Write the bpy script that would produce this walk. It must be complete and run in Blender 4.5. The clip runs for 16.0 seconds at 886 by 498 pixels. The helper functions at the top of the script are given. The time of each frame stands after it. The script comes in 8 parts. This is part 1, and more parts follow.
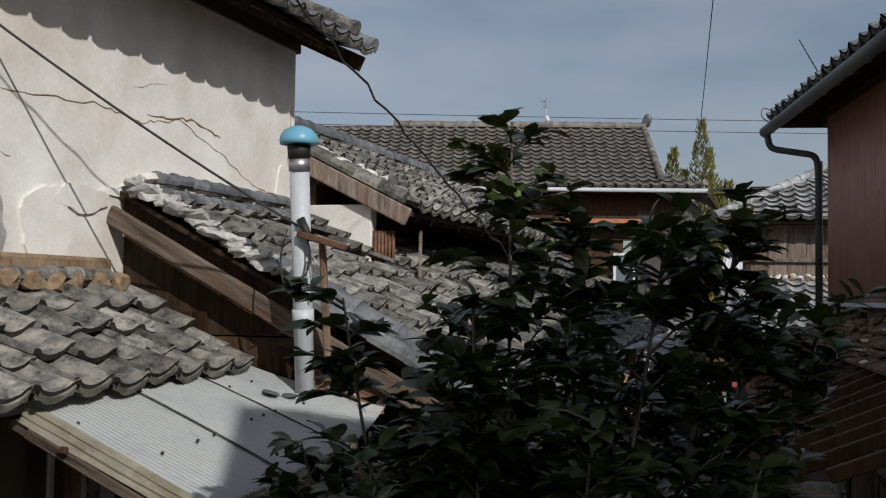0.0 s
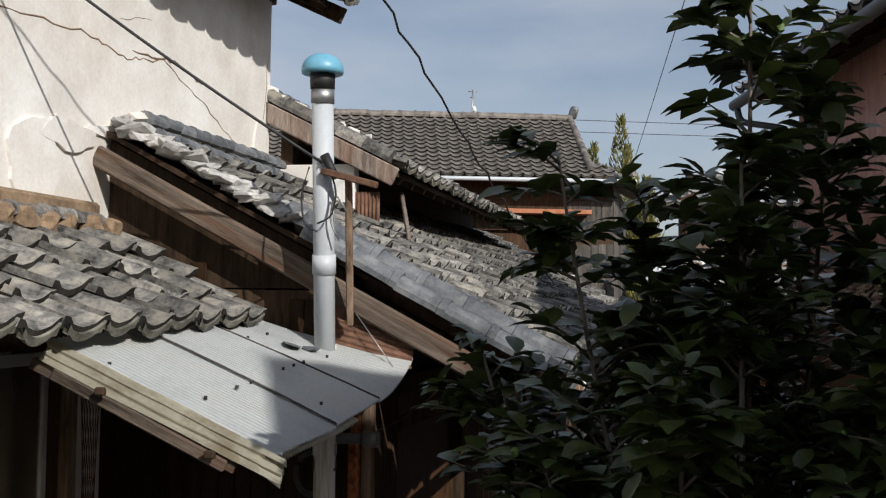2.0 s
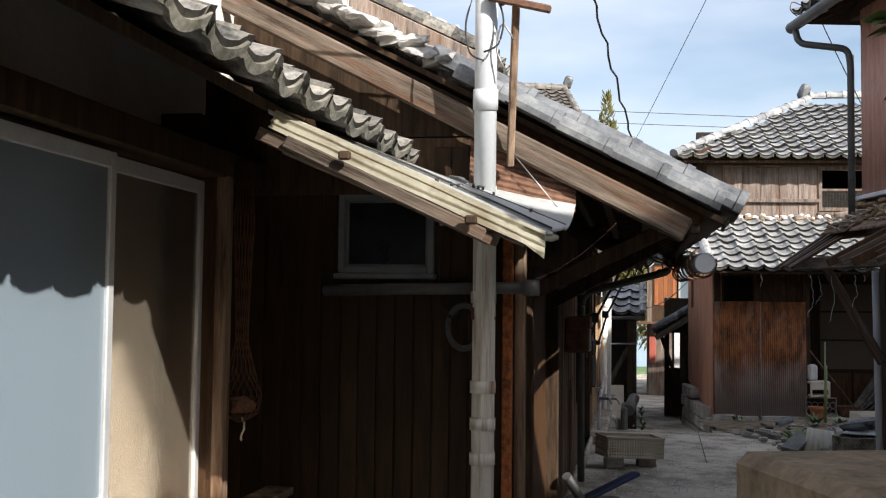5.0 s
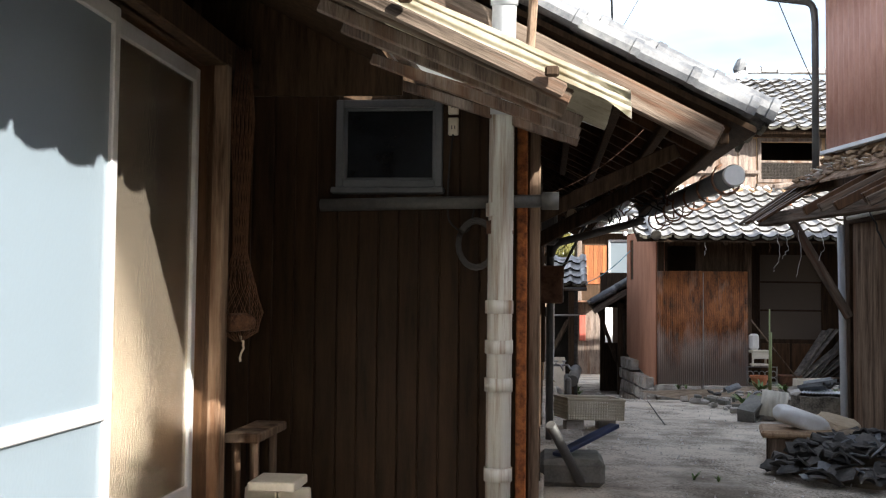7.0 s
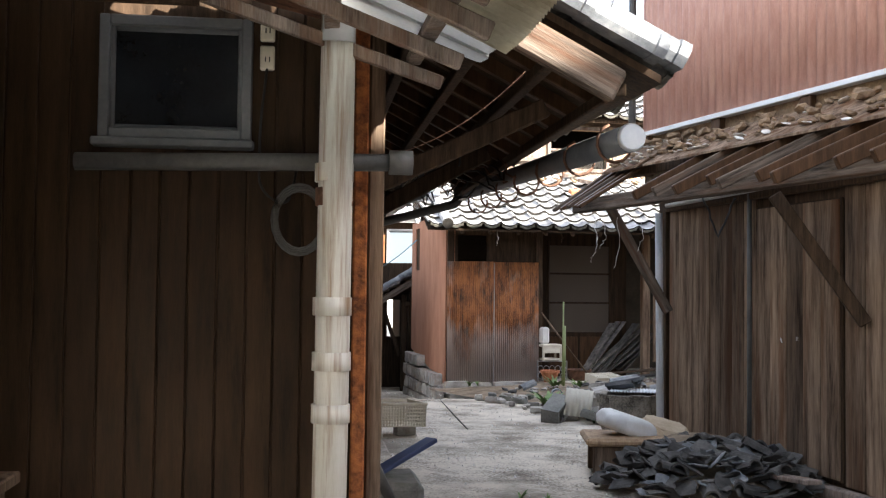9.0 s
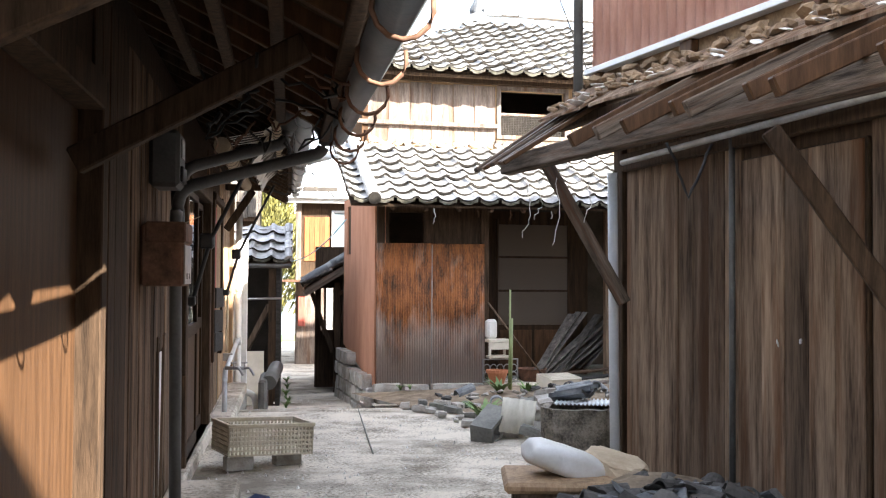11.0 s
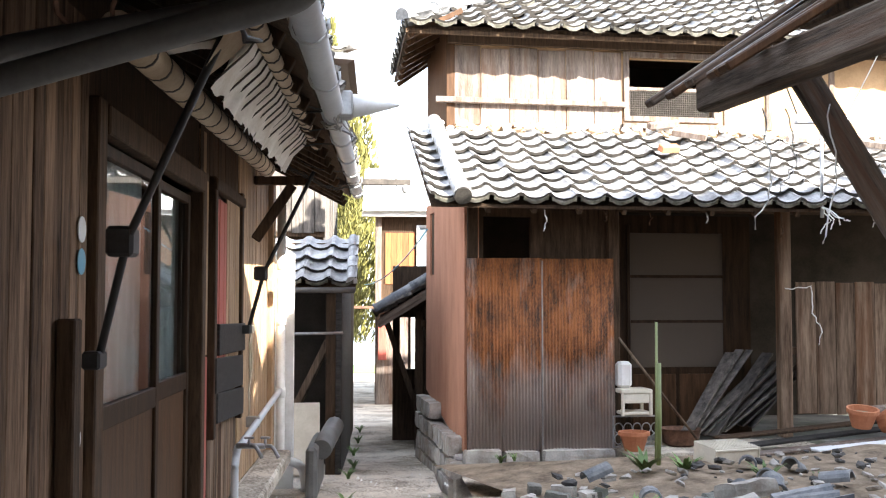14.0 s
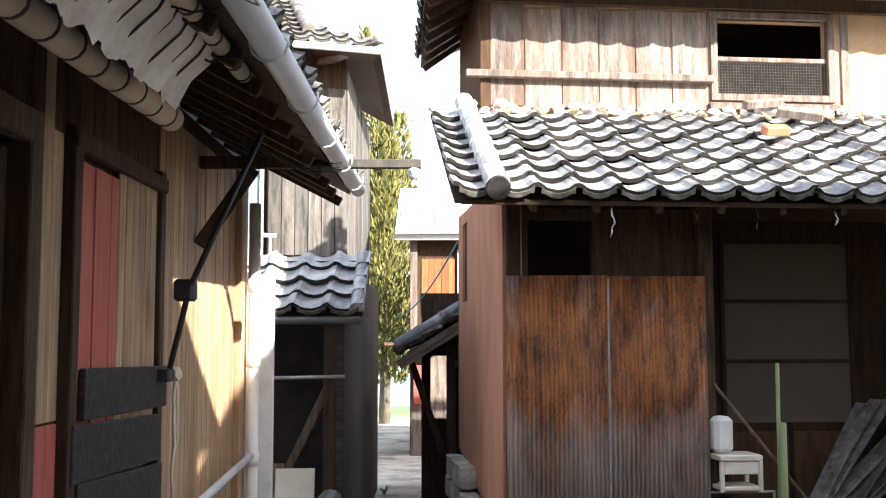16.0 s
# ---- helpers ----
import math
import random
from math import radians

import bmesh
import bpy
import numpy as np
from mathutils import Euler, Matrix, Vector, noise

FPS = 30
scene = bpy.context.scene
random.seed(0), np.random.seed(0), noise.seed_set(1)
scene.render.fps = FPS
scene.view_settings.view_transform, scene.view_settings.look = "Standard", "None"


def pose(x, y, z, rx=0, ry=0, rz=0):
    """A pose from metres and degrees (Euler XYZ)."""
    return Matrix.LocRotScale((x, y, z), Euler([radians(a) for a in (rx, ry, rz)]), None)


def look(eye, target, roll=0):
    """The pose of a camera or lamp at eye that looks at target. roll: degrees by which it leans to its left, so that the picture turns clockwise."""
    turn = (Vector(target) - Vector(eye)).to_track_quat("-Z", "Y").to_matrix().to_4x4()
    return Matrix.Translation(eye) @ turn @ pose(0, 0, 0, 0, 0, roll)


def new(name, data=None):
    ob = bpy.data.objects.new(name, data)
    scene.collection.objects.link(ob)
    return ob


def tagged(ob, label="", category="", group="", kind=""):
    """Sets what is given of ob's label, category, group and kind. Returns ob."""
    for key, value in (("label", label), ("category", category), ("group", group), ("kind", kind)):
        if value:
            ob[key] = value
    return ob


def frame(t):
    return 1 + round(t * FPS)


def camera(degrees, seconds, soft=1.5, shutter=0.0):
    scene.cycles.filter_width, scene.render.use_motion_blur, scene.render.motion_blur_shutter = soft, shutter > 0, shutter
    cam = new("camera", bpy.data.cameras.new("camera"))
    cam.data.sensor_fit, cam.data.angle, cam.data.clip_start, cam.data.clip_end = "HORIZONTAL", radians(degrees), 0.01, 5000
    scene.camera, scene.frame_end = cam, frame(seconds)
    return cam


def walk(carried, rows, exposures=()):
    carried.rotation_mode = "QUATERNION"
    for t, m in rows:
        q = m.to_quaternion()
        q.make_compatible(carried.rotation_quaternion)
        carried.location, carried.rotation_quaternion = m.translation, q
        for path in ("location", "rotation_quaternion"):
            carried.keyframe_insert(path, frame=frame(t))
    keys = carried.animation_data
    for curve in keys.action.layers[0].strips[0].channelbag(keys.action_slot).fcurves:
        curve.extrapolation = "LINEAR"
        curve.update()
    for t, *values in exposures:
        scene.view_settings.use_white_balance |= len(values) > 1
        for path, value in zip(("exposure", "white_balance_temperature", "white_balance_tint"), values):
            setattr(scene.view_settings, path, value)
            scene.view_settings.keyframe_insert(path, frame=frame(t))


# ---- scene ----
cam = camera(45.6, 16.0, soft=1.2)
METRES, EYE, TILT, LEAN, TURN = 13.0, 2.87, 0.0, 0.0, 0.0
ROWS = [
    (0.0, 0.0, 0.0, 0.0, -0.03, 2.51, -0.75),
    (0.5, -0.02, 0.0034, -0.0023, -3.07, 2.56, -0.73),
    (1.0, -0.0369, 0.0084, -0.0052, -4.77, 2.67, -0.8),
    (1.5, -0.0467, 0.0248, -0.0188, -5.42, 2.78, -0.85),
    (2.0, -0.0541, 0.0368, -0.0244, -5.62, 2.81, -0.76),
    (2.5, -0.0746, 0.0401, -0.035, -6.25, 2.88, -0.83),
    (3.0, -0.0884, 0.0448, -0.0389, -6.98, 2.95, -0.82),
    (3.5, -0.098, 0.0576, -0.0528, -7.74, 2.98, -0.72),
    (4.0, -0.1045, 0.0646, -0.0582, -7.89, 2.98, -0.72),
    (4.5, -0.1177, 0.0689, -0.0728, -7.99, 2.98, -0.69),
    (7.0, -0.1609, 0.113, -0.1153, -13.03, 2.62, -0.62),
    (7.5, -0.1615, 0.1396, -0.118, -16.07, 2.54, -0.71),
    (8.0, -0.1629, 0.1647, -0.1163, -20.02, 2.49, -0.62),
    (8.5, -0.1627, 0.1892, -0.115, -23.19, 2.38, -0.71),
    (9.0, -0.15, 0.2141, -0.1141, -25.81, 2.25, -0.69),
    (9.5, -0.1187, 0.243, -0.1135, -27.78, 2.09, -0.57),
    (12.0, 0.0135, 0.434, -0.1158, -25.57, 1.28, -0.2),
    (12.5, 0.0292, 0.474, -0.1148, -24.65, 1.38, -0.17),
    (13.0, 0.0454, 0.5111, -0.1163, -23.7, 1.69, -0.1),
    (13.5, 0.0661, 0.5557, -0.1125, -22.73, 2.3, -0.06),
    (14.0, 0.0808, 0.5983, -0.1119, -21.81, 2.86, -0.05),
    (14.5, 0.1014, 0.6391, -0.1146, -21.48, 3.36, -0.04),
    (15.0, 0.1238, 0.6848, -0.1151, -21.04, 3.99, -0.03),
    (15.5, 0.1429, 0.7301, -0.1137, -20.12, 4.53, -0.01),
    (16.0, 0.1656, 0.7761, -0.1142, -18.86, 4.89, 0.04),
]
EXPO = [(0.0, -0.75, 6200, 10), (1.5, -0.45, 6250, 10), (3.0, -0.05, 6300, 10), (4.5, 0.5, 6400, 10), (7.0, 1.7, 6500, 10), (8.0, 2.2, 6550, 10), (9.5, 2.5, 6550, 10), (12.0, 2.93, 6650, 10), (14.0, 2.8, 6500, 10), (16.0, 2.15, 6400, 10)]
walk(cam, [(t, pose(0, 0, EYE, TILT, LEAN, TURN) @ pose(METRES * x, METRES * y, METRES * z, 90 + pitch, roll, yaw)) for t, x, y, z, yaw, pitch, roll in ROWS], EXPO)

# ---- world and sun ----
SUN_AZ, SUN_EL = -60.0, 30.0   # degrees from +x towards +y, and above the ground


def make_world():
    w = bpy.data.worlds.new("sky")
    scene.world = w
    w.use_nodes = True
    nt = w.node_tree
    bg = nt.nodes["Background"]
    sky = nt.nodes.new("ShaderNodeTexSky")
    sky.sky_type = "NISHITA"
    sky.sun_disc = False
    sky.sun_elevation = radians(SUN_EL)
    sky.sun_rotation = radians(90 - SUN_AZ)
    sky.dust_density, sky.air_density = 1.6, 1.0
    co = nt.nodes.new("ShaderNodeTexCoord")
    mp = nt.nodes.new("ShaderNodeMapping")
    mp.inputs["Scale"].default_value = (1.2, 1.2, 4.0)
    no = nt.nodes.new("ShaderNodeTexNoise")
    no.inputs["Scale"].default_value = 1.7
    no.inputs["Detail"].default_value = 5
    ra = nt.nodes.new("ShaderNodeValToRGB")
    ra.color_ramp.elements[0].position, ra.color_ramp.elements[0].color = 0.33, (0, 0, 0, 1)
    ra.color_ramp.elements[1].position, ra.color_ramp.elements[1].color = 0.66, (0.75, 0.75, 0.75, 1)
    mx = nt.nodes.new("ShaderNodeMix")
    mx.data_type = "RGBA"
    mx.inputs["B"].default_value = (6.6, 6.9, 7.6, 1)
    nt.links.new(co.outputs["Generated"], mp.inputs["Vector"])
    nt.links.new(mp.outputs["Vector"], no.inputs["Vector"])
    nt.links.new(no.outputs["Fac"], ra.inputs["Fac"])
    nt.links.new(ra.outputs["Color"], mx.inputs["Factor"])
    nt.links.new(sky.outputs["Color"], mx.inputs["A"])
    nt.links.new(mx.outputs["Result"], bg.inputs["Color"])
    bg.inputs["Strength"].default_value = 0.105


make_world()
sun = new("sun", bpy.data.lights.new("sun", "SUN"))
sun.data.energy, sun.data.angle, sun.data.color = 5.0, radians(0.53), (1.0, 0.95, 0.87)
SUN_DIR = Vector((math.cos(radians(SUN_EL)) * math.cos(radians(SUN_AZ)), math.cos(radians(SUN_EL)) * math.sin(radians(SUN_AZ)), math.sin(radians(SUN_EL))))
sun.matrix_world = look(SUN_DIR * 60, (0, 0, 0))


# ---- materials ----
def mat(name, dark, light, scale=6.0, rough=0.85, stretch=(1, 1, 1), bump=0.25, fine=60.0, metal=0.0, stain=None, stain_amt=0.0, stain_scale=1.3, vary=0.0, fine_amt=0.35):
    """Two-scale procedural surface in object space: a broad mottle, a fine grain, optional stains and a tone per object."""
    m = bpy.data.materials.new(name)
    m.use_nodes = True
    nt = m.node_tree
    b = nt.nodes["Principled BSDF"]
    L = nt.links.new
    co = nt.nodes.new("ShaderNodeTexCoord")
    info = nt.nodes.new("ShaderNodeObjectInfo")
    off = nt.nodes.new("ShaderNodeVectorMath")
    off.operation = "MULTIPLY_ADD"
    off.inputs[0].default_value = (37, 19, 53)
    L(info.outputs["Random"], off.inputs[1])
    L(co.outputs["Object"], off.inputs[2])
    mp = nt.nodes.new("ShaderNodeMapping")
    mp.inputs["Scale"].default_value = stretch
    L(off.outputs[0], mp.inputs["Vector"])

    def noi(sc, detail=4, rg=0.6):
        n = nt.nodes.new("ShaderNodeTexNoise")
        n.inputs["Scale"].default_value = sc
        n.inputs["Detail"].default_value = detail
        n.inputs["Roughness"].default_value = rg
        L(mp.outputs["Vector"], n.inputs["Vector"])
        return n

    n1, n2 = noi(scale, 5), noi(fine, 3)
    add = nt.nodes.new("ShaderNodeMath")
    add.operation = "MULTIPLY_ADD"
    L(n2.outputs["Fac"], add.inputs[0])
    add.inputs[1].default_value = fine_amt
    L(n1.outputs["Fac"], add.inputs[2])
    ra = nt.nodes.new("ShaderNodeValToRGB")
    mid = 0.5 + 0.5 * fine_amt
    ra.color_ramp.elements[0].position, ra.color_ramp.elements[0].color = mid - 0.21, (*dark, 1)
    ra.color_ramp.elements[1].position, ra.color_ramp.elements[1].color = mid + 0.2, (*light, 1)
    L(add.outputs[0], ra.inputs["Fac"])
    col = ra.outputs["Color"]
    if stain:
        sn = nt.nodes.new("ShaderNodeTexNoise")
        sn.inputs["Scale"].default_value = stain_scale
        sn.inputs["Detail"].default_value = 6
        sn.inputs["Roughness"].default_value = 0.65
        L(mp.outputs["Vector"], sn.inputs["Vector"])
        sr = nt.nodes.new("ShaderNodeValToRGB")
        sr.color_ramp.elements[0].position, sr.color_ramp.elements[0].color = 0.5, (0, 0, 0, 1)
        sr.color_ramp.elements[1].position, sr.color_ramp.elements[1].color = 0.66, (stain_amt,) * 3 + (1,)
        L(sn.outputs["Fac"], sr.inputs["Fac"])
        mx = nt.nodes.new("ShaderNodeMix")
        mx.data_type = "RGBA"
        mx.inputs["B"].default_value = (*stain, 1)
        L(sr.outputs["Color"], mx.inputs["Factor"])
        L(col, mx.inputs["A"])
        col = mx.outputs["Result"]
    if vary:
        hs = nt.nodes.new("ShaderNodeHueSaturation")
        mr = nt.nodes.new("ShaderNodeMapRange")
        mr.inputs["To Min"].default_value, mr.inputs["To Max"].default_value = 1 - vary, 1 + vary
        L(info.outputs["Random"], mr.inputs["Value"])
        L(mr.outputs["Result"], hs.inputs["Value"])
        L(col, hs.inputs["Color"])
        col = hs.outputs["Color"]
    L(col, b.inputs["Base Color"])
    b.inputs["Roughness"].default_value = rough
    b.inputs["Metallic"].default_value = metal
    if bump:
        bp = nt.nodes.new("ShaderNodeBump")
        bp.inputs["Strength"].default_value = bump
        bp.inputs["Distance"].default_value = 0.01
        L(add.outputs[0], bp.inputs["Height"])
        L(bp.outputs["Normal"], b.inputs["Normal"])
    return m


def glass_mat(name, tint, rough, alpha_mix, relief=0.12):
    m = bpy.data.materials.new(name)
    m.use_nodes = True
    nt = m.node_tree
    b = nt.nodes["Principled BSDF"]
    b.inputs["Base Color"].default_value = (*tint, 1)
    b.inputs["Roughness"].default_value = rough
    b.inputs["Transmission Weight"].default_value = alpha_mix
    b.inputs["IOR"].default_value = 1.45
    no = nt.nodes.new("ShaderNodeTexVoronoi")
    no.inputs["Scale"].default_value = 90
    bp = nt.nodes.new("ShaderNodeBump")
    bp.inputs["Strength"].default_value = relief
    bp.inputs["Distance"].default_value = 0.004
    nt.links.new(no.outputs["Distance"], bp.inputs["Height"])
    nt.links.new(bp.outputs["Normal"], b.inputs["Normal"])
    return m


TILE = mat("weathered_grey_tile", (0.03, 0.029, 0.027), (0.31, 0.295, 0.27), 9, 0.7, bump=0.45, vary=0.5, fine=50, fine_amt=0.5, stain=(0.34, 0.3, 0.23), stain_amt=0.6, stain_scale=9)
TILE_A = mat("silver_grey_tile", (0.2, 0.2, 0.205), (0.52, 0.52, 0.515), 6, 0.42, bump=0.2, vary=0.25, fine=45, fine_amt=0.45, stain=(0.13, 0.13, 0.13), stain_amt=0.6, stain_scale=9)
TILE_BROWN = mat("brown_grey_tile", (0.07, 0.058, 0.05), (0.25, 0.22, 0.19), 5, 0.6, bump=0.2, vary=0.2, stain=(0.35, 0.32, 0.28), stain_amt=0.4, stain_scale=6)
TILE_DARK = mat("dark_ridge_tile", (0.05, 0.055, 0.065), (0.2, 0.21, 0.22), 5, 0.55, bump=0.25, vary=0.25, stain=(0.4, 0.4, 0.38), stain_amt=0.4, stain_scale=7)
PLASTER = mat("white_lime_plaster", (0.62, 0.58, 0.53), (0.86, 0.84, 0.8), 1.6, 0.9, bump=0.3, fine=45, stain=(0.55, 0.45, 0.36), stain_amt=0.45, stain_scale=1.1)
MORTAR = mat("old_grey_mortar", (0.3, 0.29, 0.28), (0.68, 0.66, 0.63), 7, 0.95, bump=0.6, stain=(0.16, 0.16, 0.16), stain_amt=0.6, stain_scale=4)
CLAY = mat("brown_clay_daub", (0.1, 0.065, 0.04), (0.36, 0.25, 0.155), 9, 0.95, bump=0.7, vary=0.15)
OCHRE = mat("ochre_mud_plaster", (0.36, 0.23, 0.12), (0.56, 0.38, 0.22), 2.5, 0.95, bump=0.3)
WOOD_DARK = mat("dark_stained_boards", (0.025, 0.016, 0.01), (0.09, 0.056, 0.034), 5, 0.75, (7, 7, 0.7), 0.3, 30, vary=0.25)
WOOD_BROWN = mat("brown_painted_boards", (0.04, 0.02, 0.01), (0.1, 0.052, 0.026), 4, 0.5, (6, 6, 0.6), 0.15, 40, vary=0.08)
WOOD_GREY = mat("weathered_grey_boards", (0.035, 0.02, 0.012), (0.28, 0.2, 0.14), 4, 0.9, (3.5, 3.5, 0.3), 0.6, 26, vary=0.45, fine_amt=0.34, stain=(0.1, 0.045, 0.02), stain_amt=0.9, stain_scale=1.1)
WOOD_LANE = mat("dark_weathered_boards", (0.03, 0.018, 0.011), (0.27, 0.175, 0.115), 4, 0.9, (3.5, 3.5, 0.3), 0.5, 28, vary=0.35, fine_amt=0.45)
WOOD_PALE = mat("pale_weathered_boards", (0.085, 0.062, 0.05), (0.31, 0.25, 0.21), 4, 0.85, (5, 5, 0.5), 0.6, 34, vary=0.25, fine_amt=0.6, stain=(0.14, 0.07, 0.035), stain_amt=0.8, stain_scale=1.4)
WOOD_TAN = mat("tan_grooved_panel", (0.24, 0.145, 0.075), (0.5, 0.34, 0.2), 4, 0.7, (8, 8, 0.5), 0.35, 34, vary=0.14, fine_amt=0.5, stain=(0.17, 0.1, 0.055), stain_amt=0.6, stain_scale=1.1)
WOOD_ORANGE = mat("orange_cedar_boards", (0.2, 0.06, 0.02), (0.4, 0.15, 0.05), 4, 0.8, (8, 8, 0.6), 0.3, 30, vary=0.25, stain=(0.12, 0.05, 0.025), stain_amt=0.7, stain_scale=2)
WOOD_BEAM = mat("weathered_beam", (0.03, 0.022, 0.016), (0.19, 0.15, 0.118), 4, 0.9, (7, 7, 0.5), 0.6, 34, stain=(0.12, 0.06, 0.035), stain_amt=0.7, stain_scale=3, vary=0.15)
WOOD_RED = mat("faded_red_panel", (0.3, 0.06, 0.045), (0.46, 0.12, 0.08), 4, 0.7, (7, 7, 0.6), 0.15, 30)
BLACK_BOARD = mat("charred_black_board", (0.014, 0.013, 0.012), (0.055, 0.052, 0.049), 4, 0.6, (1, 8, 8), 0.3, 30)
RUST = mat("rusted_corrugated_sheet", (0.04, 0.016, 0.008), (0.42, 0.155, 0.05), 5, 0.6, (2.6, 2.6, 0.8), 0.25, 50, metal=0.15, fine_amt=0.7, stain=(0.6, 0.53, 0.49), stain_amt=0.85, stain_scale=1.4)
GABLE = mat("dark_brown_gable_boards", (0.016, 0.009, 0.0045), (0.05, 0.027, 0.013), 4, 0.55, (6, 6, 0.6), 0.15, 40, vary=0.12)
ALU_DARK = mat("dull_dark_aluminium", (0.1, 0.11, 0.12), (0.17, 0.18, 0.19), 4, 0.5, bump=0.02, metal=0.3)
DARK_GLASS = mat("dark_window_glass", (0.01, 0.012, 0.015), (0.02, 0.024, 0.03), 4, 0.12, bump=0.0)


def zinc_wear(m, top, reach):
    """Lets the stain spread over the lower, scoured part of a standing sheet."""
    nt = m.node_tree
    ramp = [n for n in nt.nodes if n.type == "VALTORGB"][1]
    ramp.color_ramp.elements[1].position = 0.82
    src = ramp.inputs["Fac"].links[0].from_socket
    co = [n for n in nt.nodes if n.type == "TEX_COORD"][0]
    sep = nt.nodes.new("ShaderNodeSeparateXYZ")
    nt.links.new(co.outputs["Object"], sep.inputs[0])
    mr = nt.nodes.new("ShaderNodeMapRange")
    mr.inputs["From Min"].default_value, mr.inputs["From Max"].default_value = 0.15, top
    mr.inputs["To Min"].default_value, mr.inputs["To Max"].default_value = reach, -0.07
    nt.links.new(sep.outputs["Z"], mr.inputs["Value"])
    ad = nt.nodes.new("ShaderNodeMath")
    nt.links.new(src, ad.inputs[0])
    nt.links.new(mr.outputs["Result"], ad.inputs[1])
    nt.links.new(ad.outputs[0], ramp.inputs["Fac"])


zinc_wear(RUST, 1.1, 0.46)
RUST_STRIP = mat("flaking_rust", (0.1, 0.03, 0.012), (0.5, 0.17, 0.05), 24, 0.9, bump=0.6)
RED_SHEET = mat("red_brown_corrugated_sheet", (0.46, 0.235, 0.18), (0.64, 0.38, 0.3), 4, 0.55, (4, 4, 0.7), 0.05, 40)
PINK_MORTAR = mat("terracotta_painted_mortar", (0.36, 0.16, 0.09), (0.5, 0.245, 0.15), 2, 0.9, (2, 2, 0.7), 0.25, 70)
WHITE_SHEET = mat("white_painted_sheet", (0.62, 0.65, 0.67), (0.82, 0.84, 0.85), 3, 0.45, bump=0.05, stain=(0.5, 0.47, 0.42), stain_amt=0.35, stain_scale=3)
CREAM_SHEET = mat("cream_plastic_sheet", (0.5, 0.46, 0.35), (0.72, 0.69, 0.58), 4, 0.6, bump=0.15, stain=(0.3, 0.24, 0.14), stain_amt=0.7, stain_scale=5)
PVC = mat("grey_pvc", (0.46, 0.49, 0.52), (0.6, 0.62, 0.64), 3, 0.45, bump=0.03)
PVC_OLD = mat("stained_cream_pvc", (0.55, 0.53, 0.46), (0.76, 0.75, 0.7), 2, 0.5, (9, 9, 0.5), 0.04, stain=(0.26, 0.14, 0.06), stain_amt=0.9, stain_scale=1.9)
PVC_DARK = mat("dark_grey_pvc", (0.06, 0.06, 0.06), (0.13, 0.13, 0.125), 3, 0.5, bump=0.05)
BLUE_CAP = mat("sky_blue_plastic", (0.13, 0.36, 0.5), (0.2, 0.47, 0.62), 3, 0.4, bump=0.02)
BLACK = mat("black_rubber", (0.01, 0.01, 0.01), (0.03, 0.03, 0.03), 8, 0.6, bump=0.05)
# Near-black colour that stands in for the shade inside rooms.
ROOM_SHADE = mat("painted_room_shade", (0.02, 0.017, 0.014), (0.045, 0.037, 0.03), 3, 0.9, bump=0.1)
METAL = mat("dull_galvanised_steel", (0.3, 0.3, 0.3), (0.5, 0.5, 0.5), 8, 0.45, bump=0.05, metal=0.8)
METAL_RUST = mat("rusty_steel", (0.08, 0.04, 0.025), (0.26, 0.14, 0.09), 12, 0.8, bump=0.3, metal=0.3)
# Dark steel for mesh and bar; on the awning it paints lap shadows.
METAL_DARK = mat("dark_steel_and_lap_shadow", (0.03, 0.025, 0.022), (0.1, 0.085, 0.07), 14, 0.8, bump=0.3)
ALU = mat("aluminium_frame", (0.5, 0.51, 0.52), (0.68, 0.69, 0.7), 4, 0.4, bump=0.02, metal=0.4)
CONCRETE = mat("worn_concrete", (0.17, 0.14, 0.105), (0.64, 0.57, 0.47), 2.2, 0.92, bump=0.9, fine=42, fine_amt=0.9, stain=(0.15, 0.122, 0.088), stain_amt=0.85, stain_scale=0.8)
CONCRETE_OLD = mat("mossy_concrete", (0.1, 0.1, 0.09), (0.27, 0.26, 0.23), 3, 0.95, bump=0.5, fine=45, stain=(0.06, 0.07, 0.035), stain_amt=0.6, stain_scale=1.6)
STONE = mat("pale_field_stone", (0.25, 0.23, 0.2), (0.55, 0.52, 0.47), 6, 0.9, bump=0.5, vary=0.2, stain=(0.2, 0.14, 0.09), stain_amt=0.5, stain_scale=4)
SOIL = mat("dry_brown_soil", (0.1, 0.075, 0.052), (0.32, 0.25, 0.18), 5, 0.98, bump=0.8, fine=35)
LEAF = mat("glossy_dark_leaf", (0.02, 0.03, 0.008), (0.075, 0.1, 0.026), 14, 0.35, bump=0.05, vary=0.35)
LEAF_LIGHT = mat("fresh_green_leaf", (0.06, 0.12, 0.03), (0.16, 0.24, 0.07), 8, 0.6, bump=0.05, vary=0.25)
CONIFER = mat("conifer_foliage", (0.05, 0.055, 0.012), (0.2, 0.18, 0.04), 3, 0.8, bump=0.3)
BARK = mat("grey_bark", (0.09, 0.075, 0.06), (0.22, 0.19, 0.15), 8, 0.9, (3, 3, 0.8), 0.4)
TERRACOTTA = mat("terracotta", (0.38, 0.13, 0.06), (0.52, 0.22, 0.11), 6, 0.8, bump=0.1)
CREAM = mat("cream_plastic", (0.55, 0.5, 0.4), (0.72, 0.67, 0.56), 5, 0.5, bump=0.03)
WHITE = mat("off_white_plastic", (0.66, 0.66, 0.64), (0.82, 0.82, 0.8), 5, 0.5, bump=0.03, stain=(0.45, 0.42, 0.36), stain_amt=0.3, stain_scale=4)
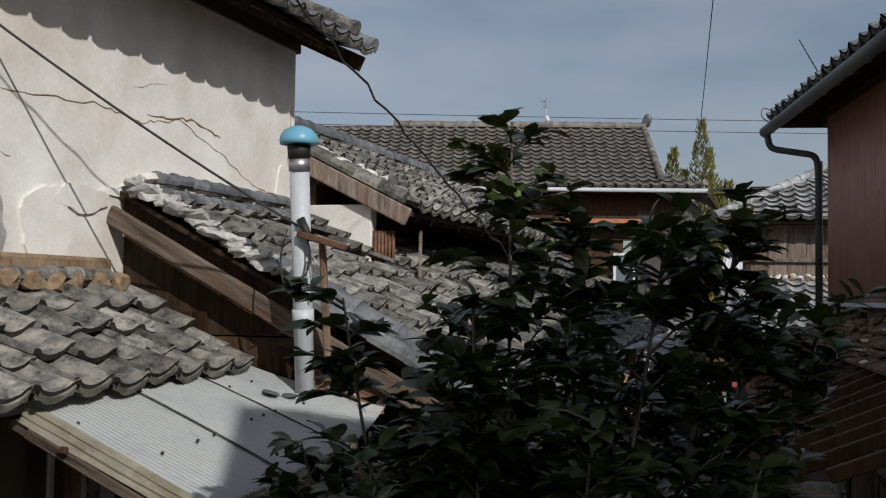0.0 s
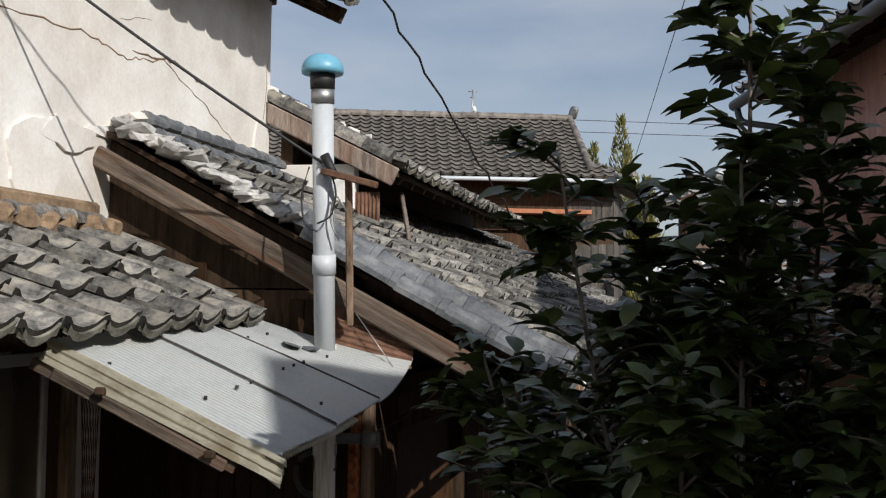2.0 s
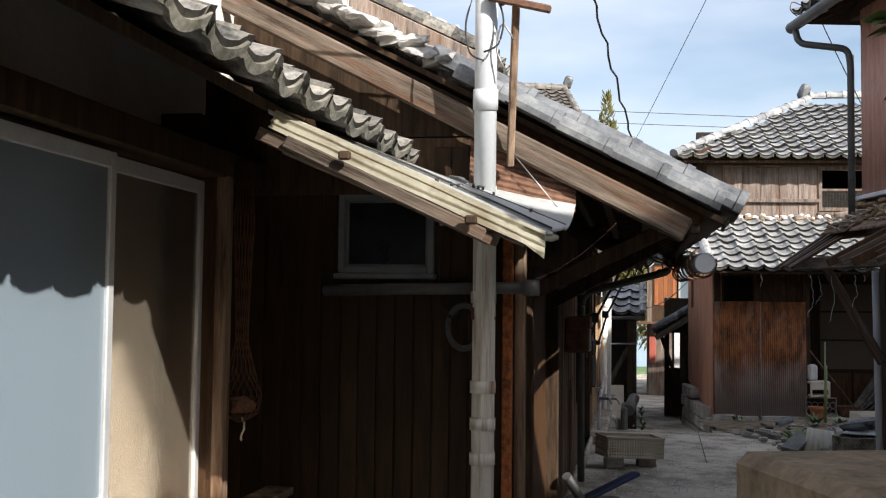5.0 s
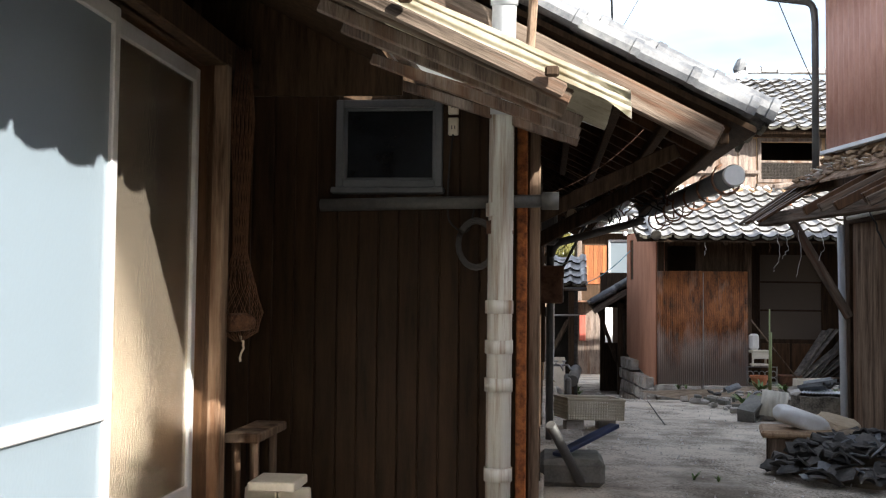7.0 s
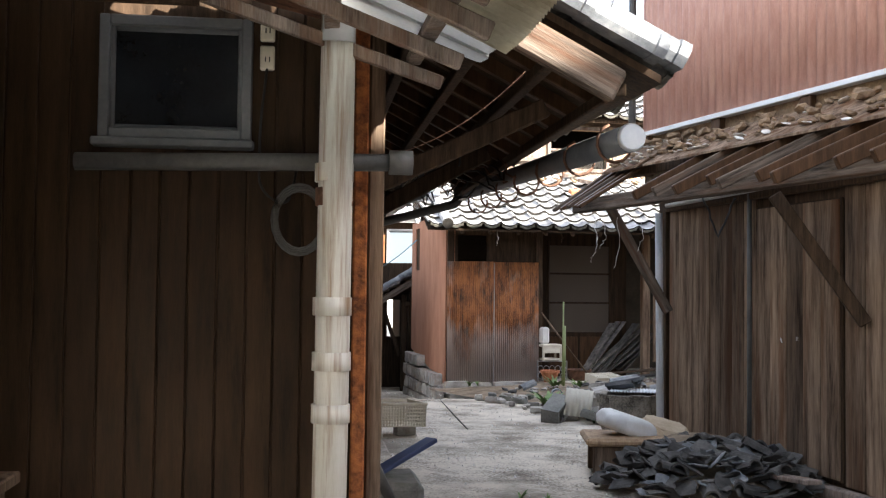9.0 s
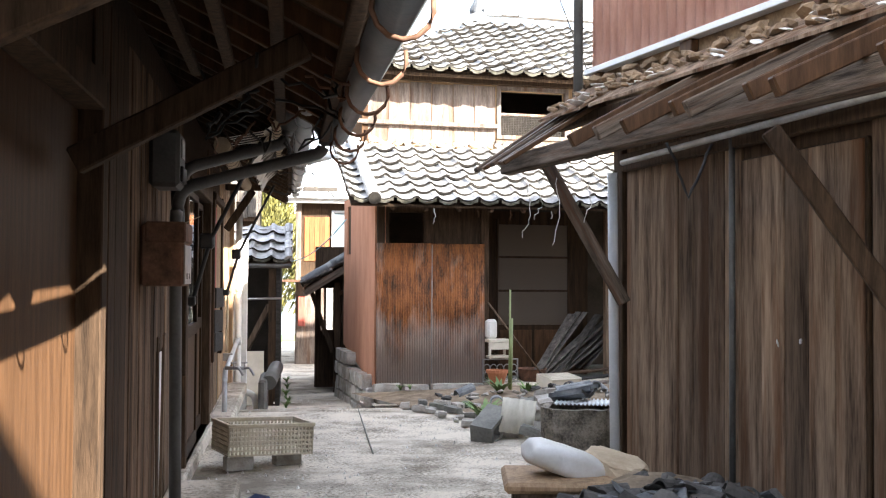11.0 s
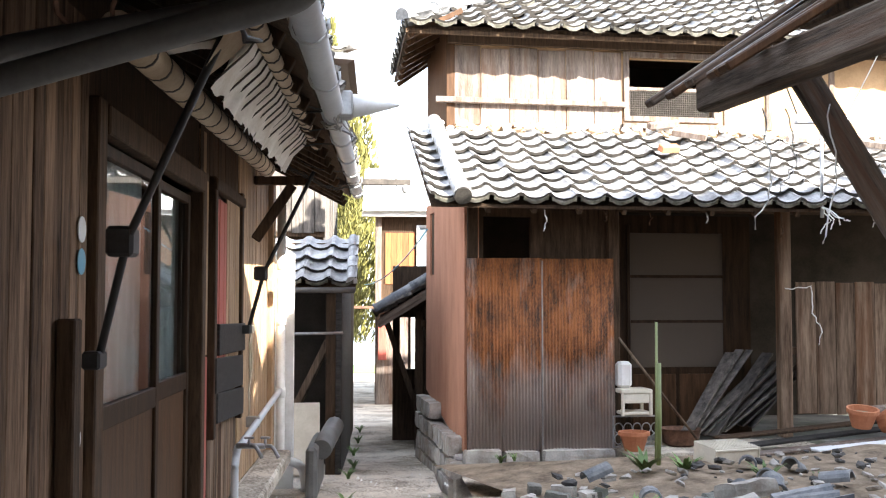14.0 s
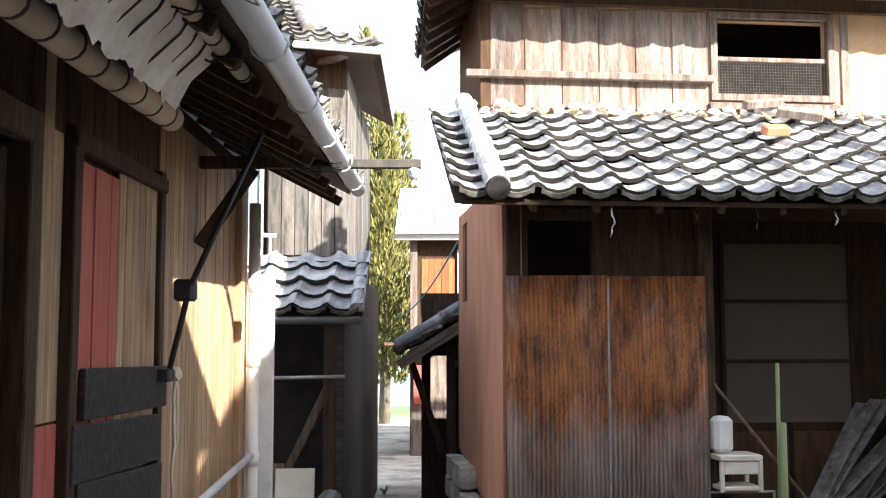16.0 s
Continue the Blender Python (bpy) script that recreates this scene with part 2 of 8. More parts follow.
WATER = mat("pale_sea", (0.25, 0.36, 0.42), (0.4, 0.5, 0.55), 0.2, 0.3, bump=0.05)
HILL = mat("distant_hill", (0.3, 0.38, 0.42), (0.42, 0.48, 0.5), 0.02, 1.0, bump=0)
def see_light(m, amount):
    """Lets a thin sheet glow with the light that falls on its other side."""
    nt = m.node_tree
    out, b = nt.nodes["Material Output"], nt.nodes["Principled BSDF"]
    tr = nt.nodes.new("ShaderNodeBsdfTranslucent")
    src = b.inputs["Base Color"].links[0].from_socket
    nt.links.new(src, tr.inputs["Color"])
    mx = nt.nodes.new("ShaderNodeMixShader")
    mx.inputs["Fac"].default_value = amount
    nt.links.new(b.outputs["BSDF"], mx.inputs[1])
    nt.links.new(tr.outputs["BSDF"], mx.inputs[2])
    nt.links.new(mx.outputs["Shader"], out.inputs["Surface"])


AWNING_SHEET = mat("white_translucent_sheet", (0.6, 0.62, 0.62), (0.82, 0.83, 0.82), 3, 0.45, bump=0.05, stain=(0.5, 0.47, 0.42), stain_amt=0.35, stain_scale=3)
see_light(AWNING_SHEET, 0.5)
see_light(CREAM_SHEET, 0.6)
see_light(LEAF, 0.2)
DUSTY = glass_mat("dusty_brown_glass", (0.12, 0.096, 0.075), 0.16, 0.15)
PANE = glass_mat("clean_door_glass", (0.86, 0.9, 0.9), 0.02, 1.0, 0.0)
CLEAR_FROST = glass_mat("patterned_clear_glass", (0.44, 0.39, 0.32), 0.14, 0.9)
FROSTED = glass_mat("frosted_glass", (0.24, 0.29, 0.33), 0.3, 0.4)
GLASS = glass_mat("window_glass", (0.8, 0.85, 0.88), 0.06, 0.8)
CURTAIN = mat("pale_blue_curtain", (0.17, 0.22, 0.27), (0.28, 0.34, 0.39), 3, 0.9, (8, 8, 0.5), 0.2)
CURTAIN_LANE = mat("bleached_curtain", (0.42, 0.5, 0.49), (0.68, 0.73, 0.7), 3, 0.9, (8, 8, 0.5), 0.2)
WOOD_DRIFT = mat("silvered_dark_planks", (0.025, 0.021, 0.018), (0.14, 0.122, 0.105), 4, 0.9, (4, 4, 0.5), 0.5, 26, vary=0.35, fine_amt=0.4)
# Near-black: paints the shadow line at tile butts; also the black end tile.
TILE_BUTT = mat("black_end_and_butt_shade", (0.012, 0.011, 0.01), (0.06, 0.054, 0.047), 12, 0.9, bump=0.3, vary=0.4)
MOSSY = mat("mossy_tile_end", (0.03, 0.028, 0.022), (0.24, 0.225, 0.185), 14, 0.9, bump=0.6, vary=0.3, stain=(0.08, 0.08, 0.045), stain_amt=0.7, stain_scale=12)
SLATE = mat("dark_slate_shard", (0.016, 0.015, 0.014), (0.1, 0.093, 0.085), 8, 0.75, bump=0.3, vary=0.5)
for dull in (BLACK_BOARD, GABLE, WOOD_DARK, WOOD_BROWN, WOOD_LANE, WOOD_GREY, WOOD_BEAM, ROOM_SHADE, TILE_BUTT, SOIL):
    dull.node_tree.nodes["Principled BSDF"].inputs["Specular IOR Level"].default_value = 0.15

PAPER = mat("yellowed_paper", (0.5, 0.42, 0.3), (0.66, 0.57, 0.43), 3, 0.9, bump=0.05)
NET = mat("orange_brown_net", (0.07, 0.03, 0.014), (0.17, 0.08, 0.04), 30, 0.9, bump=0.3)


# ---- mesh helpers ----
LENGTHWISE = {}


def mesh_of(name, verts, faces, smooth=False):
    me = bpy.data.meshes.new(name)
    me.from_pydata([tuple(v) for v in verts], [], faces)
    me.update()
    if smooth:
        me.polygons.foreach_set("use_smooth", [True] * len(me.polygons))
    return me


def part(name, geo, material, parent=None, label="", m=None, smooth=False):
    """Links a bmesh or mesh as one object under a thing or a part."""
    if isinstance(geo, bmesh.types.BMesh):
        lie = LENGTHWISE.pop(id(geo), None)
        if lie is not None and material is WOOD_BEAM and parent:
            m = (m or Matrix()) @ lie   # the grain follows the timber's own length
        elif lie is not None:
            bmesh.ops.transform(geo, matrix=lie, verts=geo.verts)
        me = bpy.data.meshes.new(name)
        bmesh.ops.recalc_face_normals(geo, faces=geo.faces)
        geo.to_mesh(me)
        geo.free()
        if smooth:
            me.polygons.foreach_set("use_smooth", [True] * len(me.polygons))
    else:
        me = geo
    if material and not me.materials:
        me.materials.append(material)
    ob = new(name, me)
    ob.parent = parent
    if m is not None:
        ob.matrix_local = m
    if label:
        ob["label"] = label
    return ob


def thing(name, m, label, category, group="", kind=""):
    e = new(name)
    e.matrix_world = m
    e.empty_display_size = 0.1
    return tagged(e, label, category, group, kind)


def add_box(bm, lo, hi, bevel=0.0, m=None):
    r = bmesh.ops.create_cube(bm, size=1.0)
    vs = r["verts"]
    c = [(a + b) / 2 for a, b in zip(lo, hi)]
    s = [abs(b - a) for a, b in zip(lo, hi)]
    for v in vs:
        v.co = Vector((c[0] + v.co.x * s[0], c[1] + v.co.y * s[1], c[2] + v.co.z * s[2]))
    if bevel:
        es = list({e for v in vs for e in v.link_edges})
        vs = bmesh.ops.bevel(bm, geom=es, offset=bevel, segments=1, affect="EDGES")["verts"]
    if m is not None:
        bmesh.ops.transform(bm, matrix=m, verts=vs)
    return vs


def box(lo, hi, bevel=0.006, m=None):
    bm = bmesh.new()
    add_box(bm, lo, hi, bevel, m)
    return bm


def wall_box(lo, hi, holes=(), axis="x"):
    """A wall slab along axis with rectangular openings (a0, z0, a1, z1) cut through it."""
    bm = bmesh.new()
    i = 0 if axis == "x" else 1
    cuts = sorted({lo[i], hi[i], *[h[0] for h in holes], *[h[2] for h in holes]})
    for a, b in zip(cuts, cuts[1:]):
        if b - a < 1e-4:
            continue
        hs = sorted([(h[1], h[3]) for h in holes if h[0] < (a + b) / 2 < h[2]])
        z = lo[2]
        for z0, z1 in hs + [(hi[2], None)]:
            if z0 - z > 1e-4:
                l2, h2 = list(lo), list(hi)
                l2[i], h2[i], l2[2], h2[2] = a, b, z, z0
                add_box(bm, l2, h2)
            z = z1 if z1 is not None else z
    bmesh.ops.remove_doubles(bm, verts=bm.verts, dist=1e-5)
    return bm


def add_tube(bm, pts, r, seg=10, cap=True):
    pts = [Vector(p) for p in pts]
    rs = r if isinstance(r, (list, tuple)) else [r] * len(pts)
    rings = []
    for i, p in enumerate(pts):
        d = (pts[min(i + 1, len(pts) - 1)] - pts[max(i - 1, 0)]).normalized()
        up = Vector((0, 0, 1)) if abs(d.z) < 0.95 else Vector((1, 0, 0))
        a = d.cross(up).normalized()
        b = a.cross(d)
        rings.append([bm.verts.new(p + (a * math.cos(k * math.tau / seg) + b * math.sin(k * math.tau / seg)) * rs[i]) for k in range(seg)])
    for q, w in zip(rings, rings[1:]):
        for k in range(seg):
            f = bm.faces.new((q[k], q[(k + 1) % seg], w[(k + 1) % seg], w[k]))
            f.smooth = True
    if cap:
        bm.faces.new(rings[0][::-1])
        bm.faces.new(rings[-1])
    return bm


def tube(pts, r, seg=10):
    return add_tube(bmesh.new(), pts, r, seg)


def bend(pts, n=5, r=0.08):
    """Rounds the corners of a polyline."""
    pts = [Vector(p) for p in pts]
    out = [pts[0]]
    for a, b, c in zip(pts, pts[1:], pts[2:]):
        d1, d2 = (a - b), (c - b)
        k = min(r, d1.length / 2.1, d2.length / 2.1)
        p, q = b + d1.normalized() * k, b + d2.normalized() * k
        out += [p.lerp(b, i / n).lerp(b.lerp(q, i / n), i / n) for i in range(n + 1)]
    return out + [pts[-1]]


def sag(a, b, drop, n=14):
    a, b = Vector(a), Vector(b)
    return [a.lerp(b, i / n) - Vector((0, 0, drop * 4 * (i / n) * (1 - i / n))) for i in range(n + 1)]


def beam_between(a, b, w, h, bevel=0.006):
    """A squared timber from a to b, w wide and h high."""
    a, b = Vector(a), Vector(b)
    d = b - a
    bm = bmesh.new()
    m = Matrix.Translation((a + b) / 2) @ d.to_track_quat("Y", "Z").to_matrix().to_4x4() @ pose(0, 0, 0, -90)
    add_box(bm, (-w / 2, -h / 2, -d.length / 2), (w / 2, h / 2, d.length / 2), bevel)
    LENGTHWISE[id(bm)] = m
    return bm


def corrugated(w, h, pitch=0.0318, depth=0.009, thick=0.003, steps=4, sagging=0.0):
    """A corrugated sheet in its own xz plane, waves along x, standing from z=0 to h."""
    n = int(w / pitch * steps)
    vs, fs = [], []
    rows = 7 if sagging else 2
    for j in range(rows):
        z = h * j / (rows - 1)
        for i in range(n + 1):
            x = w * i / n
            vs.append((x, depth * math.sin(x / pitch * math.tau) - sagging * math.sin(math.pi * j / (rows - 1)), z))
    k = len(vs)
    vs += [(x, y + thick, z) for x, y, z in vs[:k]]
    for j in range(rows - 1):
        for i in range(n):
            a = j * (n + 1) + i
            fs.append((a, a + 1, a + n + 2, a + n + 1))
            fs.append((k + a, k + a + n + 1, k + a + n + 2, k + a + 1))
    for i in range(n):
        a, b = i, (rows - 1) * (n + 1) + i
        fs.append((a, k + a, k + a + 1, a + 1))
        fs.append((b, b + 1, k + b + 1, k + b))
    return mesh_of("corrugated_sheet", vs, fs, True)


# a pantile: x across (cover 0.265), y up the slope (exposed 0.235), z out of the roof
TW, TL = 0.265, 0.235


def tile_z(u):
    d = abs(u - round(u))
    return 0.042 * (0.5 + 0.5 * math.cos(math.pi * d / 0.26)) if d < 0.26 else -0.014 * math.sin(math.pi * (d - 0.26) / 0.48)


def tile_mesh(eave=False, seg=8, butt=0.032):
    us = [i / seg * 1.1 - 0.05 for i in range(seg + 1)]
    vs, fs = [], []
    for y, lift in ((0.0, 0.056), (0.29, 0.004)):
        for dz in (0.0, -butt):
            vs += [((u) * TW, y, tile_z(u) + lift + dz) for u in us]
    n = seg + 1
    T0, B0, T1, B1 = 0, n, 2 * n, 3 * n
    for i in range(seg):
        fs += [(T0 + i, T0 + i + 1, T1 + i + 1, T1 + i), (B0 + i, B1 + i, B1 + i + 1, B0 + i + 1), (T0 + i, B0 + i, B0 + i + 1, T0 + i + 1)]
    fs += [(T0, T1, B1, B0), (T0 + seg, B0 + seg, B1 + seg, T1 + seg)]
    if eave:
        k = len(vs)
        us = [0.1 + 0.84 * i / seg for i in range(seg + 1)]
        for y in (-0.012, 0.008):
            vs += [(u * TW, y, tile_z(u) + 0.034) for u in us]
            vs += [(u * TW, y, 0.02 - 0.034 * max(0.0, math.sin(math.pi * max(0.0, min(1.0, (u - 0.2) / 0.6)))) ** 0.6) for u in us]
        for i in range(seg):
            fs += [(k + i, k + n + i, k + n + i + 1, k + i + 1), (k + 2 * n + i, k + 2 * n + i + 1, k + 3 * n + i + 1, k + 3 * n + i), (k + n + i, k + 3 * n + i, k + 3 * n + i + 1, k + n + i + 1), (k + i, k + i + 1, k + 2 * n + i + 1, k + 2 * n + i)]
    me = mesh_of("tile", vs, fs)
    # Slot 1, the butt faces, carries the row's shadow line as colour.
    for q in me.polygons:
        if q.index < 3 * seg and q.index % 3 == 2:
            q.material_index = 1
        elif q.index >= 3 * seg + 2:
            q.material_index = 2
    return me


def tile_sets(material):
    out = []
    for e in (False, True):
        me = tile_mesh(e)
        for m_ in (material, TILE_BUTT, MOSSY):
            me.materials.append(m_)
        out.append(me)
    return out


TILES = {k: tile_sets(k) for k in (TILE, TILE_A, TILE_BROWN, TILE_DARK)}


def tile_roof(parent, material, org, along, up, ncol, nrow, rng, as_pieces=True, jitter=1.0, skip=None, sag_fn=None):
    """Rows of pantiles on a slope: org is the eave's start, along the eave's way, up the slope's way (unit vectors, in the parent's space)."""
    org, along, up = Vector(org), Vector(along).normalized(), Vector(up).normalized()
    nrm = along.cross(up)
    base = Matrix((along, up, nrm)).transposed().to_4x4()
    body, eave = TILES[material]
    rest_v, rest_f, rest_i = [], [], []
    for j in range(nrow):
        for i in range(ncol):
            if skip and skip(i, j):
                continue
            p = org + along * (i * TW + rng.uniform(-0.006, 0.006) * jitter) + up * (j * TL + rng.uniform(-0.008, 0.008) * jitter) + nrm * rng.uniform(-0.004, 0.008) * jitter
            if sag_fn:
                p += nrm * sag_fn(i, j)
            m = Matrix.Translation(p) @ base @ pose(0, 0, 0, rng.uniform(-1.5, 1.5) * jitter, rng.uniform(-2, 2) * jitter, rng.uniform(-2, 2) * jitter)
            me = eave if j == 0 else body
            if as_pieces:
                part("tile", me, None, parent, m=m)
            else:
                k = len(rest_v)
                rest_v += [m @ v.co for v in me.vertices]
                rest_f += [tuple(x + k for x in q.vertices) for q in me.polygons]
                rest_i += [q.material_index for q in me.polygons]
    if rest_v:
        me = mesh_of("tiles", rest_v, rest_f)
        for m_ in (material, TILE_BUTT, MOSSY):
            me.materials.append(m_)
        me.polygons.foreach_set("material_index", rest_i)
        ob = part("tiles", me, None, parent)
        ob["kind"] = "stuff"


def ridge_line(parent, material, a, b, r=0.075, step=0.27, rng=random, cap=True, name="ridge_tile"):
    """Half-round cover tiles laid end to end from a to b."""
    a, b = Vector(a), Vector(b)
    n = max(1, round((b - a).length / step))
    d = (b - a) / n
    L = d.length
    vs, fs = [], []
    seg = 9
    for y, rr in ((0, r), (L * 0.14, r), (L * 0.16, r * 0.9), (L * 1.03, r * 0.88)):
        for k in range(seg):
            t = math.pi * (-0.12 + 1.24 * k / (seg - 1))
            vs.append((rr * math.cos(t), y, rr * math.sin(t)))
    for j in range(3):
        for k in range(seg - 1):
            q = j * seg + k
            fs.append((q, q + 1, q + seg + 1, q + seg))
    fs.append(tuple(range(seg))[::-1])
    fs.append(tuple(range(3 * seg, 4 * seg)))
    fs += [tuple((j * seg, (j + 1) * seg, (j + 1) * seg + seg - 1, j * seg + seg - 1)) for j in range(3)]
    me = mesh_of("ridge_tile", vs, fs)
    me.materials.append(material)
    rot = d.to_track_quat("Y", "Z").to_matrix().to_4x4()
    for i in range(n):
        part(name, me, None, parent, m=Matrix.Translation(a + d * i + Vector((0, 0, rng.uniform(-0.006, 0.006)))) @ rot @ pose(0, 0, 0, rng.uniform(-1, 1), rng.uniform(-4, 4), rng.uniform(-1.5, 1.5)))


def boards(parent, material, a0, a1, z0, z1, at, width, axis="x", face=-1, thick=0.014, gap=0.004, rng=random, ragged=0.0, name="board", bevel=0.003, batten=None):
    """Upright boards side by side over a wall's face: axis is the way the wall runs, at its face, face the side they stand out to."""
    n = max(1, round((a1 - a0) / width))
    w = (a1 - a0) / n
    for i in range(n):
        t = thick * rng.uniform(0.75, 1.25)
        lo = [0, 0, z0 + ragged * rng.random()]
        hi = [0, 0, z1 - ragged * rng.random()]
        k, o = (0, 1) if axis == "x" else (1, 0)
        lo[k], hi[k] = a0 + i * w + gap / 2, a0 + (i + 1) * w - gap / 2
        lo[o], hi[o] = sorted((at, at + face * t))
        part(name, box(lo, hi, bevel), material, parent)


def lump(bm, c, size, rng, sub=2, rough=0.35):
    """A stone-like lump: a sphere squeezed and dented."""
    r = bmesh.ops.create_icosphere(bm, subdivisions=sub, radius=1.0)
    o = Vector((rng.uniform(-50, 50), rng.uniform(-50, 50), rng.uniform(-50, 50)))
    q = Euler((rng.uniform(-0.4, 0.4), rng.uniform(-0.4, 0.4), rng.uniform(0, 6.3))).to_matrix()
    for v in r["verts"]:
        k = 1 + rough * noise.noise(v.co * 1.3 + o) + rough * 0.5 * noise.noise(v.co * 3.1 + o)
        p = v.co * k
        p = Vector((max(-0.8, min(0.8, p.x)), max(-0.8, min(0.8, p.y)), max(-0.75, min(0.75, p.z))))
        v.co = Vector(c) + q @ Vector((p.x * size[0], p.y * size[1], p.z * size[2]))
    return r["verts"]


def lumps(places, rng, sub=1, rough=0.35):
    bm = bmesh.new()
    for c, s in places:
        lump(bm, c, s, rng, sub, rough)
    return bm


def frame_box(x0, z0, x1, z1, w, y0, y1, bevel=0.004):
    """Four rails round an opening in the xz plane."""
    bm = bmesh.new()
    for lo, hi in (((x0, y0, z0), (x0 + w, y1, z1)), ((x1 - w, y0, z0), (x1, y1, z1)), ((x0 + w, y0, z0), (x1 - w, y1, z0 + w)), ((x0 + w, y0, z1 - w), (x1 - w, y1, z1))):
        add_box(bm, lo, hi, bevel)
    return bm


def ragged(pts, n, amp, rng):
    """A polyline through pts, roughened."""
    out = []
    for a, b in zip(pts, pts[1:]):
        for i in range(n):
            p = Vector(a).lerp(Vector(b), i / n)
            out.append(p + Vector([rng.uniform(-amp, amp) for _ in range(3)]))
    return out + [Vector(pts[-1])]

RNG = random.Random(7)
LF = pose(-0.6, 6.1, 0, 0, 0, -18.6)      # the lane's frame: x to the east, y up the lane
AF = pose(4.93, 16.88, 0, 0, 0, -13.0)    # the rusty house's frame: origin at its front west corner
RF = pose(3.88, 10.7, 0, 0, 0, -6.0)      # the red house's frame: origin at its north-west corner
SF = pose(4.05, 10.5, 0, 0, 0, -11.0)     # the ground-floor boards' frame: origin at their north end
SL = math.atan(0.52)


def lp(x, y, z=0.0):
    return LF @ Vector((x, y, z))


# ---- ground ----
def make_ground():
    def sheet(name, x0, y0, x1, y1, z, n, material, label, hole=None, rough=0.012):
        nx, ny = n
        vs, fs = [], []
        for j in range(ny + 1):
            for i in range(nx + 1):
                x, y = x0 + (x1 - x0) * i / nx, y0 + (y1 - y0) * j / ny
                vs.append((x, y, z + rough * noise.noise((x * 0.7, y * 0.7, 3))))
        for j in range(ny):
            for i in range(nx):
                a = j * (nx + 1) + i
                fs.append((a, a + 1, a + nx + 2, a + nx + 1))
        return tagged(part(name, mesh_of(name, vs, fs, True), material), label, "ground", kind="structure")

    # the yard slab, in the lane's frame, ending in a kerb above the lower lane
    vs, fs = [], []
    g = sheet("pavement_yard", -6, -9, 14, 9.6, 0.0, (60, 60), CONCRETE, "worn grey concrete yard with stains and a joint")
    g.matrix_world = LF
    part("joint", box((-0.004, -2.6, -0.01), (0.004, 0.3, 0.014), 0.001), CONCRETE_OLD, g, "dark joint between two slabs", pose(1.43, 9.48, 0, 0, 0, -1.4))
    k = tagged(part("kerb_edge", box((-0.02, 9.55, -0.5), (1.9, 9.75, 0.012), 0.02), CONCRETE), "rough concrete edge of the yard slab", "kerb", kind="structure")
    k.matrix_world = LF
    lane = bmesh.new()
    for (x0, x1, zz) in ((-0.4, 1.55, 0), (1.55, 1.75, -0.12), (1.75, 2.05, 0.1)):
        r = [lane.verts.new(p) for p in ((x0, 9.7, -0.22 + zz), (x1, 9.7, -0.22 + zz), (x1, 16, -0.45 + zz), (x0, 16, -0.45 + zz), (x1, 34, -0.75 + zz), (x0, 34, -0.75 + zz))]
        lane.faces.new((r[0], r[1], r[2], r[3]))
        lane.faces.new((r[3], r[2], r[4], r[5]))
    l = tagged(part("road_lane", lane, CONCRETE), "narrow grey concrete lane with a side gutter", "lane", kind="structure")
    l.matrix_world = LF
    vs = [(-400, -300, -0.9), (400, -300, -0.9), (400, 44, -0.9), (-400, 44, -0.9)]
    tagged(part("ground", mesh_of("ground", vs, [(0, 1, 2, 3)]), SOIL), "bare earth between the houses", "ground", kind="structure")
    vs = [(-1500, 44, -1.6), (1500, 44, -1.6), (1500, 2500, -1.6), (-1500, 2500, -1.6)]
    tagged(part("water", mesh_of("water", vs, [(0, 1, 2, 3)]), WATER), "pale calm sea beyond the lane", "sea", kind="structure")
    q = box((6.5, 40.0, -1.6), (16, 44.0, -0.82), 0.1)
    tagged(part("embankment", q, LEAF_LIGHT), "grassy bank at the shore", "bank", kind="structure")
    bm = bmesh.new()
    hs = []
    for i in range(61):
        x = -1100 + i * 40
        hs.append((bm.verts.new((x, 1500, -3)), bm.verts.new((x, 1500 + 60, 8 + 30 * max(0, noise.noise((i * 0.21, 2, 5)) + 0.35)))))
    for a, b in zip(hs, hs[1:]):
        bm.faces.new((a[0], b[0], b[1], a[1]))
    tagged(part("backdrop_hills", bm, HILL), "hazy blue hills across the sea", "hills", kind="structure")

    # the raised terrace and the steps down from it
    t = thing("terrace", pose(0, 0, 0), "raised stone-edged terrace with a planted edge", "terrace", kind="structure")
    part("fill", box((-0.55, -9.0, -0.1), (9.0, 3.6, 1.36), 0.03), SOIL, t)
    part("landing", box((-0.62, -9.0, 1.3), (0.6, 1.0, 1.42), 0.02), CONCRETE_OLD, t)
    st = thing("stairs", pose(-0.35, 0.25, 0, 0, 0, 55.0), "narrow worn concrete steps down from the terrace", "stairs", kind="structure")
    for i in range(7):
        part("step", box((-0.9, 0.02 + i * 0.3, 0.0), (0.9, 0.34 + i * 0.3 + 0.3, 1.22 - i * 0.178), 0.02), CONCRETE_OLD, st)


make_ground()


# ---- houses ----
def slab(parent, pts, thick, material, name="roof_deck"):
    """A sloping deck from its corner points, thick downwards."""
    bm = bmesh.new()
    top = [bm.verts.new(p) for p in pts]
    bot = [bm.verts.new((p[0], p[1], p[2] - thick)) for p in pts]
    bm.faces.new(top)
    bm.faces.new(bot[::-1])
    for i in range(len(pts)):
        j = (i + 1) % len(pts)
        bm.faces.new((top[i], bot[i], bot[j], top[j]))
    return part(name, bm, material, parent)


def rafters(parent, x0, x1, z0, z1, ys, material=WOOD_DARK, w=0.05, h=0.06):
    for y in ys:
        part("rafter", beam_between((x0, y, z0), (x1, y, z1), w, h, 0.004), material, parent)


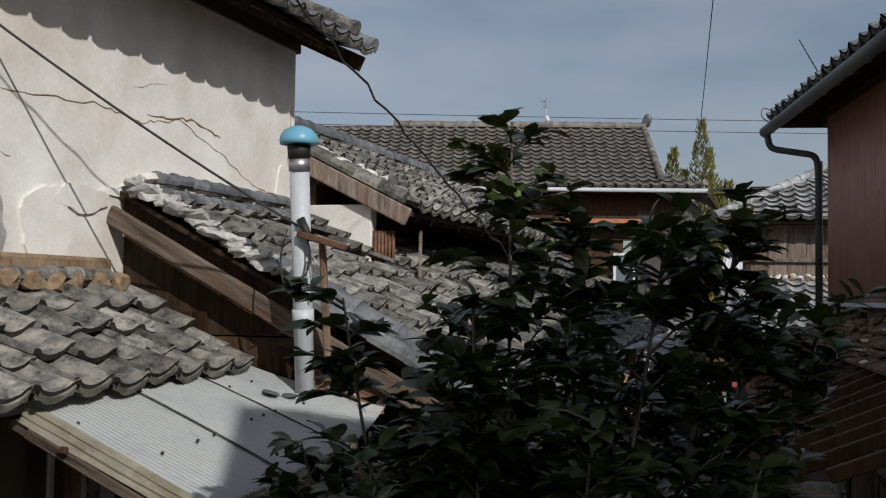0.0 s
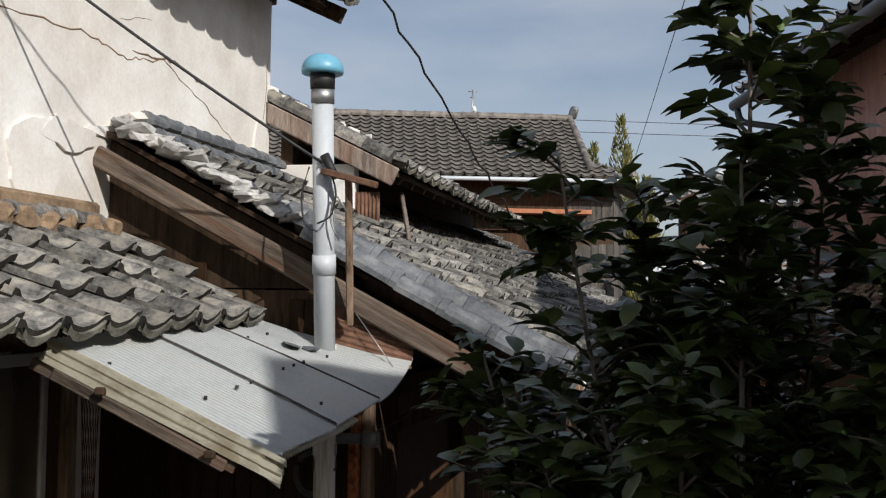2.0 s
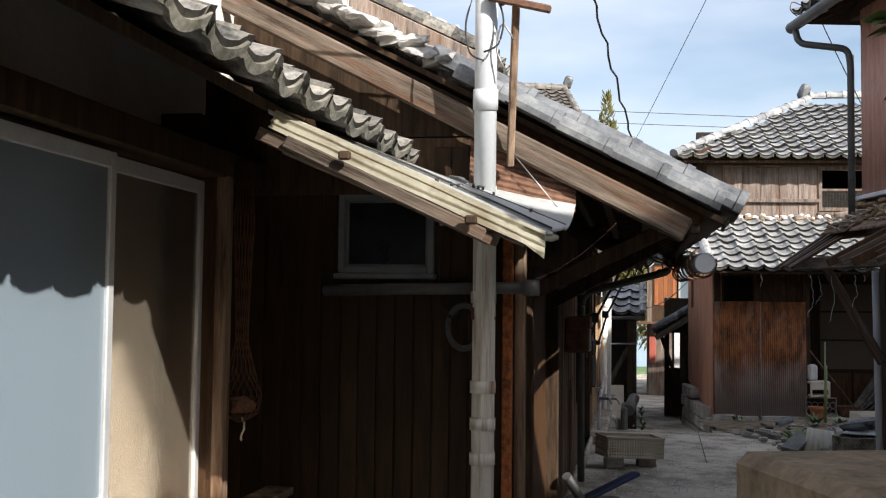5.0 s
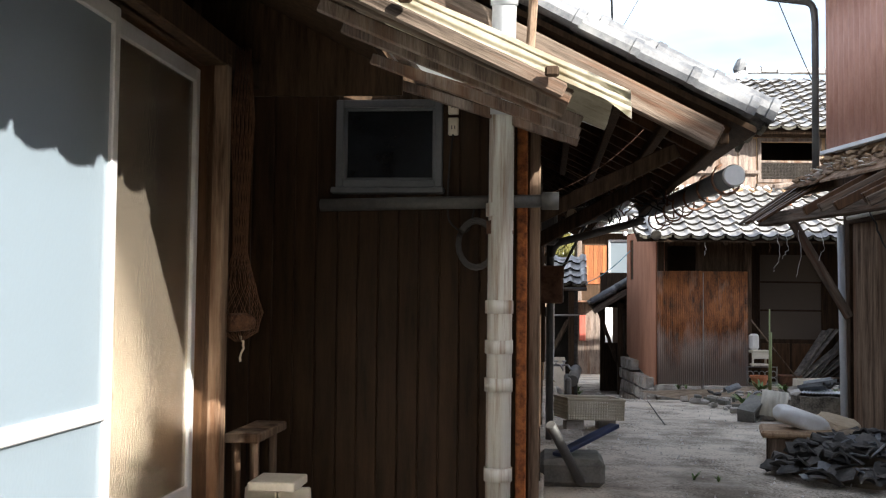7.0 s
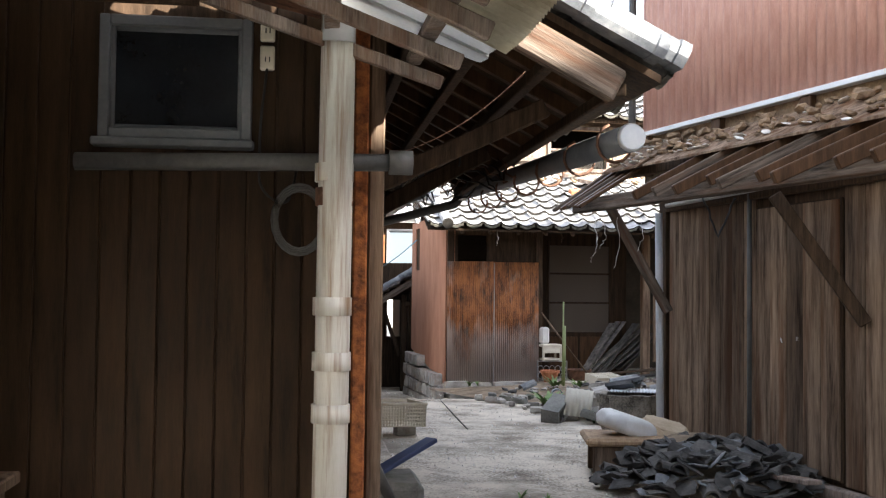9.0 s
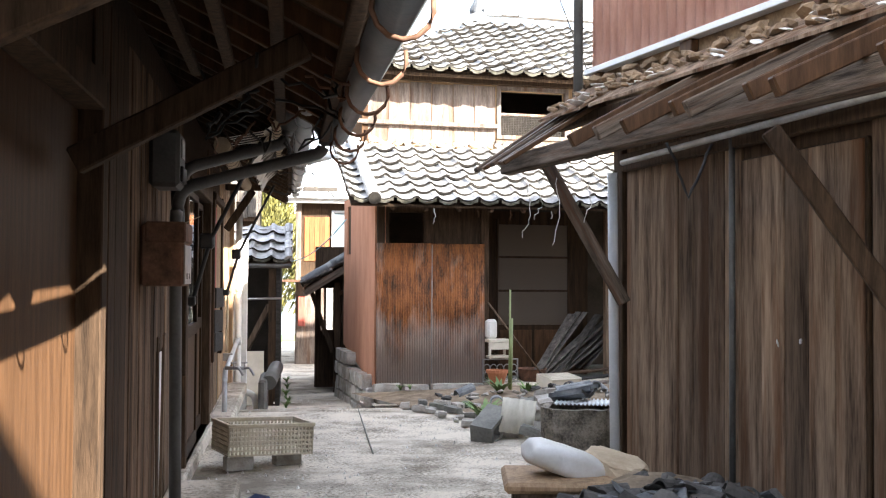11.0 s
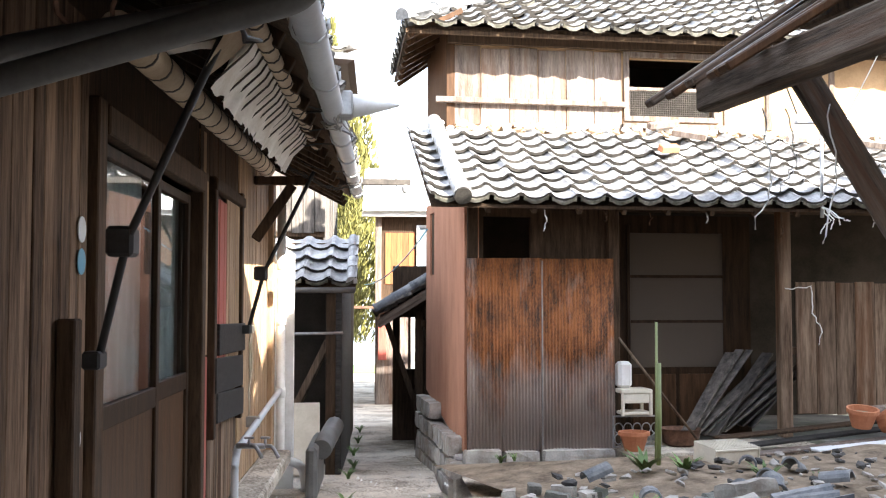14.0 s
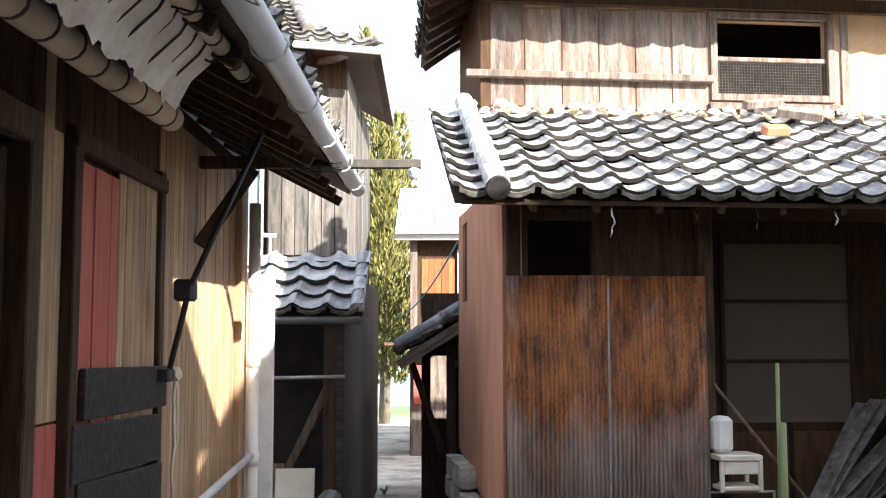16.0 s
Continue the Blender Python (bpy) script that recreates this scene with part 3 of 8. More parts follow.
def crack(parent, pts, r, rng, material=CLAY, n=9, amp=0.012):
    ps = ragged(pts, n, amp, rng)
    for p in ps:
        p.x = pts[0][0]
    rs = [0.6 * r * rng.uniform(0.5, 1.2) for _ in ps]
    rs[0] = rs[-1] = r * 0.2
    part("crack", add_tube(bmesh.new(), ps, rs, 5), material, parent)


def flake(parent, cx, cz, w, h, x, rng, material, name="plaster_patch", thick=0.006, n=26):
    """A ragged plate of plaster on a wall that faces +x."""
    bm = bmesh.new()
    o = rng.uniform(0, 90)
    ring = []
    for i in range(n):
        a = i * math.tau / n
        k = 1 + 0.35 * noise.noise((math.cos(a) * 1.6 + o, math.sin(a) * 1.6, 0)) + 0.12 * noise.noise((math.cos(a) * 5 + o, math.sin(a) * 5, 3))
        ring.append((cx + w / 2 * k * math.cos(a), cz + h / 2 * k * math.sin(a)))
    f0 = [bm.verts.new((x + thick, a, b)) for a, b in ring]
    f1 = [bm.verts.new((x - 0.01, a, b)) for a, b in ring]
    bm.faces.new(f0)
    for i in range(n):
        j = (i + 1) % n
        bm.faces.new((f0[i], f1[i], f1[j], f0[j]))
    part(name, bm, material, parent)


def rough_block(lo, hi, rng):
    """A hewn stone: a block with chipped, uneven faces."""
    bm = bmesh.new()
    add_box(bm, [a + 0.008 for a in lo], [a - 0.008 for a in hi])
    bmesh.ops.subdivide_edges(bm, edges=list(bm.edges), cuts=2, use_grid_fill=True)
    c = (Vector(lo) + Vector(hi)) / 2
    o = rng.uniform(0, 99)
    for v in bm.verts:
        q = v.co - c
        n = sum(abs(abs(q[i]) - (hi[i] - lo[i]) / 2 + 0.008) < 0.002 for i in range(3))
        v.co = c + q * (1 - 0.035 * max(0, n - 1)) + Vector((noise.noise(v.co * 9 + Vector((o, 0, 0))), noise.noise(v.co * 9 + Vector((0, o, 0))), noise.noise(v.co * 9 + Vector((0, 0, o))))) * 0.018
    return bm


def house_w():
    rng = random.Random(11)
    h = thing("white_house", LF, "old two-storey house with cracked white plaster walls", "house")
    x = -1.57
    wall = part("wall", wall_box((x - 0.2, -7.0, 0), (x, 2.51, 5.08), axis="y"), PLASTER, h)
    part("end_wall", wall_box((x - 5, 2.31, 0), (x - 0.2, 2.51, 5.05), axis="x"), PLASTER, h)
    roof = part("roof", box((x - 0.2, -7, 4.94), (x + 0.01, 2.6, 5.1), 0.01), WOOD_DARK, h)
    e = x + 0.6
    tn = math.tan(0.45)
    up = Vector((-math.cos(0.45), 0, math.sin(0.45)))
    slab(roof, [(e - 0.13, -7, 4.933), (e - 0.13, 2.62, 4.933), (x - 3, 2.62, 4.87 + 3.6 * tn), (x - 3, -7, 4.87 + 3.6 * tn)], 0.05, WOOD_DARK)
    tile_roof(roof, TILE_DARK, (e + 0.05, -3.5, 4.89), (0, 1, 0), up, 23, 4, RNG)
    ridge_line(roof, TILE_DARK, (e + 0.08, 2.6, 4.95), (e - 1.2, 2.6, 4.95 + 1.28 * tn), 0.085)
    ridge_line(roof, TILE, (e + 0.02, 2.36, 5.05), (e - 1.2, 2.36, 5.05 + 1.22 * tn), 0.085)
    part("bargeboard", beam_between((e - 0.02, 2.6, 4.82), (e - 1.5, 2.6, 4.82 + 1.48 * tn), 0.04, 0.13), WOOD_DARK, h)
    rafters(h, e - 0.16, x - 0.02, 4.82 + 0.14 * tn, 4.82 + 0.58 * tn, [-3.3 + 0.42 * i for i in range(15)])
    # cracks and patches of the plaster
    crack(wall, [(x, -1.0, 3.95), (x, -0.2, 4.02), (x, 0.3, 3.98), (x, 0.75, 4.06), (x, 1.25, 3.92), (x, 1.8, 3.72), (x, 2.2, 3.66)], 0.008, rng)
    crack(wall, [(x, 0.35, 4.03), (x, 0.9, 4.09), (x, 1.3, 4.02)], 0.012, rng)
    crack(wall, [(x, -1.0, 3.95), (x, -1.25, 4.2), (x, -1.1, 4.35)], 0.004, rng)
    crack(wall, [(x, -2.1, 3.75), (x, -1.6, 3.6), (x, -1.2, 3.66), (x, -0.9, 3.6)], 0.006, rng)
    crack(wall, [(x, 2.25, 3.6), (x, 2.4, 4.0), (x, 2.46, 4.5)], 0.006, rng)
    crack(wall, [(x, 0.2, 4.2), (x, 0.6, 4.28)], 0.004, rng)
    crack(wall, [(x, -2.0, 3.4), (x, -1.5, 3.1), (x, -1.3, 2.95)], 0.006, rng, MORTAR)
    flake(wall, -1.05, 3.18, 0.26, 0.42, x, rng, MORTAR)
    flake(wall, -1.6, 3.3, 0.5, 0.3, x, rng, PLASTER, thick=0.012)
    flake(wall, -0.6, 3.25, 0.4, 0.5, x, rng, PLASTER, thick=0.018)
    flake(wall, -0.3, 3.42, 0.5, 0.16, x, rng, PLASTER, thick=0.02)
    flake(wall, -1.1, 2.98, 1.6, 0.16, x, rng, MORTAR, thick=0.016)
    flake(wall, -2.5, 3.0, 1.6, 0.22, x, rng, MORTAR, thick=0.014)
    flake(wall, 2.3, 3.5, 0.3, 0.8, x, rng, PLASTER, thick=0.016)
    flake(wall, 0.8, 3.5, 1.8, 0.12, x, rng, PLASTER, thick=0.016)


def house_g():
    rng = random.Random(12)
    h = thing("glazed_house", LF, "low tiled annexe with sliding frosted glass doors", "house")
    x, e, sl = -1.28, -0.50, 0.53
    roof = part("roof", beam_between((x, -6, 2.36), (x, -0.2, 2.36), 0.1, 0.12), WOOD_DARK, h)
    slab(roof, [(e - 0.14, -7, 2.423), (e - 0.14, -0.2, 2.423), (-1.6, -0.2, 2.37 + 1.06 * sl), (-1.6, -7, 2.37 + 1.06 * sl)], 0.04, WOOD_DARK)
    up = Vector((-1, 0, sl)).normalized()
    tile_roof(roof, TILE, (e, -0.14 - 18 * TW, 2.40), (0, 1, 0), up, 18, 4, RNG, jitter=2.0)
    bits = []
    for i in range(26):
        y = -0.2 - i * 0.19
        bits.append(((-1.36 + rng.uniform(-0.03, 0.03), y, 2.92), (0.07, 0.08 * rng.uniform(0.7, 1.2), 0.07)))
    part("clay_bedding", lumps(bits, rng, 2, 0.6), CLAY, roof, "row of bare brown clay lumps")["kind"] = "stuff"
    part("flashing", beam_between((-1.52, -5, 3.02), (-1.52, -0.1, 3.02), 0.1, 0.1, 0.02), CLAY, roof, "cracked clay fillet against the wall")
    ridge_line(roof, TILE, (-1.4, -5.0, 2.95), (-1.4, -0.25, 2.95), 0.055, 0.26, rng, name="top_tile")
    part("wall", wall_box((x - 0.1, -7, 0), (x, -0.62, 2.4), [(-4.6, 0.35, -0.74, 2.3)], "y"), WOOD_BROWN, h)
    part("end_wall", wall_box((-1.57, -0.72, 0), (x - 0.1, -0.62, 2.6), axis="x"), WOOD_DARK, h)
    part("floor", box((-4, -7, 0.3), (x - 0.1, -0.7, 0.36)), WOOD_DARK, h)
    part("back_wall", box((-3.2, -7, 0.3), (-3.1, -0.7, 2.5)), WOOD_BROWN, h)
    part("ceiling_board", box((-3.2, -7, 2.3), (x - 0.1, -0.7, 2.34)), WOOD_DARK, h)
    # sliding doors
    for k, (y0, y1, off, low, glass) in enumerate(((-4.6, -2.95, -0.02, False, FROSTED), (-3.1, -1.66, 0.012, True, FROSTED), (-1.74, -0.76, -0.03, False, CLEAR_FROST))):
        d = thing("sliding_door", LF, "tall sliding glass door in a worn aluminium frame" if not low else "pale blue frosted sliding door in a flaking white frame", "door", "annexe doors")
        bm = bmesh.new()
        xx = x - 0.05 + off
        w = 0.045
        for lo, hi in (((xx, y0, 0.36), (xx + 0.03, y0 + w, 2.28)), ((xx, y1 - w, 0.36), (xx + 0.03, y1, 2.28)), ((xx, y0 + w, 0.36), (xx + 0.03, y1 - w, 0.42 if low else 0.62)), ((xx, y0 + w, 2.22), (xx + 0.03, y1 - w, 2.28))):
            add_box(bm, lo, hi, 0.004)
        if low:
            add_box(bm, (xx, y0 + w, 0.98), (xx + 0.03, y1 - w, 1.03), 0.004)
        part("door_frame", bm, ALU, d)
        part("pane", box((xx + 0.01, y0 + w - 0.01, 0.4), (xx + 0.016, y1 - w + 0.01, 2.24), 0), glass, d).visible_shadow = False
        if low:
            # gathered curtain behind the glass
            vs, fs = [], []
            for i in range(81):
                y = y0 + (y1 - y0) * i / 80
                vs += [(xx - 0.05 + 0.012 * math.sin(i * 0.9) + 0.006 * math.sin(i * 2.3), y, 0.4), (xx - 0.05 + 0.012 * math.sin(i * 0.9 + 0.3), y, 2.24)]
            fs = [(2 * i, 2 * i + 2, 2 * i + 3, 2 * i + 1) for i in range(80)]
            c = tagged(part("curtain", mesh_of("curtain", vs, fs, True), CURTAIN), "pale blue curtain drawn behind the glass door", "curtain")
            c.matrix_world = LF
    p = tagged(part("corner_post", box((x - 0.03, -0.74, 0), (x + 0.05, -0.66, 2.36)), WOOD_GREY), "weathered timber corner post of the annexe", "post")
    p.matrix_world = LF
    # boxes seen through the glass
    for y0, z1, m, nm in ((-1.35, 1.15, WOOD_GREY, "wooden_box"), (-1.25, 0.8, WOOD_TAN, "storage_box")):
        b = tagged(part(nm, box((x - 0.7, y0 - 0.3, 0.362), (x - 0.3, y0 + 0.35, z1), 0.01), m), "stacked brown box behind the frosted glass", "box")
        b.matrix_world = LF
    # hanging net
    vs, fs = [], []
    n = 18
    prof = ((2.3, 0.03), (2.0, 0.05), (1.7, 0.035), (1.45, 0.03), (1.3, 0.07), (1.2, 0.1), (1.12, 0.08), (1.08, 0.015))
    t = thing("hanging_net", LF @ Matrix.Translation((-1.2, -0.6, 0.1)), "orange-brown fishing net hung on the corner post", "net")
    bm = bmesh.new()
    for i in range(n):
        a = i * math.tau / n
        for turn in (0.5, -0.5):
            add_tube(bm, [(r * math.cos(a + turn * j), r * math.sin(a + turn * j), z) for j, (z, r) in enumerate(prof)], 0.0014, 4)
    part("netting", bm, NET, t)
    bm = bmesh.new()
    lump(bm, (0, 0, 1.16), (0.07, 0.07, 0.05), rng)
    part("knot", bm, NET, t)
    part("tie_cord", tube(ragged([(0.01, 0, 1.1), (0.03, -0.03, 1.05), (0.015, -0.02, 1.0)], 4, 0.006, rng), 0.005, 6), PAPER, t, "pale tie cord")
    # small bench and folded chair in the dark recess
    b = thing("wooden_bench", LF @ pose(-1.15, -0.25, 0), "small worn wooden bench in the recess", "bench")
    part("seat", box((-0.15, -0.2, 0.74), (0.0, 0.3, 0.78)), WOOD_GREY, b)
    for xx in (-0.12, -0.04):
        part("leg", beam_between((xx, -0.12, 0.74), (xx + 0.03, -0.16, 0), 0.03, 0.04), WOOD_GREY, b)
        part("leg", beam_between((xx, 0.2, 0.74), (xx, 0.22, 0), 0.03, 0.04), WOOD_GREY, b)
    c = thing("low_stool", LF @ pose(-1.06, -0.45, 0), "low cream stool beside the bench", "stool")
    part("seat", box((-0.1, -0.12, 0.56), (0.1, 0.12, 0.6)), CREAM, c)
    for xx in (-0.07, 0.07):
        part("leg", beam_between((xx, 0, 0.56), (xx * 1.4, 0, 0), 0.03, 0.14), CREAM, c)


def zt(x):
    """Height of the lean-to's deck at x in the lane's frame."""
    return 2.10 + (1.15 - x) * 0.52


def house_l():
    rng = random.Random(13)
    h = thing("lane_house", LF, "dilapidated low timber house with a tiled lean-to roof", "house")
    # Plate behind the small window, coloured as the room's shade.
    part("window_backing", box((-1.05, 0.35, 1.75), (-0.3, 0.4, 2.45)), ROOM_SHADE, h)
    g = part("gable_wall", wall_box((-1.57, 0.12, 0), (-0.06, 0.22, 2.6), [(-0.93, 1.9, -0.44, 2.3)], "x"), WOOD_DARK, h)
    boards(g, GABLE, -1.57, -0.93, 0.02, 2.75, 0.12, 0.105, "x", -1, 0.012, 0.006, rng)
    boards(g, GABLE, -0.44, -0.06, 0.02, 2.55, 0.12, 0.105, "x", -1, 0.012, 0.006, rng)
    boards(g, GABLE, -0.93, -0.44, 0.02, 1.84, 0.12, 0.105, "x", -1, 0.012, 0.006, rng)
    # The infill is clay; its dark wood colour stands in for shade.
    for nm, pts, y0, y1 in (("gable_infill", ((-1.56, 2.61), (-0.07, 2.61), (-0.07, zt(-0.07) - 0.05), (-1.56, zt(-1.56) - 0.05)), 0.13, 0.21),
                            # Board added at the annexe roof's end to keep sun off the gable.
                            ("closing_board", ((-1.56, 2.27), (-0.58, 2.27), (-0.58, 2.38), (-1.56, 2.88)), -0.24, -0.22)):
        bm = bmesh.new()
        f0 = [bm.verts.new((a_, y0, b_)) for a_, b_ in pts]
        f1 = [bm.verts.new((a_, y1, b_)) for a_, b_ in pts]
        bm.faces.new(f0)
        bm.faces.new(f1[::-1])
        for i in range(4):
            bm.faces.new((f0[i], f1[i], f1[(i + 1) % 4], f0[(i + 1) % 4]))
        part(nm, bm, WOOD_DARK, h)
    part("corner_strip", box((-0.075, 0.085, 0), (-0.025, 0.17, 2.5)), RUST_STRIP, h, "flaking rusted steel corner strip")
    part("corner_post", box((-0.02, 0.14, 0), (0.035, 0.24, 2.5)), WOOD_GREY, h)
    lw = part("lane_wall", wall_box((-0.12, 0.22, -0.02), (-0.02, 11.8, 2.6), [(0.7, 0.1, 2.6, 2.0), (5.95, 0.1, 8.05, 2.02)], "y"), WOOD_DARK, h)
    part("end_wall", box((-3.5, 11.8, -0.6), (-0.02, 11.9, 3.0)), PLASTER, h)
    part("inner_wall", box((-1.75, 0.3, 0), (-1.6, 11.8, 3.2)), WOOD_DARK, h)
    part("floor", box((-1.6, 0.3, 0.0), (-0.15, 11.8, 0.1)), WOOD_DARK, h)
    part("foundation", box((-0.1, 0.3, -0.1), (0.06, 11.8, 0.1), 0.015), CONCRETE, h)
    # cladding along the lane
    boards(lw, WOOD_DARK, 0.24, 0.7, 0.1, 2.45, -0.02, 0.16, "y", 1, 0.014, rng=rng)
    boards(lw, WOOD_DARK, 2.6, 3.4, 0.1, 2.45, -0.02, 0.16, "y", 1, 0.014, rng=rng)
    boards(lw, WOOD_LANE, 3.4, 4.5, 0.1, 2.4, -0.02, 0.11, "y", 1, 0.014, rng=rng)
    boards(lw, WOOD_LANE, 4.5, 5.0, 0.95, 2.4, -0.02, 0.11, "y", 1, 0.014, rng=rng, ragged=0.05)
    boards(lw, WOOD_LANE, 5.0, 5.85, 0.1, 2.4, -0.02, 0.095, "y", 1, 0.014, rng=rng)
    boards(lw, WOOD_TAN, 8.12, 8.42, 1.1, 2.4, -0.02, 0.1, "y", 1, 0.012, rng=rng)
    boards(lw, WOOD_RED, 8.12, 8.42, 0.1, 1.09, -0.02, 0.1, "y", 1, 0.012, rng=rng)
    boards(lw, WOOD_RED, 8.5, 9.02, 0.95, 2.05, 0.0, 0.105, "y", 1, 0.012, rng=rng)
    boards(lw, WOOD_TAN, 9.02, 9.6, 0.95, 2.08, 0.0, 0.105, "y", 1, 0.012, rng=rng)
    boards(lw, WOOD_GREY, 8.45, 9.65, 0.1, 0.94, -0.02, 0.14, "y", 1, 0.012, rng=rng)
    boards(lw, WOOD_DARK, 8.12, 9.65, 2.12, 2.5, -0.02, 0.16, "y", 1, 0.012, rng=rng)
    boards(lw, WOOD_TAN, 9.7, 11.62, 0.12, 2.5, -0.02, 0.1, "y", 1, 0.014, rng=rng)
    part("corner_post", box((-0.03, 11.62, -0.3), (0.04, 11.82, 2.5)), WOOD_TAN, h)
    # frame round the boarded-up window
    for lo, hi in (((-0.02, 8.42, 0.6), (0.035, 8.5, 2.16)), ((-0.02, 9.6, 0.6), (0.035, 9.68, 2.18)), ((-0.02, 8.42, 2.08), (0.045, 9.68, 2.15))):
        part("window_frame", box(lo, hi), WOOD_DARK, h)
    # three charred boards nailed across
    for y0, y1, z0, z1, tilt in ((8.55, 9.72, 1.08, 1.27, -3), (8.44, 9.62, 0.85, 1.06, -6), (8.5, 9.66, 0.66, 0.84, -9)):
        b = box((0.02, -(y1 - y0) / 2, -(z1 - z0) / 2), (0.045, (y1 - y0) / 2, (z1 - z0) / 2), 0.004)
        part("nailed_board", b, BLACK_BOARD, lw, "charred black board nailed across", pose(0.0, (y0 + y1) / 2, (z0 + z1) / 2, tilt * 0.3, 0, 0))
    # fallen boarding that shows the white plaster behind
    part("bare_plaster", box((-0.022, 4.5, 0.1), (-0.012, 5.0, 0.95), 0.0), PLASTER, lw)
    for y, a in ((4.6, 3), (4.78, -5), (4.92, 2)):
        part("lath", box((-0.02, -0.025, 0.0), (0.0, 0.025, 0.95), 0.003), WOOD_GREY, lw, m=pose(0.004, y, 0.1, a, 0, 0))
    # sliding doors of the lane wall
    for k, (y0, y1, off) in enumerate(((5.98, 7.02, -0.03), (6.94, 8.0, -0.075))):
        d = thing("lane_door", LF, "dark brown sliding door with reeded glass above a solid panel", "door", "lane doors")
        bm = bmesh.new()
        for lo, hi in (((off, y0, 0.1), (off + 0.035, y0 + 0.06, 2.0)), ((off, y1 - 0.06, 0.1), (off + 0.035, y1, 2.0)), ((off, y0 + 0.06, 0.1), (off + 0.035, y1 - 0.06, 0.2)), ((off, y0 + 0.06, 0.94), (off + 0.035, y1 - 0.06, 1.03)), ((off, y0 + 0.06, 1.95), (off + 0.035, y1 - 0.06, 2.0))):
            add_box(bm, lo, hi, 0.004)
        part("door_frame", bm, GABLE, d)
        part("lower_panel", box((off + 0.01, y0 + 0.05, 0.18), (off + 0.02, y1 - 0.05, 0.96), 0), WOOD_BROWN, d)
        part("pane", box((off + 0.012, y0 + 0.05, 1.02), (off + 0.017, y1 - 0.05, 1.96), 0), PANE, d).visible_shadow = False
        vs = []
        for i in range(61):
            y = y0 + (y1 - y0) * i / 60
            vs += [(off - 0.05 + 0.01 * math.sin(i * 0.8), y, 0.3), (off - 0.05 + 0.01 * math.sin(i * 0.8 + 0.4), y, 1.98)]
        c = tagged(part("curtain", mesh_of("curtain", vs, [(2 * i, 2 * i + 2, 2 * i + 3, 2 * i + 1) for i in range(60)], True), CURTAIN_LANE), "pale faded curtain behind the reeded glass", "curtain")
        c.matrix_world = LF
    for lo, hi in (((-0.1, 5.86, 0.02), (0.03, 5.97, 2.14)), ((-0.1, 8.02, 0.02), (0.03, 8.12, 2.14)), ((-0.1, 5.97, 2.02), (0.04, 8.02, 2.13)), ((-0.14, 5.97, 0.02), (0.03, 8.02, 0.1))):
        part("door_jamb", box(lo, hi), WOOD_DARK, h)
    for lo, hi in (((-0.1, 0.62, 0.02), (0.03, 0.72, 2.1)), ((-0.1, 2.58, 0.02), (0.03, 2.68, 2.1)), ((-0.1, 0.72, 1.98), (0.04, 2.58, 2.1))):
        part("door_jamb", box(lo, hi), WOOD_DARK, h)
    part("shutter", box((-0.09, 0.72, 0.1), (-0.06, 2.58, 1.98)), WOOD_BROWN, h)
    # roof
    Y2 = 0.12 + 16 * TW
    roof = part("roof", beam_between((-0.07, 0.1, 2.52), (-0.07, 12, 2.52), 0.1, 0.14), WOOD_DARK, h)
    slab(roof, [(1.02, 0.06, zt(1.02)), (0.94, Y2, zt(0.94)), (-1.55, Y2, zt(-1.55)), (-1.55, 0.06, zt(-1.55))], 0.03, WOOD_DARK)
    slab(roof, [(0.72, Y2, zt(0.72)), (0.72, 12, zt(0.72) + 0.1), (-1.55, 12, zt(-1.55) + 0.1), (-1.55, Y2, zt(-1.55))], 0.03, WOOD_DARK)
    up = Vector((-1, 0, 0.52)).normalized()
    tile_roof(roof, TILE, (1.06, 0.12, zt(1.06) + 0.03), (-0.02, 1, 0.0104), up, 16, 12, RNG, jitter=2.2, skip=lambda i, j: (i, j) in ((7, 8), (8, 8), (11, 6), (5, 10), (6, 10), (7, 10)))
    al = Vector((0, 7.6, 0.1)).normalized()
    tile_roof(roof, TILE, (0.78, Y2, zt(0.78) + 0.03), al, up, 29, 2, RNG, jitter=2.0)
    tile_roof(roof, TILE, (0.78 - 2 * TL * 0.887, Y2, zt(0.78 - 2 * TL * 0.887) + 0.03), al, up, 29, 9, RNG, False, 2.0)
    ridge_line(roof, TILE_DARK, (1.11, 0.12, zt(1.11) + 0.10), (-0.45, 0.12, zt(-0.45) + 0.10), 0.085, 0.29, rng)
    ridge_line(roof, TILE_DARK, (1.0, 0.0, zt(1.0) + 0.05), (-0.3, 0.0, zt(-0.3) + 0.05), 0.07, 0.3, rng, name="verge_tile")
    # mortar-capped upper verge
    bits = []
    for i in range(26):
        x = -0.42 - i * 0.043
        bits.append(((x, 0.1 + rng.uniform(-0.06, 0.07), zt(x) + 0.085 + rng.uniform(-0.015, 0.02)), (0.12 * rng.uniform(0.5, 1.4), 0.1 * rng.uniform(0.5, 1.2), 0.032)))
    part("verge_mortar", lumps(bits, rng, 2, 0.7), MORTAR, roof, "crumbling grey mortar capping")["kind"] = "stuff"
    bits = [((-1.5 + rng.uniform(-0.04, 0.06), 0.2 + i * 0.12, zt(-1.5) + 0.12), (0.07, 0.08, 0.05)) for i in range(19)]
    for c_, s_ in bits:
        part("mortar_lump", lumps([(c_, s_)], rng, 1), PLASTER, roof)
    ridge_line(roof, TILE_DARK, (-1.42, 0.25, zt(-1.42) + 0.16), (-1.42, 2.4, zt(-1.42) + 0.16), 0.06, 0.2, rng, name="top_tile")
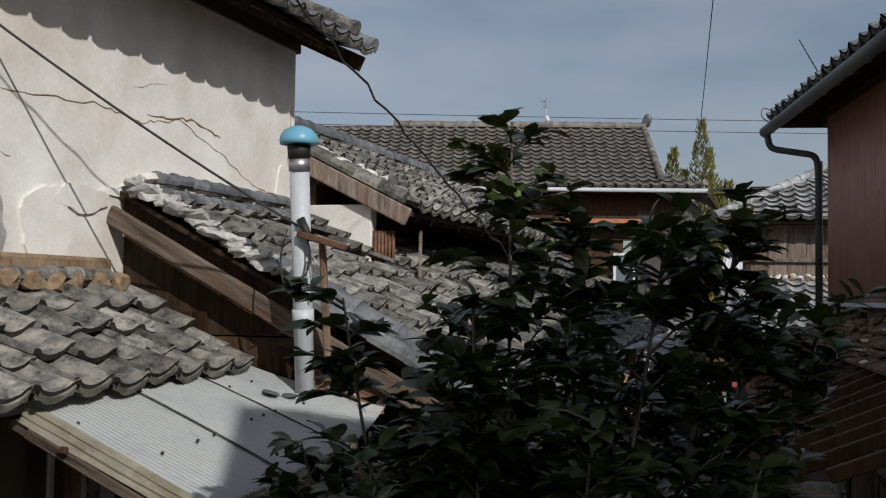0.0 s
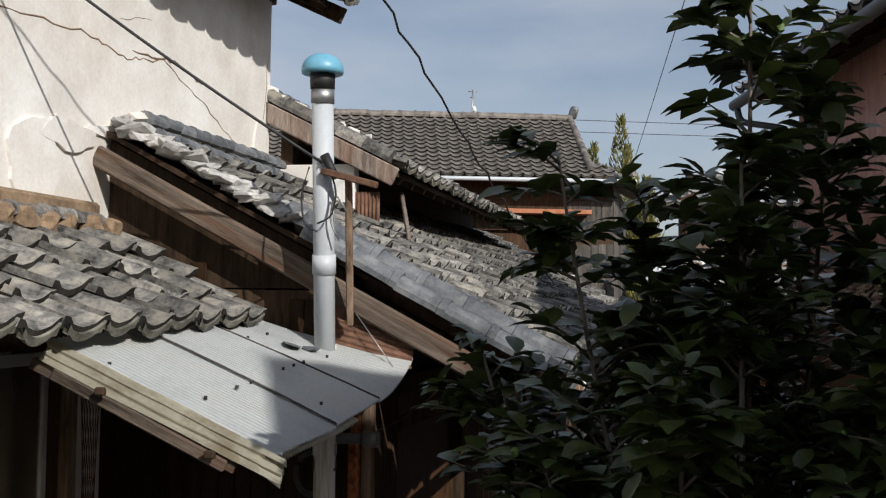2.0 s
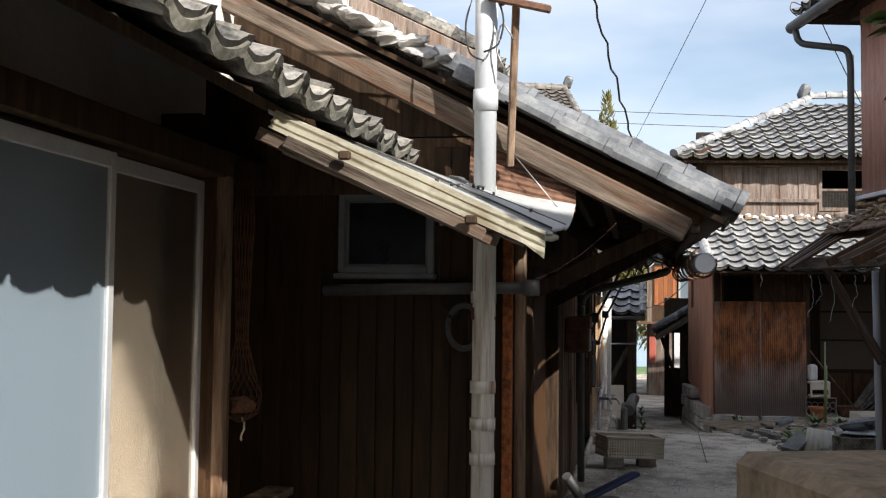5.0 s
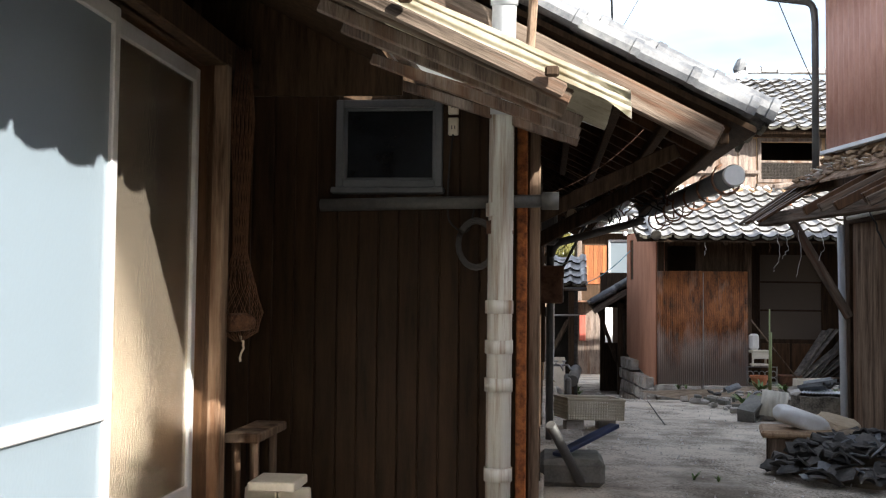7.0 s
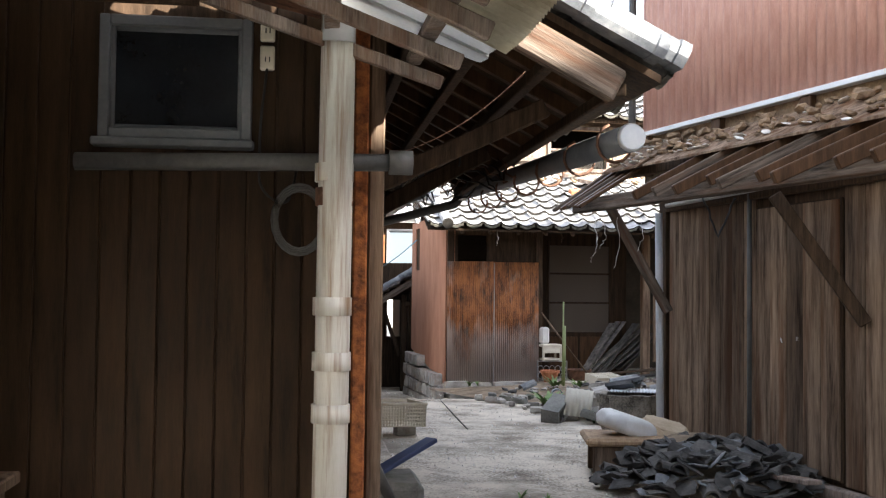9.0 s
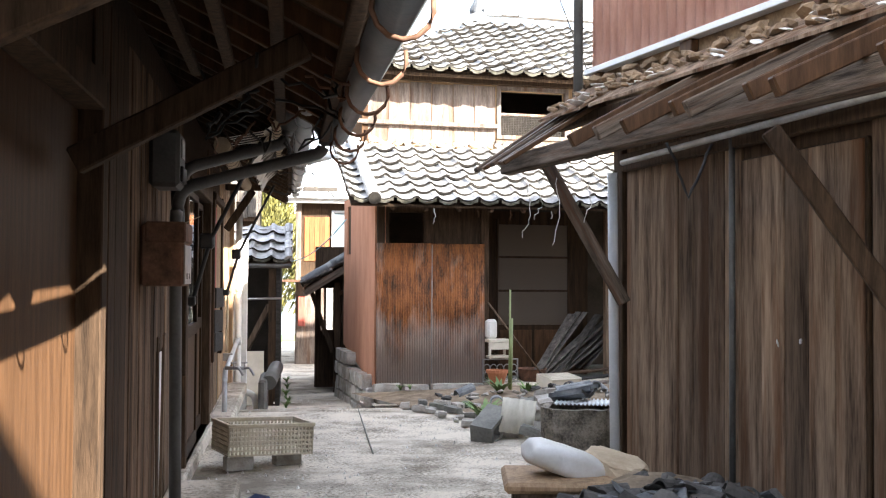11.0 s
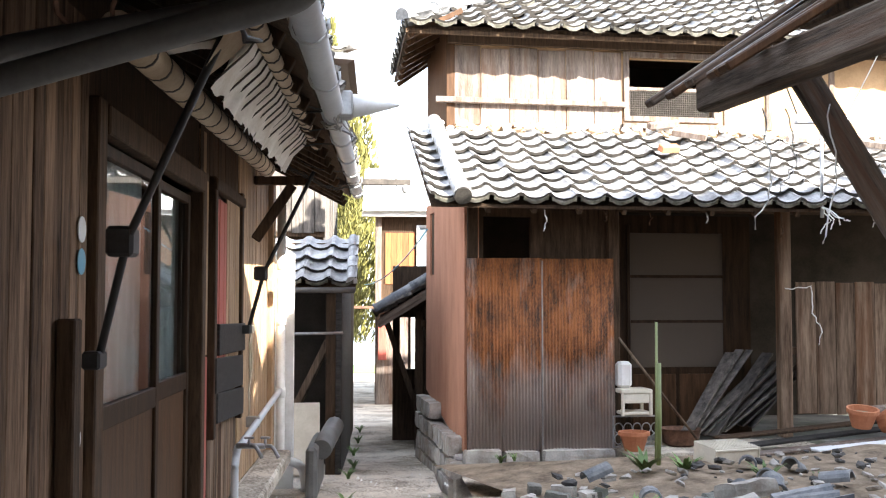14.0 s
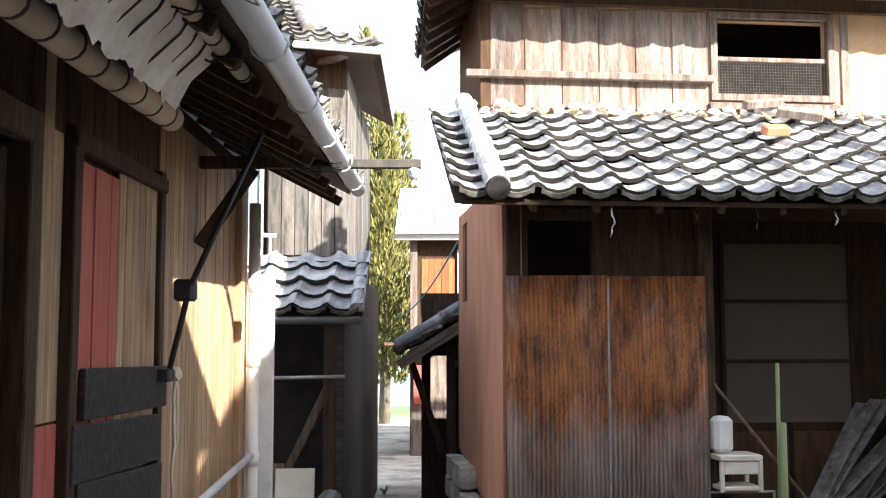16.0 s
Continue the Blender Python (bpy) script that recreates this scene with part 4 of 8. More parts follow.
    ridge_line(roof, TILE_DARK, (-1.3, 0.2, zt(-1.3) + 0.10), (-1.3, 2.2, zt(-1.3) + 0.10), 0.055, 0.2, rng, name="top_tile")
    part("bargeboard", beam_between((0.84, -0.02, 2.10), (-1.57, -0.02, 2.10 + 2.41 * 0.52), 0.045, 0.125, 0.012), WOOD_BEAM, h, "weathered grey-brown bargeboard")
    rafters(h, 0.92, -0.1, zt(0.92) - 0.06, zt(-0.1) - 0.06, [0.22 + 0.33 * i for i in range(13)], WOOD_BROWN)
    rafters(h, 0.68, -0.1, zt(0.68) - 0.04, zt(-0.1) - 0.04, [4.5 + 0.4 * i for i in range(19)])
    for i, x in enumerate((0.88, 0.65, 0.42, 0.2)):
        part("purlin", beam_between((x, 0.1, zt(x) - 0.12), (x, Y2, zt(x) - 0.12), 0.05, 0.05), WOOD_DARK, h)
    part("strut", beam_between((0.0, 0.75, 1.8), (0.75, 0.75, 2.16), 0.06, 0.08), WOOD_DARK, h)
    part("strut", beam_between((0.0, 2.2, 1.75), (0.75, 2.2, 2.16), 0.07, 0.09), WOOD_DARK, h)
    # loose batten and rubble on the roof
    b = tagged(part("loose_batten", beam_between((-0.35, 2.35, zt(-0.35) + 0.12), (-0.62, 3.1, zt(-0.6) + 0.42), 0.03, 0.05), WOOD_PALE), "pale broken batten lying on the lean-to roof", "batten")
    b.matrix_world = LF


def house_n():
    rng = random.Random(14)
    h = thing("upper_lean_to", LF, "higher lean-to roof of broken grey tiles", "house")
    y0, y1 = 2.5, 10.0
    zz = lambda x: 3.56 + (-0.52 - x) * 0.5
    part("wall", wall_box((-1.5, y0 + 0.1, 2.6), (-1.4, y1, 3.9), axis="y"), WOOD_DARK, h)
    part("gable_plaster", box((-1.57, y0 + 0.02, 2.9), (-0.85, y0 + 0.14, 3.62)), PLASTER, h)
    part("corrugated_end", corrugated(0.2, 0.3), METAL_RUST, h, m=pose(-0.85, y0 + 0.05, 3.1))
    roof = part("roof", beam_between((-1.4, y0 + 0.1, 3.86), (-1.4, y1, 3.86), 0.1, 0.1), WOOD_DARK, h)
    slab(roof, [(-0.52, y0, zz(-0.52)), (-0.52, y1, zz(-0.52)), (-3.4, y1, zz(-3.4)), (-3.4, y0, zz(-3.4))], 0.04, WOOD_DARK)
    up = Vector((-1, 0, 0.5)).normalized()
    tile_roof(roof, TILE, (-0.46, y0 + 0.05, zz(-0.46) + 0.03), (0, 1, 0), up, 28, 9, RNG, jitter=2.0)
    ridge_line(roof, TILE_DARK, (-2.5, y0, zz(-2.5) + 0.1), (-2.5, y1, zz(-2.5) + 0.1), 0.09)
    ridge_line(roof, TILE, (-0.55, y0 + 0.02, zz(-0.55) + 0.08), (-2.3, y0 + 0.02, zz(-2.3) + 0.08), 0.08, 0.26, rng)
    bits = [((-0.8 - i * 0.11, y0 + rng.uniform(0.02, 0.14), zz(-0.8 - i * 0.11) + 0.13), (0.08, 0.09, 0.04)) for i in range(9)]
    part("verge_mortar", lumps(bits, rng, 1), PLASTER, roof)
    part("bargeboard", beam_between((-0.5, y0 - 0.04, zz(-0.5) - 0.05), (-1.85, y0 - 0.04, zz(-1.85) - 0.05), 0.05, 0.15, 0.01), WOOD_PALE, h)
    rafters(h, -0.55, -1.45, zz(-0.55) - 0.07, zz(-1.45) - 0.07, [y0 + 0.3 + 0.4 * i for i in range(18)])


def house_a():
    rng = random.Random(15)
    h = thing("rusty_house", AF, "weathered two-storey house with silver tile roofs and rusted sheet cladding", "house")
    W = 7.2
    bm = wall_box((-0.02, 0.0, 0.0), (0.12, 2.6, 2.53), [(1.95, 1.72, 2.28, 2.42)], "y")
    for v in bm.verts:
        if v.co.z < 0.01:
            v.co.z = 0.15 * v.co.y
    part("side_wall", bm, PINK_MORTAR, h)
    part("side_window_frame", box((0.0, 1.93, 1.7), (0.03, 2.3, 2.44), 0), WOOD_DARK, h)
    part("front_wall", wall_box((0.12, 0.0, 0), (1.4, 0.08, 2.3), [(0.16, 1.82, 0.62, 2.22)], "x"), WOOD_DARK, h)
    # The porch's depth of shade is painted onto this wall.
    part("back_wall", box((0.12, 2.5, -0.3), (W, 2.6, 3.2)), ROOM_SHADE, h)
    part("inner_partition", box((1.36, 0.1, 0.0), (1.42, 1.0, 2.5)), WOOD_DARK, h)
    part("floor", box((0.12, 0.1, -0.05), (W, 2.4, 0.04)), CONCRETE_OLD, h)
    part("ceiling", box((0.12, 0.0, 2.5), (W, 2.5, 2.54)), WOOD_DARK, h)
    part("post", box((1.36, -0.07, 0.04), (1.47, 0.05, 2.35), 0.008), WOOD_DARK, h)
    part("post", box((3.1, -0.07, 0.1), (3.22, 0.05, 2.35), 0.012), WOOD_GREY, h)
    part("corner_post", box((0.0, -0.05, 0.0), (0.1, 0.0, 2.35)), WOOD_DARK, h)
    for x0, w, m_ in ((-0.0, 0.72, 0.0), (0.69, 0.72, -0.012)):
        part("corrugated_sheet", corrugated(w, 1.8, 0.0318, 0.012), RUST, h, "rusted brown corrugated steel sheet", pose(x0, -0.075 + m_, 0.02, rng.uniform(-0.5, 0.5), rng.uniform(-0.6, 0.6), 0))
    part("sheet_edge", box((0.697, -0.104, 0.02), (0.711, -0.098, 1.8), 0.001), METAL, h, "pale bare edge of the overlapping sheet")
    # sliding entrance door, set back
    yd = 0.6
    d = part("entrance_door", wall_box((1.5, yd, 0.06), (3.1, yd + 0.04, 2.3), [(1.8, 0.75, 2.8, 1.2), (1.8, 1.23, 2.8, 1.66), (1.8, 1.69, 2.8, 2.12)], "x"), GABLE, h)
    for z0, z1 in ((0.75, 1.2), (1.23, 1.66), (1.69, 2.12)):
        part("pane", box((1.79, yd + 0.015, z0 - 0.01), (2.81, yd + 0.021, z1 + 0.01), 0), DUSTY, d)
    for x0, x1 in ((1.82, 2.28), (2.32, 2.78)):
        part("panel", box((x0, yd - 0.008, 0.14), (x1, yd, 0.68), 0.003), WOOD_BROWN, d)
    part("mullion", box((1.76, yd - 0.02, 0.06), (1.8, yd, 2.2)), GABLE, d)
    # lower roof
    y0, z0, y1, z1 = -0.62, 2.27, 1.12, 3.2
    sl = (z1 - z0) / (y1 - y0)
    roof = part("lower_roof", box((-0.3, -0.05, 2.33), (W, 0.07, 2.46)), WOOD_DARK, h)
    slab(roof, [(-0.42, y0 + 0.04, z0 + 0.01), (W, y0 + 0.04, z0 + 0.01), (W, y1, z1), (-0.42, y1, z1)], 0.03, WOOD_DARK)
    up = Vector((0, 1, sl)).normalized()
    tile_roof(roof, TILE_A, (-0.42, y0, z0 + 0.03), (1, 0, 0), up, 27, 8, RNG, jitter=0.9)
    ridge_line(roof, TILE_A, (-0.15, y0 - 0.05, z0 + 0.08), (-0.15, y1, z1 + 0.1), 0.085, 0.29, rng)
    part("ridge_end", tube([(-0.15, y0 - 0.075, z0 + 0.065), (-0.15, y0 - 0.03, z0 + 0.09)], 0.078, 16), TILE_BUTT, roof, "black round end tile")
    bits = []
    for i in range(60):
        bits.append(((-0.1 + i * 0.12, y1 - 0.05 + rng.uniform(-0.06, 0.03), z1 + 0.05 + rng.uniform(-0.02, 0.03)), (0.09 * rng.uniform(0.5, 1.2), 0.06, 0.045)))
    part("flashing_mortar", lumps(bits, rng, 1), PLASTER, roof, "white mortar fillet, broken in places")["kind"] = "stuff"
    bits = [((0.15 + i * 0.27, y1 - 0.16, z1 + 0.0), (0.1, 0.05, 0.03)) for i in range(24)]
    part("clay_bedding", lumps(bits, rng, 1), CLAY, roof)["kind"] = "stuff"
    for x in [0.1 + 0.42 * i for i in range(16)]:
        part("rafter", beam_between((x, y0 + 0.06, z0 - 0.04), (x, 0.1, z0 - 0.04 + 0.66 * sl), 0.045, 0.055, 0.004), WOOD_DARK, h)
    # upper storey
    yu = 1.12
    uw = part("upper_wall", wall_box((0.02, yu, 2.9), (W, yu + 0.12, 4.45), [(1.98, 3.4, 2.95, 4.06)], "x"), OCHRE, h)
    boards(uw, WOOD_PALE, 0.04, 1.9, 3.26, 4.12, yu, 0.3, "x", -1, 0.016, 0.008, rng, 0.03)
    part("corner_post", box((-0.02, yu - 0.03, 2.9), (0.07, yu + 0.12, 4.35)), WOOD_BROWN, h)
    part("rail", box((-0.14, yu - 0.085, 3.5), (1.93, yu - 0.02, 3.56), 0.006), WOOD_PALE, h, "bleached handrail board")
    part("head_beam", box((0.0, yu - 0.05, 4.13), (W, yu, 4.25)), WOOD_DARK, h)
    for x in (3.06, 3.55, 4.3):
        part("stud", box((x, yu - 0.02, 3.3), (x + 0.07, yu, 4.13)), WOOD_PALE, h)
    part("sill_plank", box((1.9, yu - 0.05, 3.28), (3.1, yu - 0.0, 3.34)), WOOD_PALE, h)
    win = part("upper_window", frame_box(1.92, 3.36, 3.0, 4.12, 0.06, yu - 0.03, yu + 0.04), WOOD_PALE, h)
    part("window_rail", box((1.98, yu + 0.0, 3.7), (2.94, yu + 0.03, 3.74)), WOOD_PALE, win)
    # mesh in the lower half of the window
    bm = bmesh.new()
    for i in range(40):
        x = 1.98 + i * 0.0245
        add_box(bm, (x, yu + 0.012, 3.42), (x + 0.005, yu + 0.016, 3.7))
    for i in range(12):
        z = 3.42 + i * 0.0245
        add_box(bm, (1.98, yu + 0.017, z), (2.94, yu + 0.02, z + 0.005))
    part("wire_mesh", bm, METAL_DARK, win)
    part("upper_side_wall", wall_box((0.02, yu + 0.12, 2.7), (0.12, 2.8, 4.45), axis="y"), WOOD_BROWN, h)
    # Wall behind the upper window, its near-black colour stands for shade.
    part("upper_room", box((0.14, yu + 1.5, 2.9), (W, yu + 1.6, 4.95)), ROOM_SHADE, h)
    part("upper_ceiling", box((0.14, yu + 0.13, 4.3), (W, yu + 1.5, 4.34)), WOOD_DARK, h)
    part("upper_floor", box((0.14, yu + 0.13, 3.0), (W, yu + 1.5, 3.05)), WOOD_DARK, h)
    ex, ey, ez, s2 = -0.5, 0.62, 4.17, 0.5
    rise = 2.9
    roof2 = part("upper_roof", box((0.0, yu, 4.35), (W, yu + 0.12, 4.42)), WOOD_DARK, h)
    slab(roof2, [(ex + 0.1, ey + 0.15, ez + 0.06), (W + 1, ey + 0.15, ez + 0.06), (W + 1, ey + rise, ez + rise * s2), (ex + rise, ey + rise, ez + rise * s2)], 0.05, WOOD_DARK)
    slab(roof2, [(ex, ey + 0.04, ez), (ex + rise, ey + rise, ez + rise * s2), (ex + rise, ey + rise + 0.1, ez + rise * s2), (ex + 0.2, 3.6, ez + 0.1)], 0.05, WOOD_DARK)
    up2 = Vector((0, 1, s2)).normalized()
    tile_roof(roof2, TILE_A, (ex, ey, ez + 0.03), (1, 0, 0), up2, 29, 5, RNG, True, 0.9, skip=lambda i, j: i * TW < j * TL * 0.894 - 0.05)
    tile_roof(roof2, TILE_A, Vector((ex, ey, ez + 0.03)) + up2 * 5 * TL, (1, 0, 0), up2, 29, 8, RNG, False, 0.9, skip=lambda i, j: i * TW < (j + 5) * TL * 0.894 - 0.05)
    upw = Vector((1, 0, s2)).normalized()
    tile_roof(roof2, TILE_A, (ex + 0.16, ey + 2.9, ez + 0.12), (-0.055, -1, -0.027), upw, 11, 5, RNG, False, 0.9, skip=lambda i, j: 2.9 - i * TW < j * TL * 0.894 + 0.2)
    ridge_line(roof2, TILE_A, (ex - 0.05, ey - 0.05, ez + 0.09), (ex + rise, ey + rise, ez + rise * s2 + 0.12), 0.085, 0.28, rng)
    ridge_line(roof2, TILE_A, (ex + rise, ey + rise, ez + rise * s2 + 0.16), (W + 1, ey + rise, ez + rise * s2 + 0.16), 0.1, 0.3, rng)
    part("ridge_end", lumps([((ex + rise - 0.1, ey + rise, ez + rise * s2 + 0.25), (0.12, 0.1, 0.2))], rng, 2, 0.15), TILE_DARK, roof2)
    part("eave_board", box((ex, ey + 0.1, ez - 0.04), (W + 1, ey + 0.125, ez + 0.01)), WOOD_DARK, h)
    for x in [-0.3 + 0.42 * i for i in range(18)]:
        part("rafter", beam_between((x, ey + 0.17, ez + 0.005), (x, yu + 0.05, ez - 0.05 + 0.58 * s2), 0.045, 0.055, 0.004), WOOD_DARK, h)
    for y in [0.8 + 0.35 * i for i in range(8)]:
        part("rafter", beam_between((ex + 0.03 + 0.066 * (y - 0.6), y, ez - 0.05), (0.1, y, ez - 0.05 + 0.57 * s2), 0.045, 0.055, 0.004), WOOD_BROWN, h)
    # stone footing along the front and under the side wall
    f = part("footing", box((0.0, -0.2, -0.3), (3.6, 0.1, -0.12), 0.02), CONCRETE_OLD, h)
    for x0, x1 in ((-0.05, 0.3), (0.32, 0.66), (0.68, 1.4), (1.42, 1.9)):
        part("stone", rough_block((x0, -0.2, -0.14), (x1, 0.02, 0.055 + rng.uniform(-0.02, 0.02)), rng), STONE, f)
    part("porch_slab", box((1.4, -0.45, -0.1), (3.4, 0.3, 0.05), 0.02), CONCRETE, h)
    sw = part("stone_base", box((-0.1, 0.1, -0.7), (0.1, 2.6, -0.02), 0.02), MORTAR, h)
    part("base_backing", box((0.02, 0.12, -0.02), (0.1, 2.58, 0.42), 0.01), MORTAR, h)
    for j in range(6):
        for i in range(7):
            y = 0.15 + i * 0.36 + (j % 2) * 0.16
            z = -0.55 + j * 0.2
            if z > 0.06 + 0.15 * y:
                continue
            part("stone", rough_block((-0.16, y - 0.175, z - 0.095), (0.0, y + 0.175, z + 0.095), rng), STONE, sw)


def house_r():
    rng = random.Random(16)
    h = thing("red_house", RF, "two-storey house clad in red-brown ribbed sheet", "house")
    wl = part("wall", wall_box((0.05, -7.0, 2.3), (0.2, 0.0, 4.75), [(-5.0, 3.5, -3.9, 4.5)], "y"), CLAY, h)
    # ribbed cladding in sheets, with the window left open
    for y0, w, z0, hh in ((-3.88, 1.95, 2.85, 1.88), (-1.94, 1.94, 2.85, 1.88), (-7.0, 1.98, 2.85, 1.88), (-5.02, 1.14, 2.85, 0.64), (-5.02, 1.14, 4.52, 0.21)):
        part("ribbed_sheet", corrugated(w, hh, 0.1, 0.013, 0.003, 8), RED_SHEET, h, m=pose(0.03, y0 + w, z0, 0, 0, -90))
    part("drip_flashing", box((-0.03, -7.0, 2.81), (0.05, 0.02, 2.85), 0.004), WHITE_SHEET, h, "dented pale metal drip strip")
    for y in (-0.1, -1.2, -2.3, -3.4, -4.5):
        part("stud", box((-0.01, y - 0.06, 2.45), (0.05, y + 0.06, 2.81)), WOOD_BROWN, h)
    win = part("upper_window", box((0.06, -5.0, 3.5), (0.09, -3.9, 3.54)), ALU, h)
    for lo, hi in (((-0.01, -5.04, 3.46), (0.06, -3.86, 3.53)), ((-0.01, -5.04, 4.47), (0.06, -3.86, 4.53)), ((-0.01, -3.93, 3.53), (0.06, -3.86, 4.47)), ((-0.01, -5.04, 3.53), (0.06, -4.97, 4.47)), ((0.0, -4.5, 3.53), (0.05, -4.44, 4.47))):
        part("window_frame", box(lo, hi), ALU, win)
    part("pane", box((0.03, -4.97, 3.53), (0.036, -3.93, 4.47), 0), GLASS, win)
    part("north_wall", box((0.2, -0.12, 0), (2.2, 0.0, 4.75)), WOOD_DARK, h)
    part("south_wall", box((0.2, -7.0, 0), (2.2, -6.88, 4.75)), WOOD_DARK, h)
    part("inner_wall", box((1.2, -6.9, 2.4), (1.3, -0.1, 4.7)), WOOD_BROWN, h)
    roof = part("roof", box((0.05, -7, 4.7), (0.2, 0.3, 4.85)), WOOD_DARK, h)
    slab(roof, [(-0.42, -7, 4.74), (-0.42, 0.45, 4.74), (1.0, -0.97, 5.3), (1.0, -7, 5.3)], 0.04, CREAM)
    slab(roof, [(-0.42, 0.45, 4.74), (2.4, 0.45, 4.74), (1.0, -0.97, 5.3)], 0.04, WOOD_DARK)
    slab(roof, [(2.4, 0.45, 4.74), (2.4, -7, 4.74), (1.0, -7, 5.3), (1.0, -0.97, 5.3)], 0.04, WOOD_DARK)
    part("east_wall", box((2.1, -6.88, 0), (2.2, -0.12, 4.75)), WOOD_DARK, h)
    up = Vector((1, 0, 0.41)).normalized()
    tile_roof(roof, TILE_DARK, (-0.46, 0.45, 4.77), (0, -1, 0), up, 27, 3, RNG, skip=lambda i, j: i < j)
    for y in [0.3 - 0.45 * i for i in range(16)]:
        part("rafter", beam_between((-0.36, y, 4.7), (0.1, y, 4.89), 0.045, 0.06), WOOD_DARK, h)
    # eave gutter and downpipe at the corner
    g = part("gutter", tube([(-0.5, -7, 4.66), (-0.5, 0.48, 4.66)], 0.06, 10), PVC_DARK, h, "dark grey eave gutter")
    part("gutter_hook", tube(bend([(-0.5, 0.3, 4.74), (-0.58, 0.3, 4.8), (-0.56, 0.3, 4.9), (-0.46, 0.3, 4.86)], 4, 0.05), 0.006, 6), METAL_RUST, g)
    part("downpipe", tube(bend([(-0.5, 0.36, 4.62), (-0.48, 0.32, 4.46), (-0.06, 0.1, 4.36), (-0.04, 0.08, 4.2), (-0.04, 0.08, 2.55)], 5, 0.1), 0.035, 10), PVC_DARK, h, "dark grey downpipe")
    part("grey_pipe", tube([(-0.02, 0.12, 4.3), (-0.02, 0.12, 2.6)], 0.03, 10), PVC, h)
    # ground-floor boarding
    s = thing("storage_shed", SF, "shed front of weathered grey-brown boards", "shed")
    part("wall", wall_box((0.03, -7.0, 0), (0.09, 0.0, 2.45), axis="y"), WOOD_DARK, s)
    part("north_wall", box((0.09, -0.06, 0), (2, 0.0, 2.45)), WOOD_DARK, s)
    part("sill", box((-0.05, -7.0, 0.0), (0.05, 0.0, 0.09), 0.01), WOOD_PALE, s)
    boards(s, WOOD_GREY, -1.45, 0.0, 0.09, 2.3, 0.03, 0.19, "y", -1, 0.02, 0.006, rng, 0.02)
    boards(s, WOOD_GREY, -7.0, -2.55, 0.09, 2.3, 0.03, 0.21, "y", -1, 0.02, 0.006, rng, 0.02)
    d = part("plank_door", box((0.0, -2.53, 0.12), (0.03, -1.47, 2.05)), WOOD_DARK, s)
    boards(d, WOOD_GREY, -2.52, -1.48, 0.14, 2.04, 0.0, 0.2, "y", -1, 0.018, 0.005, rng)
    part("door_pull", lumps([((-0.025, -1.85, 1.05), (0.006, 0.018, 0.03)), ((-0.025, -2.05, 1.07), (0.006, 0.014, 0.02))], rng, 1), WHITE, d)
    part("conduit", tube([(-0.03, -1.42, 0.1), (-0.03, -1.42, 2.2)], 0.018, 8), PVC_DARK, s)
    part("header", box((-0.04, -7.0, 2.12), (0.03, 0.0, 2.24)), WOOD_DARK, s)
    part("rail_pipe", tube([(-0.12, -3.2, 2.2), (-0.12, -0.2, 2.16)], 0.02, 8), METAL, s)
    # pent roof: bare rafters on a purlin, a few boards and fallen clay still on them
    p = thing("pent_roof", pose(0, 0, 0), "broken pent roof of bare brown rafters with fallen clay", "roof")
    E0, E1 = Vector((3.14, 11.0, 2.14)), Vector((1.75, 5.2, 1.96))
    T0, T1 = Vector((3.9, 10.85, 2.66)), Vector((3.3, 4.6, 2.66))
    n = 18
    for i in range(n):
        t = i / (n - 1)
        if i < 5:
            t = i * 0.028
        a, b = E0.lerp(E1, t), T0.lerp(T1, t)
        a = a + (a - b) * rng.uniform(-0.12, 0.03) * (1 if i > 4 else 0.3)
        part("rafter", beam_between(a + Vector((0, 0, rng.uniform(-0.02, 0.02))), b, 0.05 if i > 4 else 0.07, 0.075 if i > 4 else 0.03, 0.006), WOOD_BEAM if i in (0, 2, 6, 9) else WOOD_BROWN, p)
    q0, q1 = E0.lerp(T0, 0.28) - Vector((0, 0.1, 0.1)), E1.lerp(T1, 0.28) - Vector((0, 0, 0.1))
    part("purlin", beam_between(q0 + (q0 - q1).normalized() * 0.12 - Vector((0, 0, 0.02)), q1, 0.1, 0.12, 0.01), WOOD_BEAM, p)
    part("purlin", beam_between(E0.lerp(T0, 0.8) - Vector((0, 0, 0.09)), E1.lerp(T1, 0.8) - Vector((0, 0, 0.09)), 0.08, 0.08, 0.01), WOOD_DARK, p)
    for k0, k1, lo, hi in ((0.03, 0.14, 0.5, 0.98), (0.16, 0.45, 0.5, 0.66), (0.42, 0.75, 0.5, 0.64), (0.2, 0.9, 0.68, 0.95)):
        pts = [E0.lerp(E1, k).lerp(T0.lerp(T1, k), f) + Vector((0, 0, 0.075)) for k, f in ((k0, lo), (k1, lo), (k1, hi), (k0, hi))]
        slab(p, pts, 0.018, WOOD_GREY, "board")
    bits = []
    for i in range(150):
        k, f = rng.uniform(0.03, 0.95), rng.uniform(0.55, 1.0)
        c = E0.lerp(E1, k).lerp(T0.lerp(T1, k), f) + Vector((0, 0, 0.1))
        s_ = rng.uniform(0.015, 0.05) * (1.6 if f > 0.85 else 1)
        bits.append((c, (s_ * 1.2, s_, s_ * 0.6)))
    ob = part("fallen_clay", lumps(bits, rng, 1), CLAY, p)
    bits = []
    for i in range(30):
        k, f = rng.uniform(0.03, 0.6), rng.uniform(0.5, 0.95)
        c = E0.lerp(E1, k).lerp(T0.lerp(T1, k), f) + Vector((0, 0, 0.09))
        bits.append((c, (rng.uniform(0.03, 0.09), 0.04, 0.008)))
    part("plaster_flakes", lumps(bits, rng, 1), PLASTER, p)
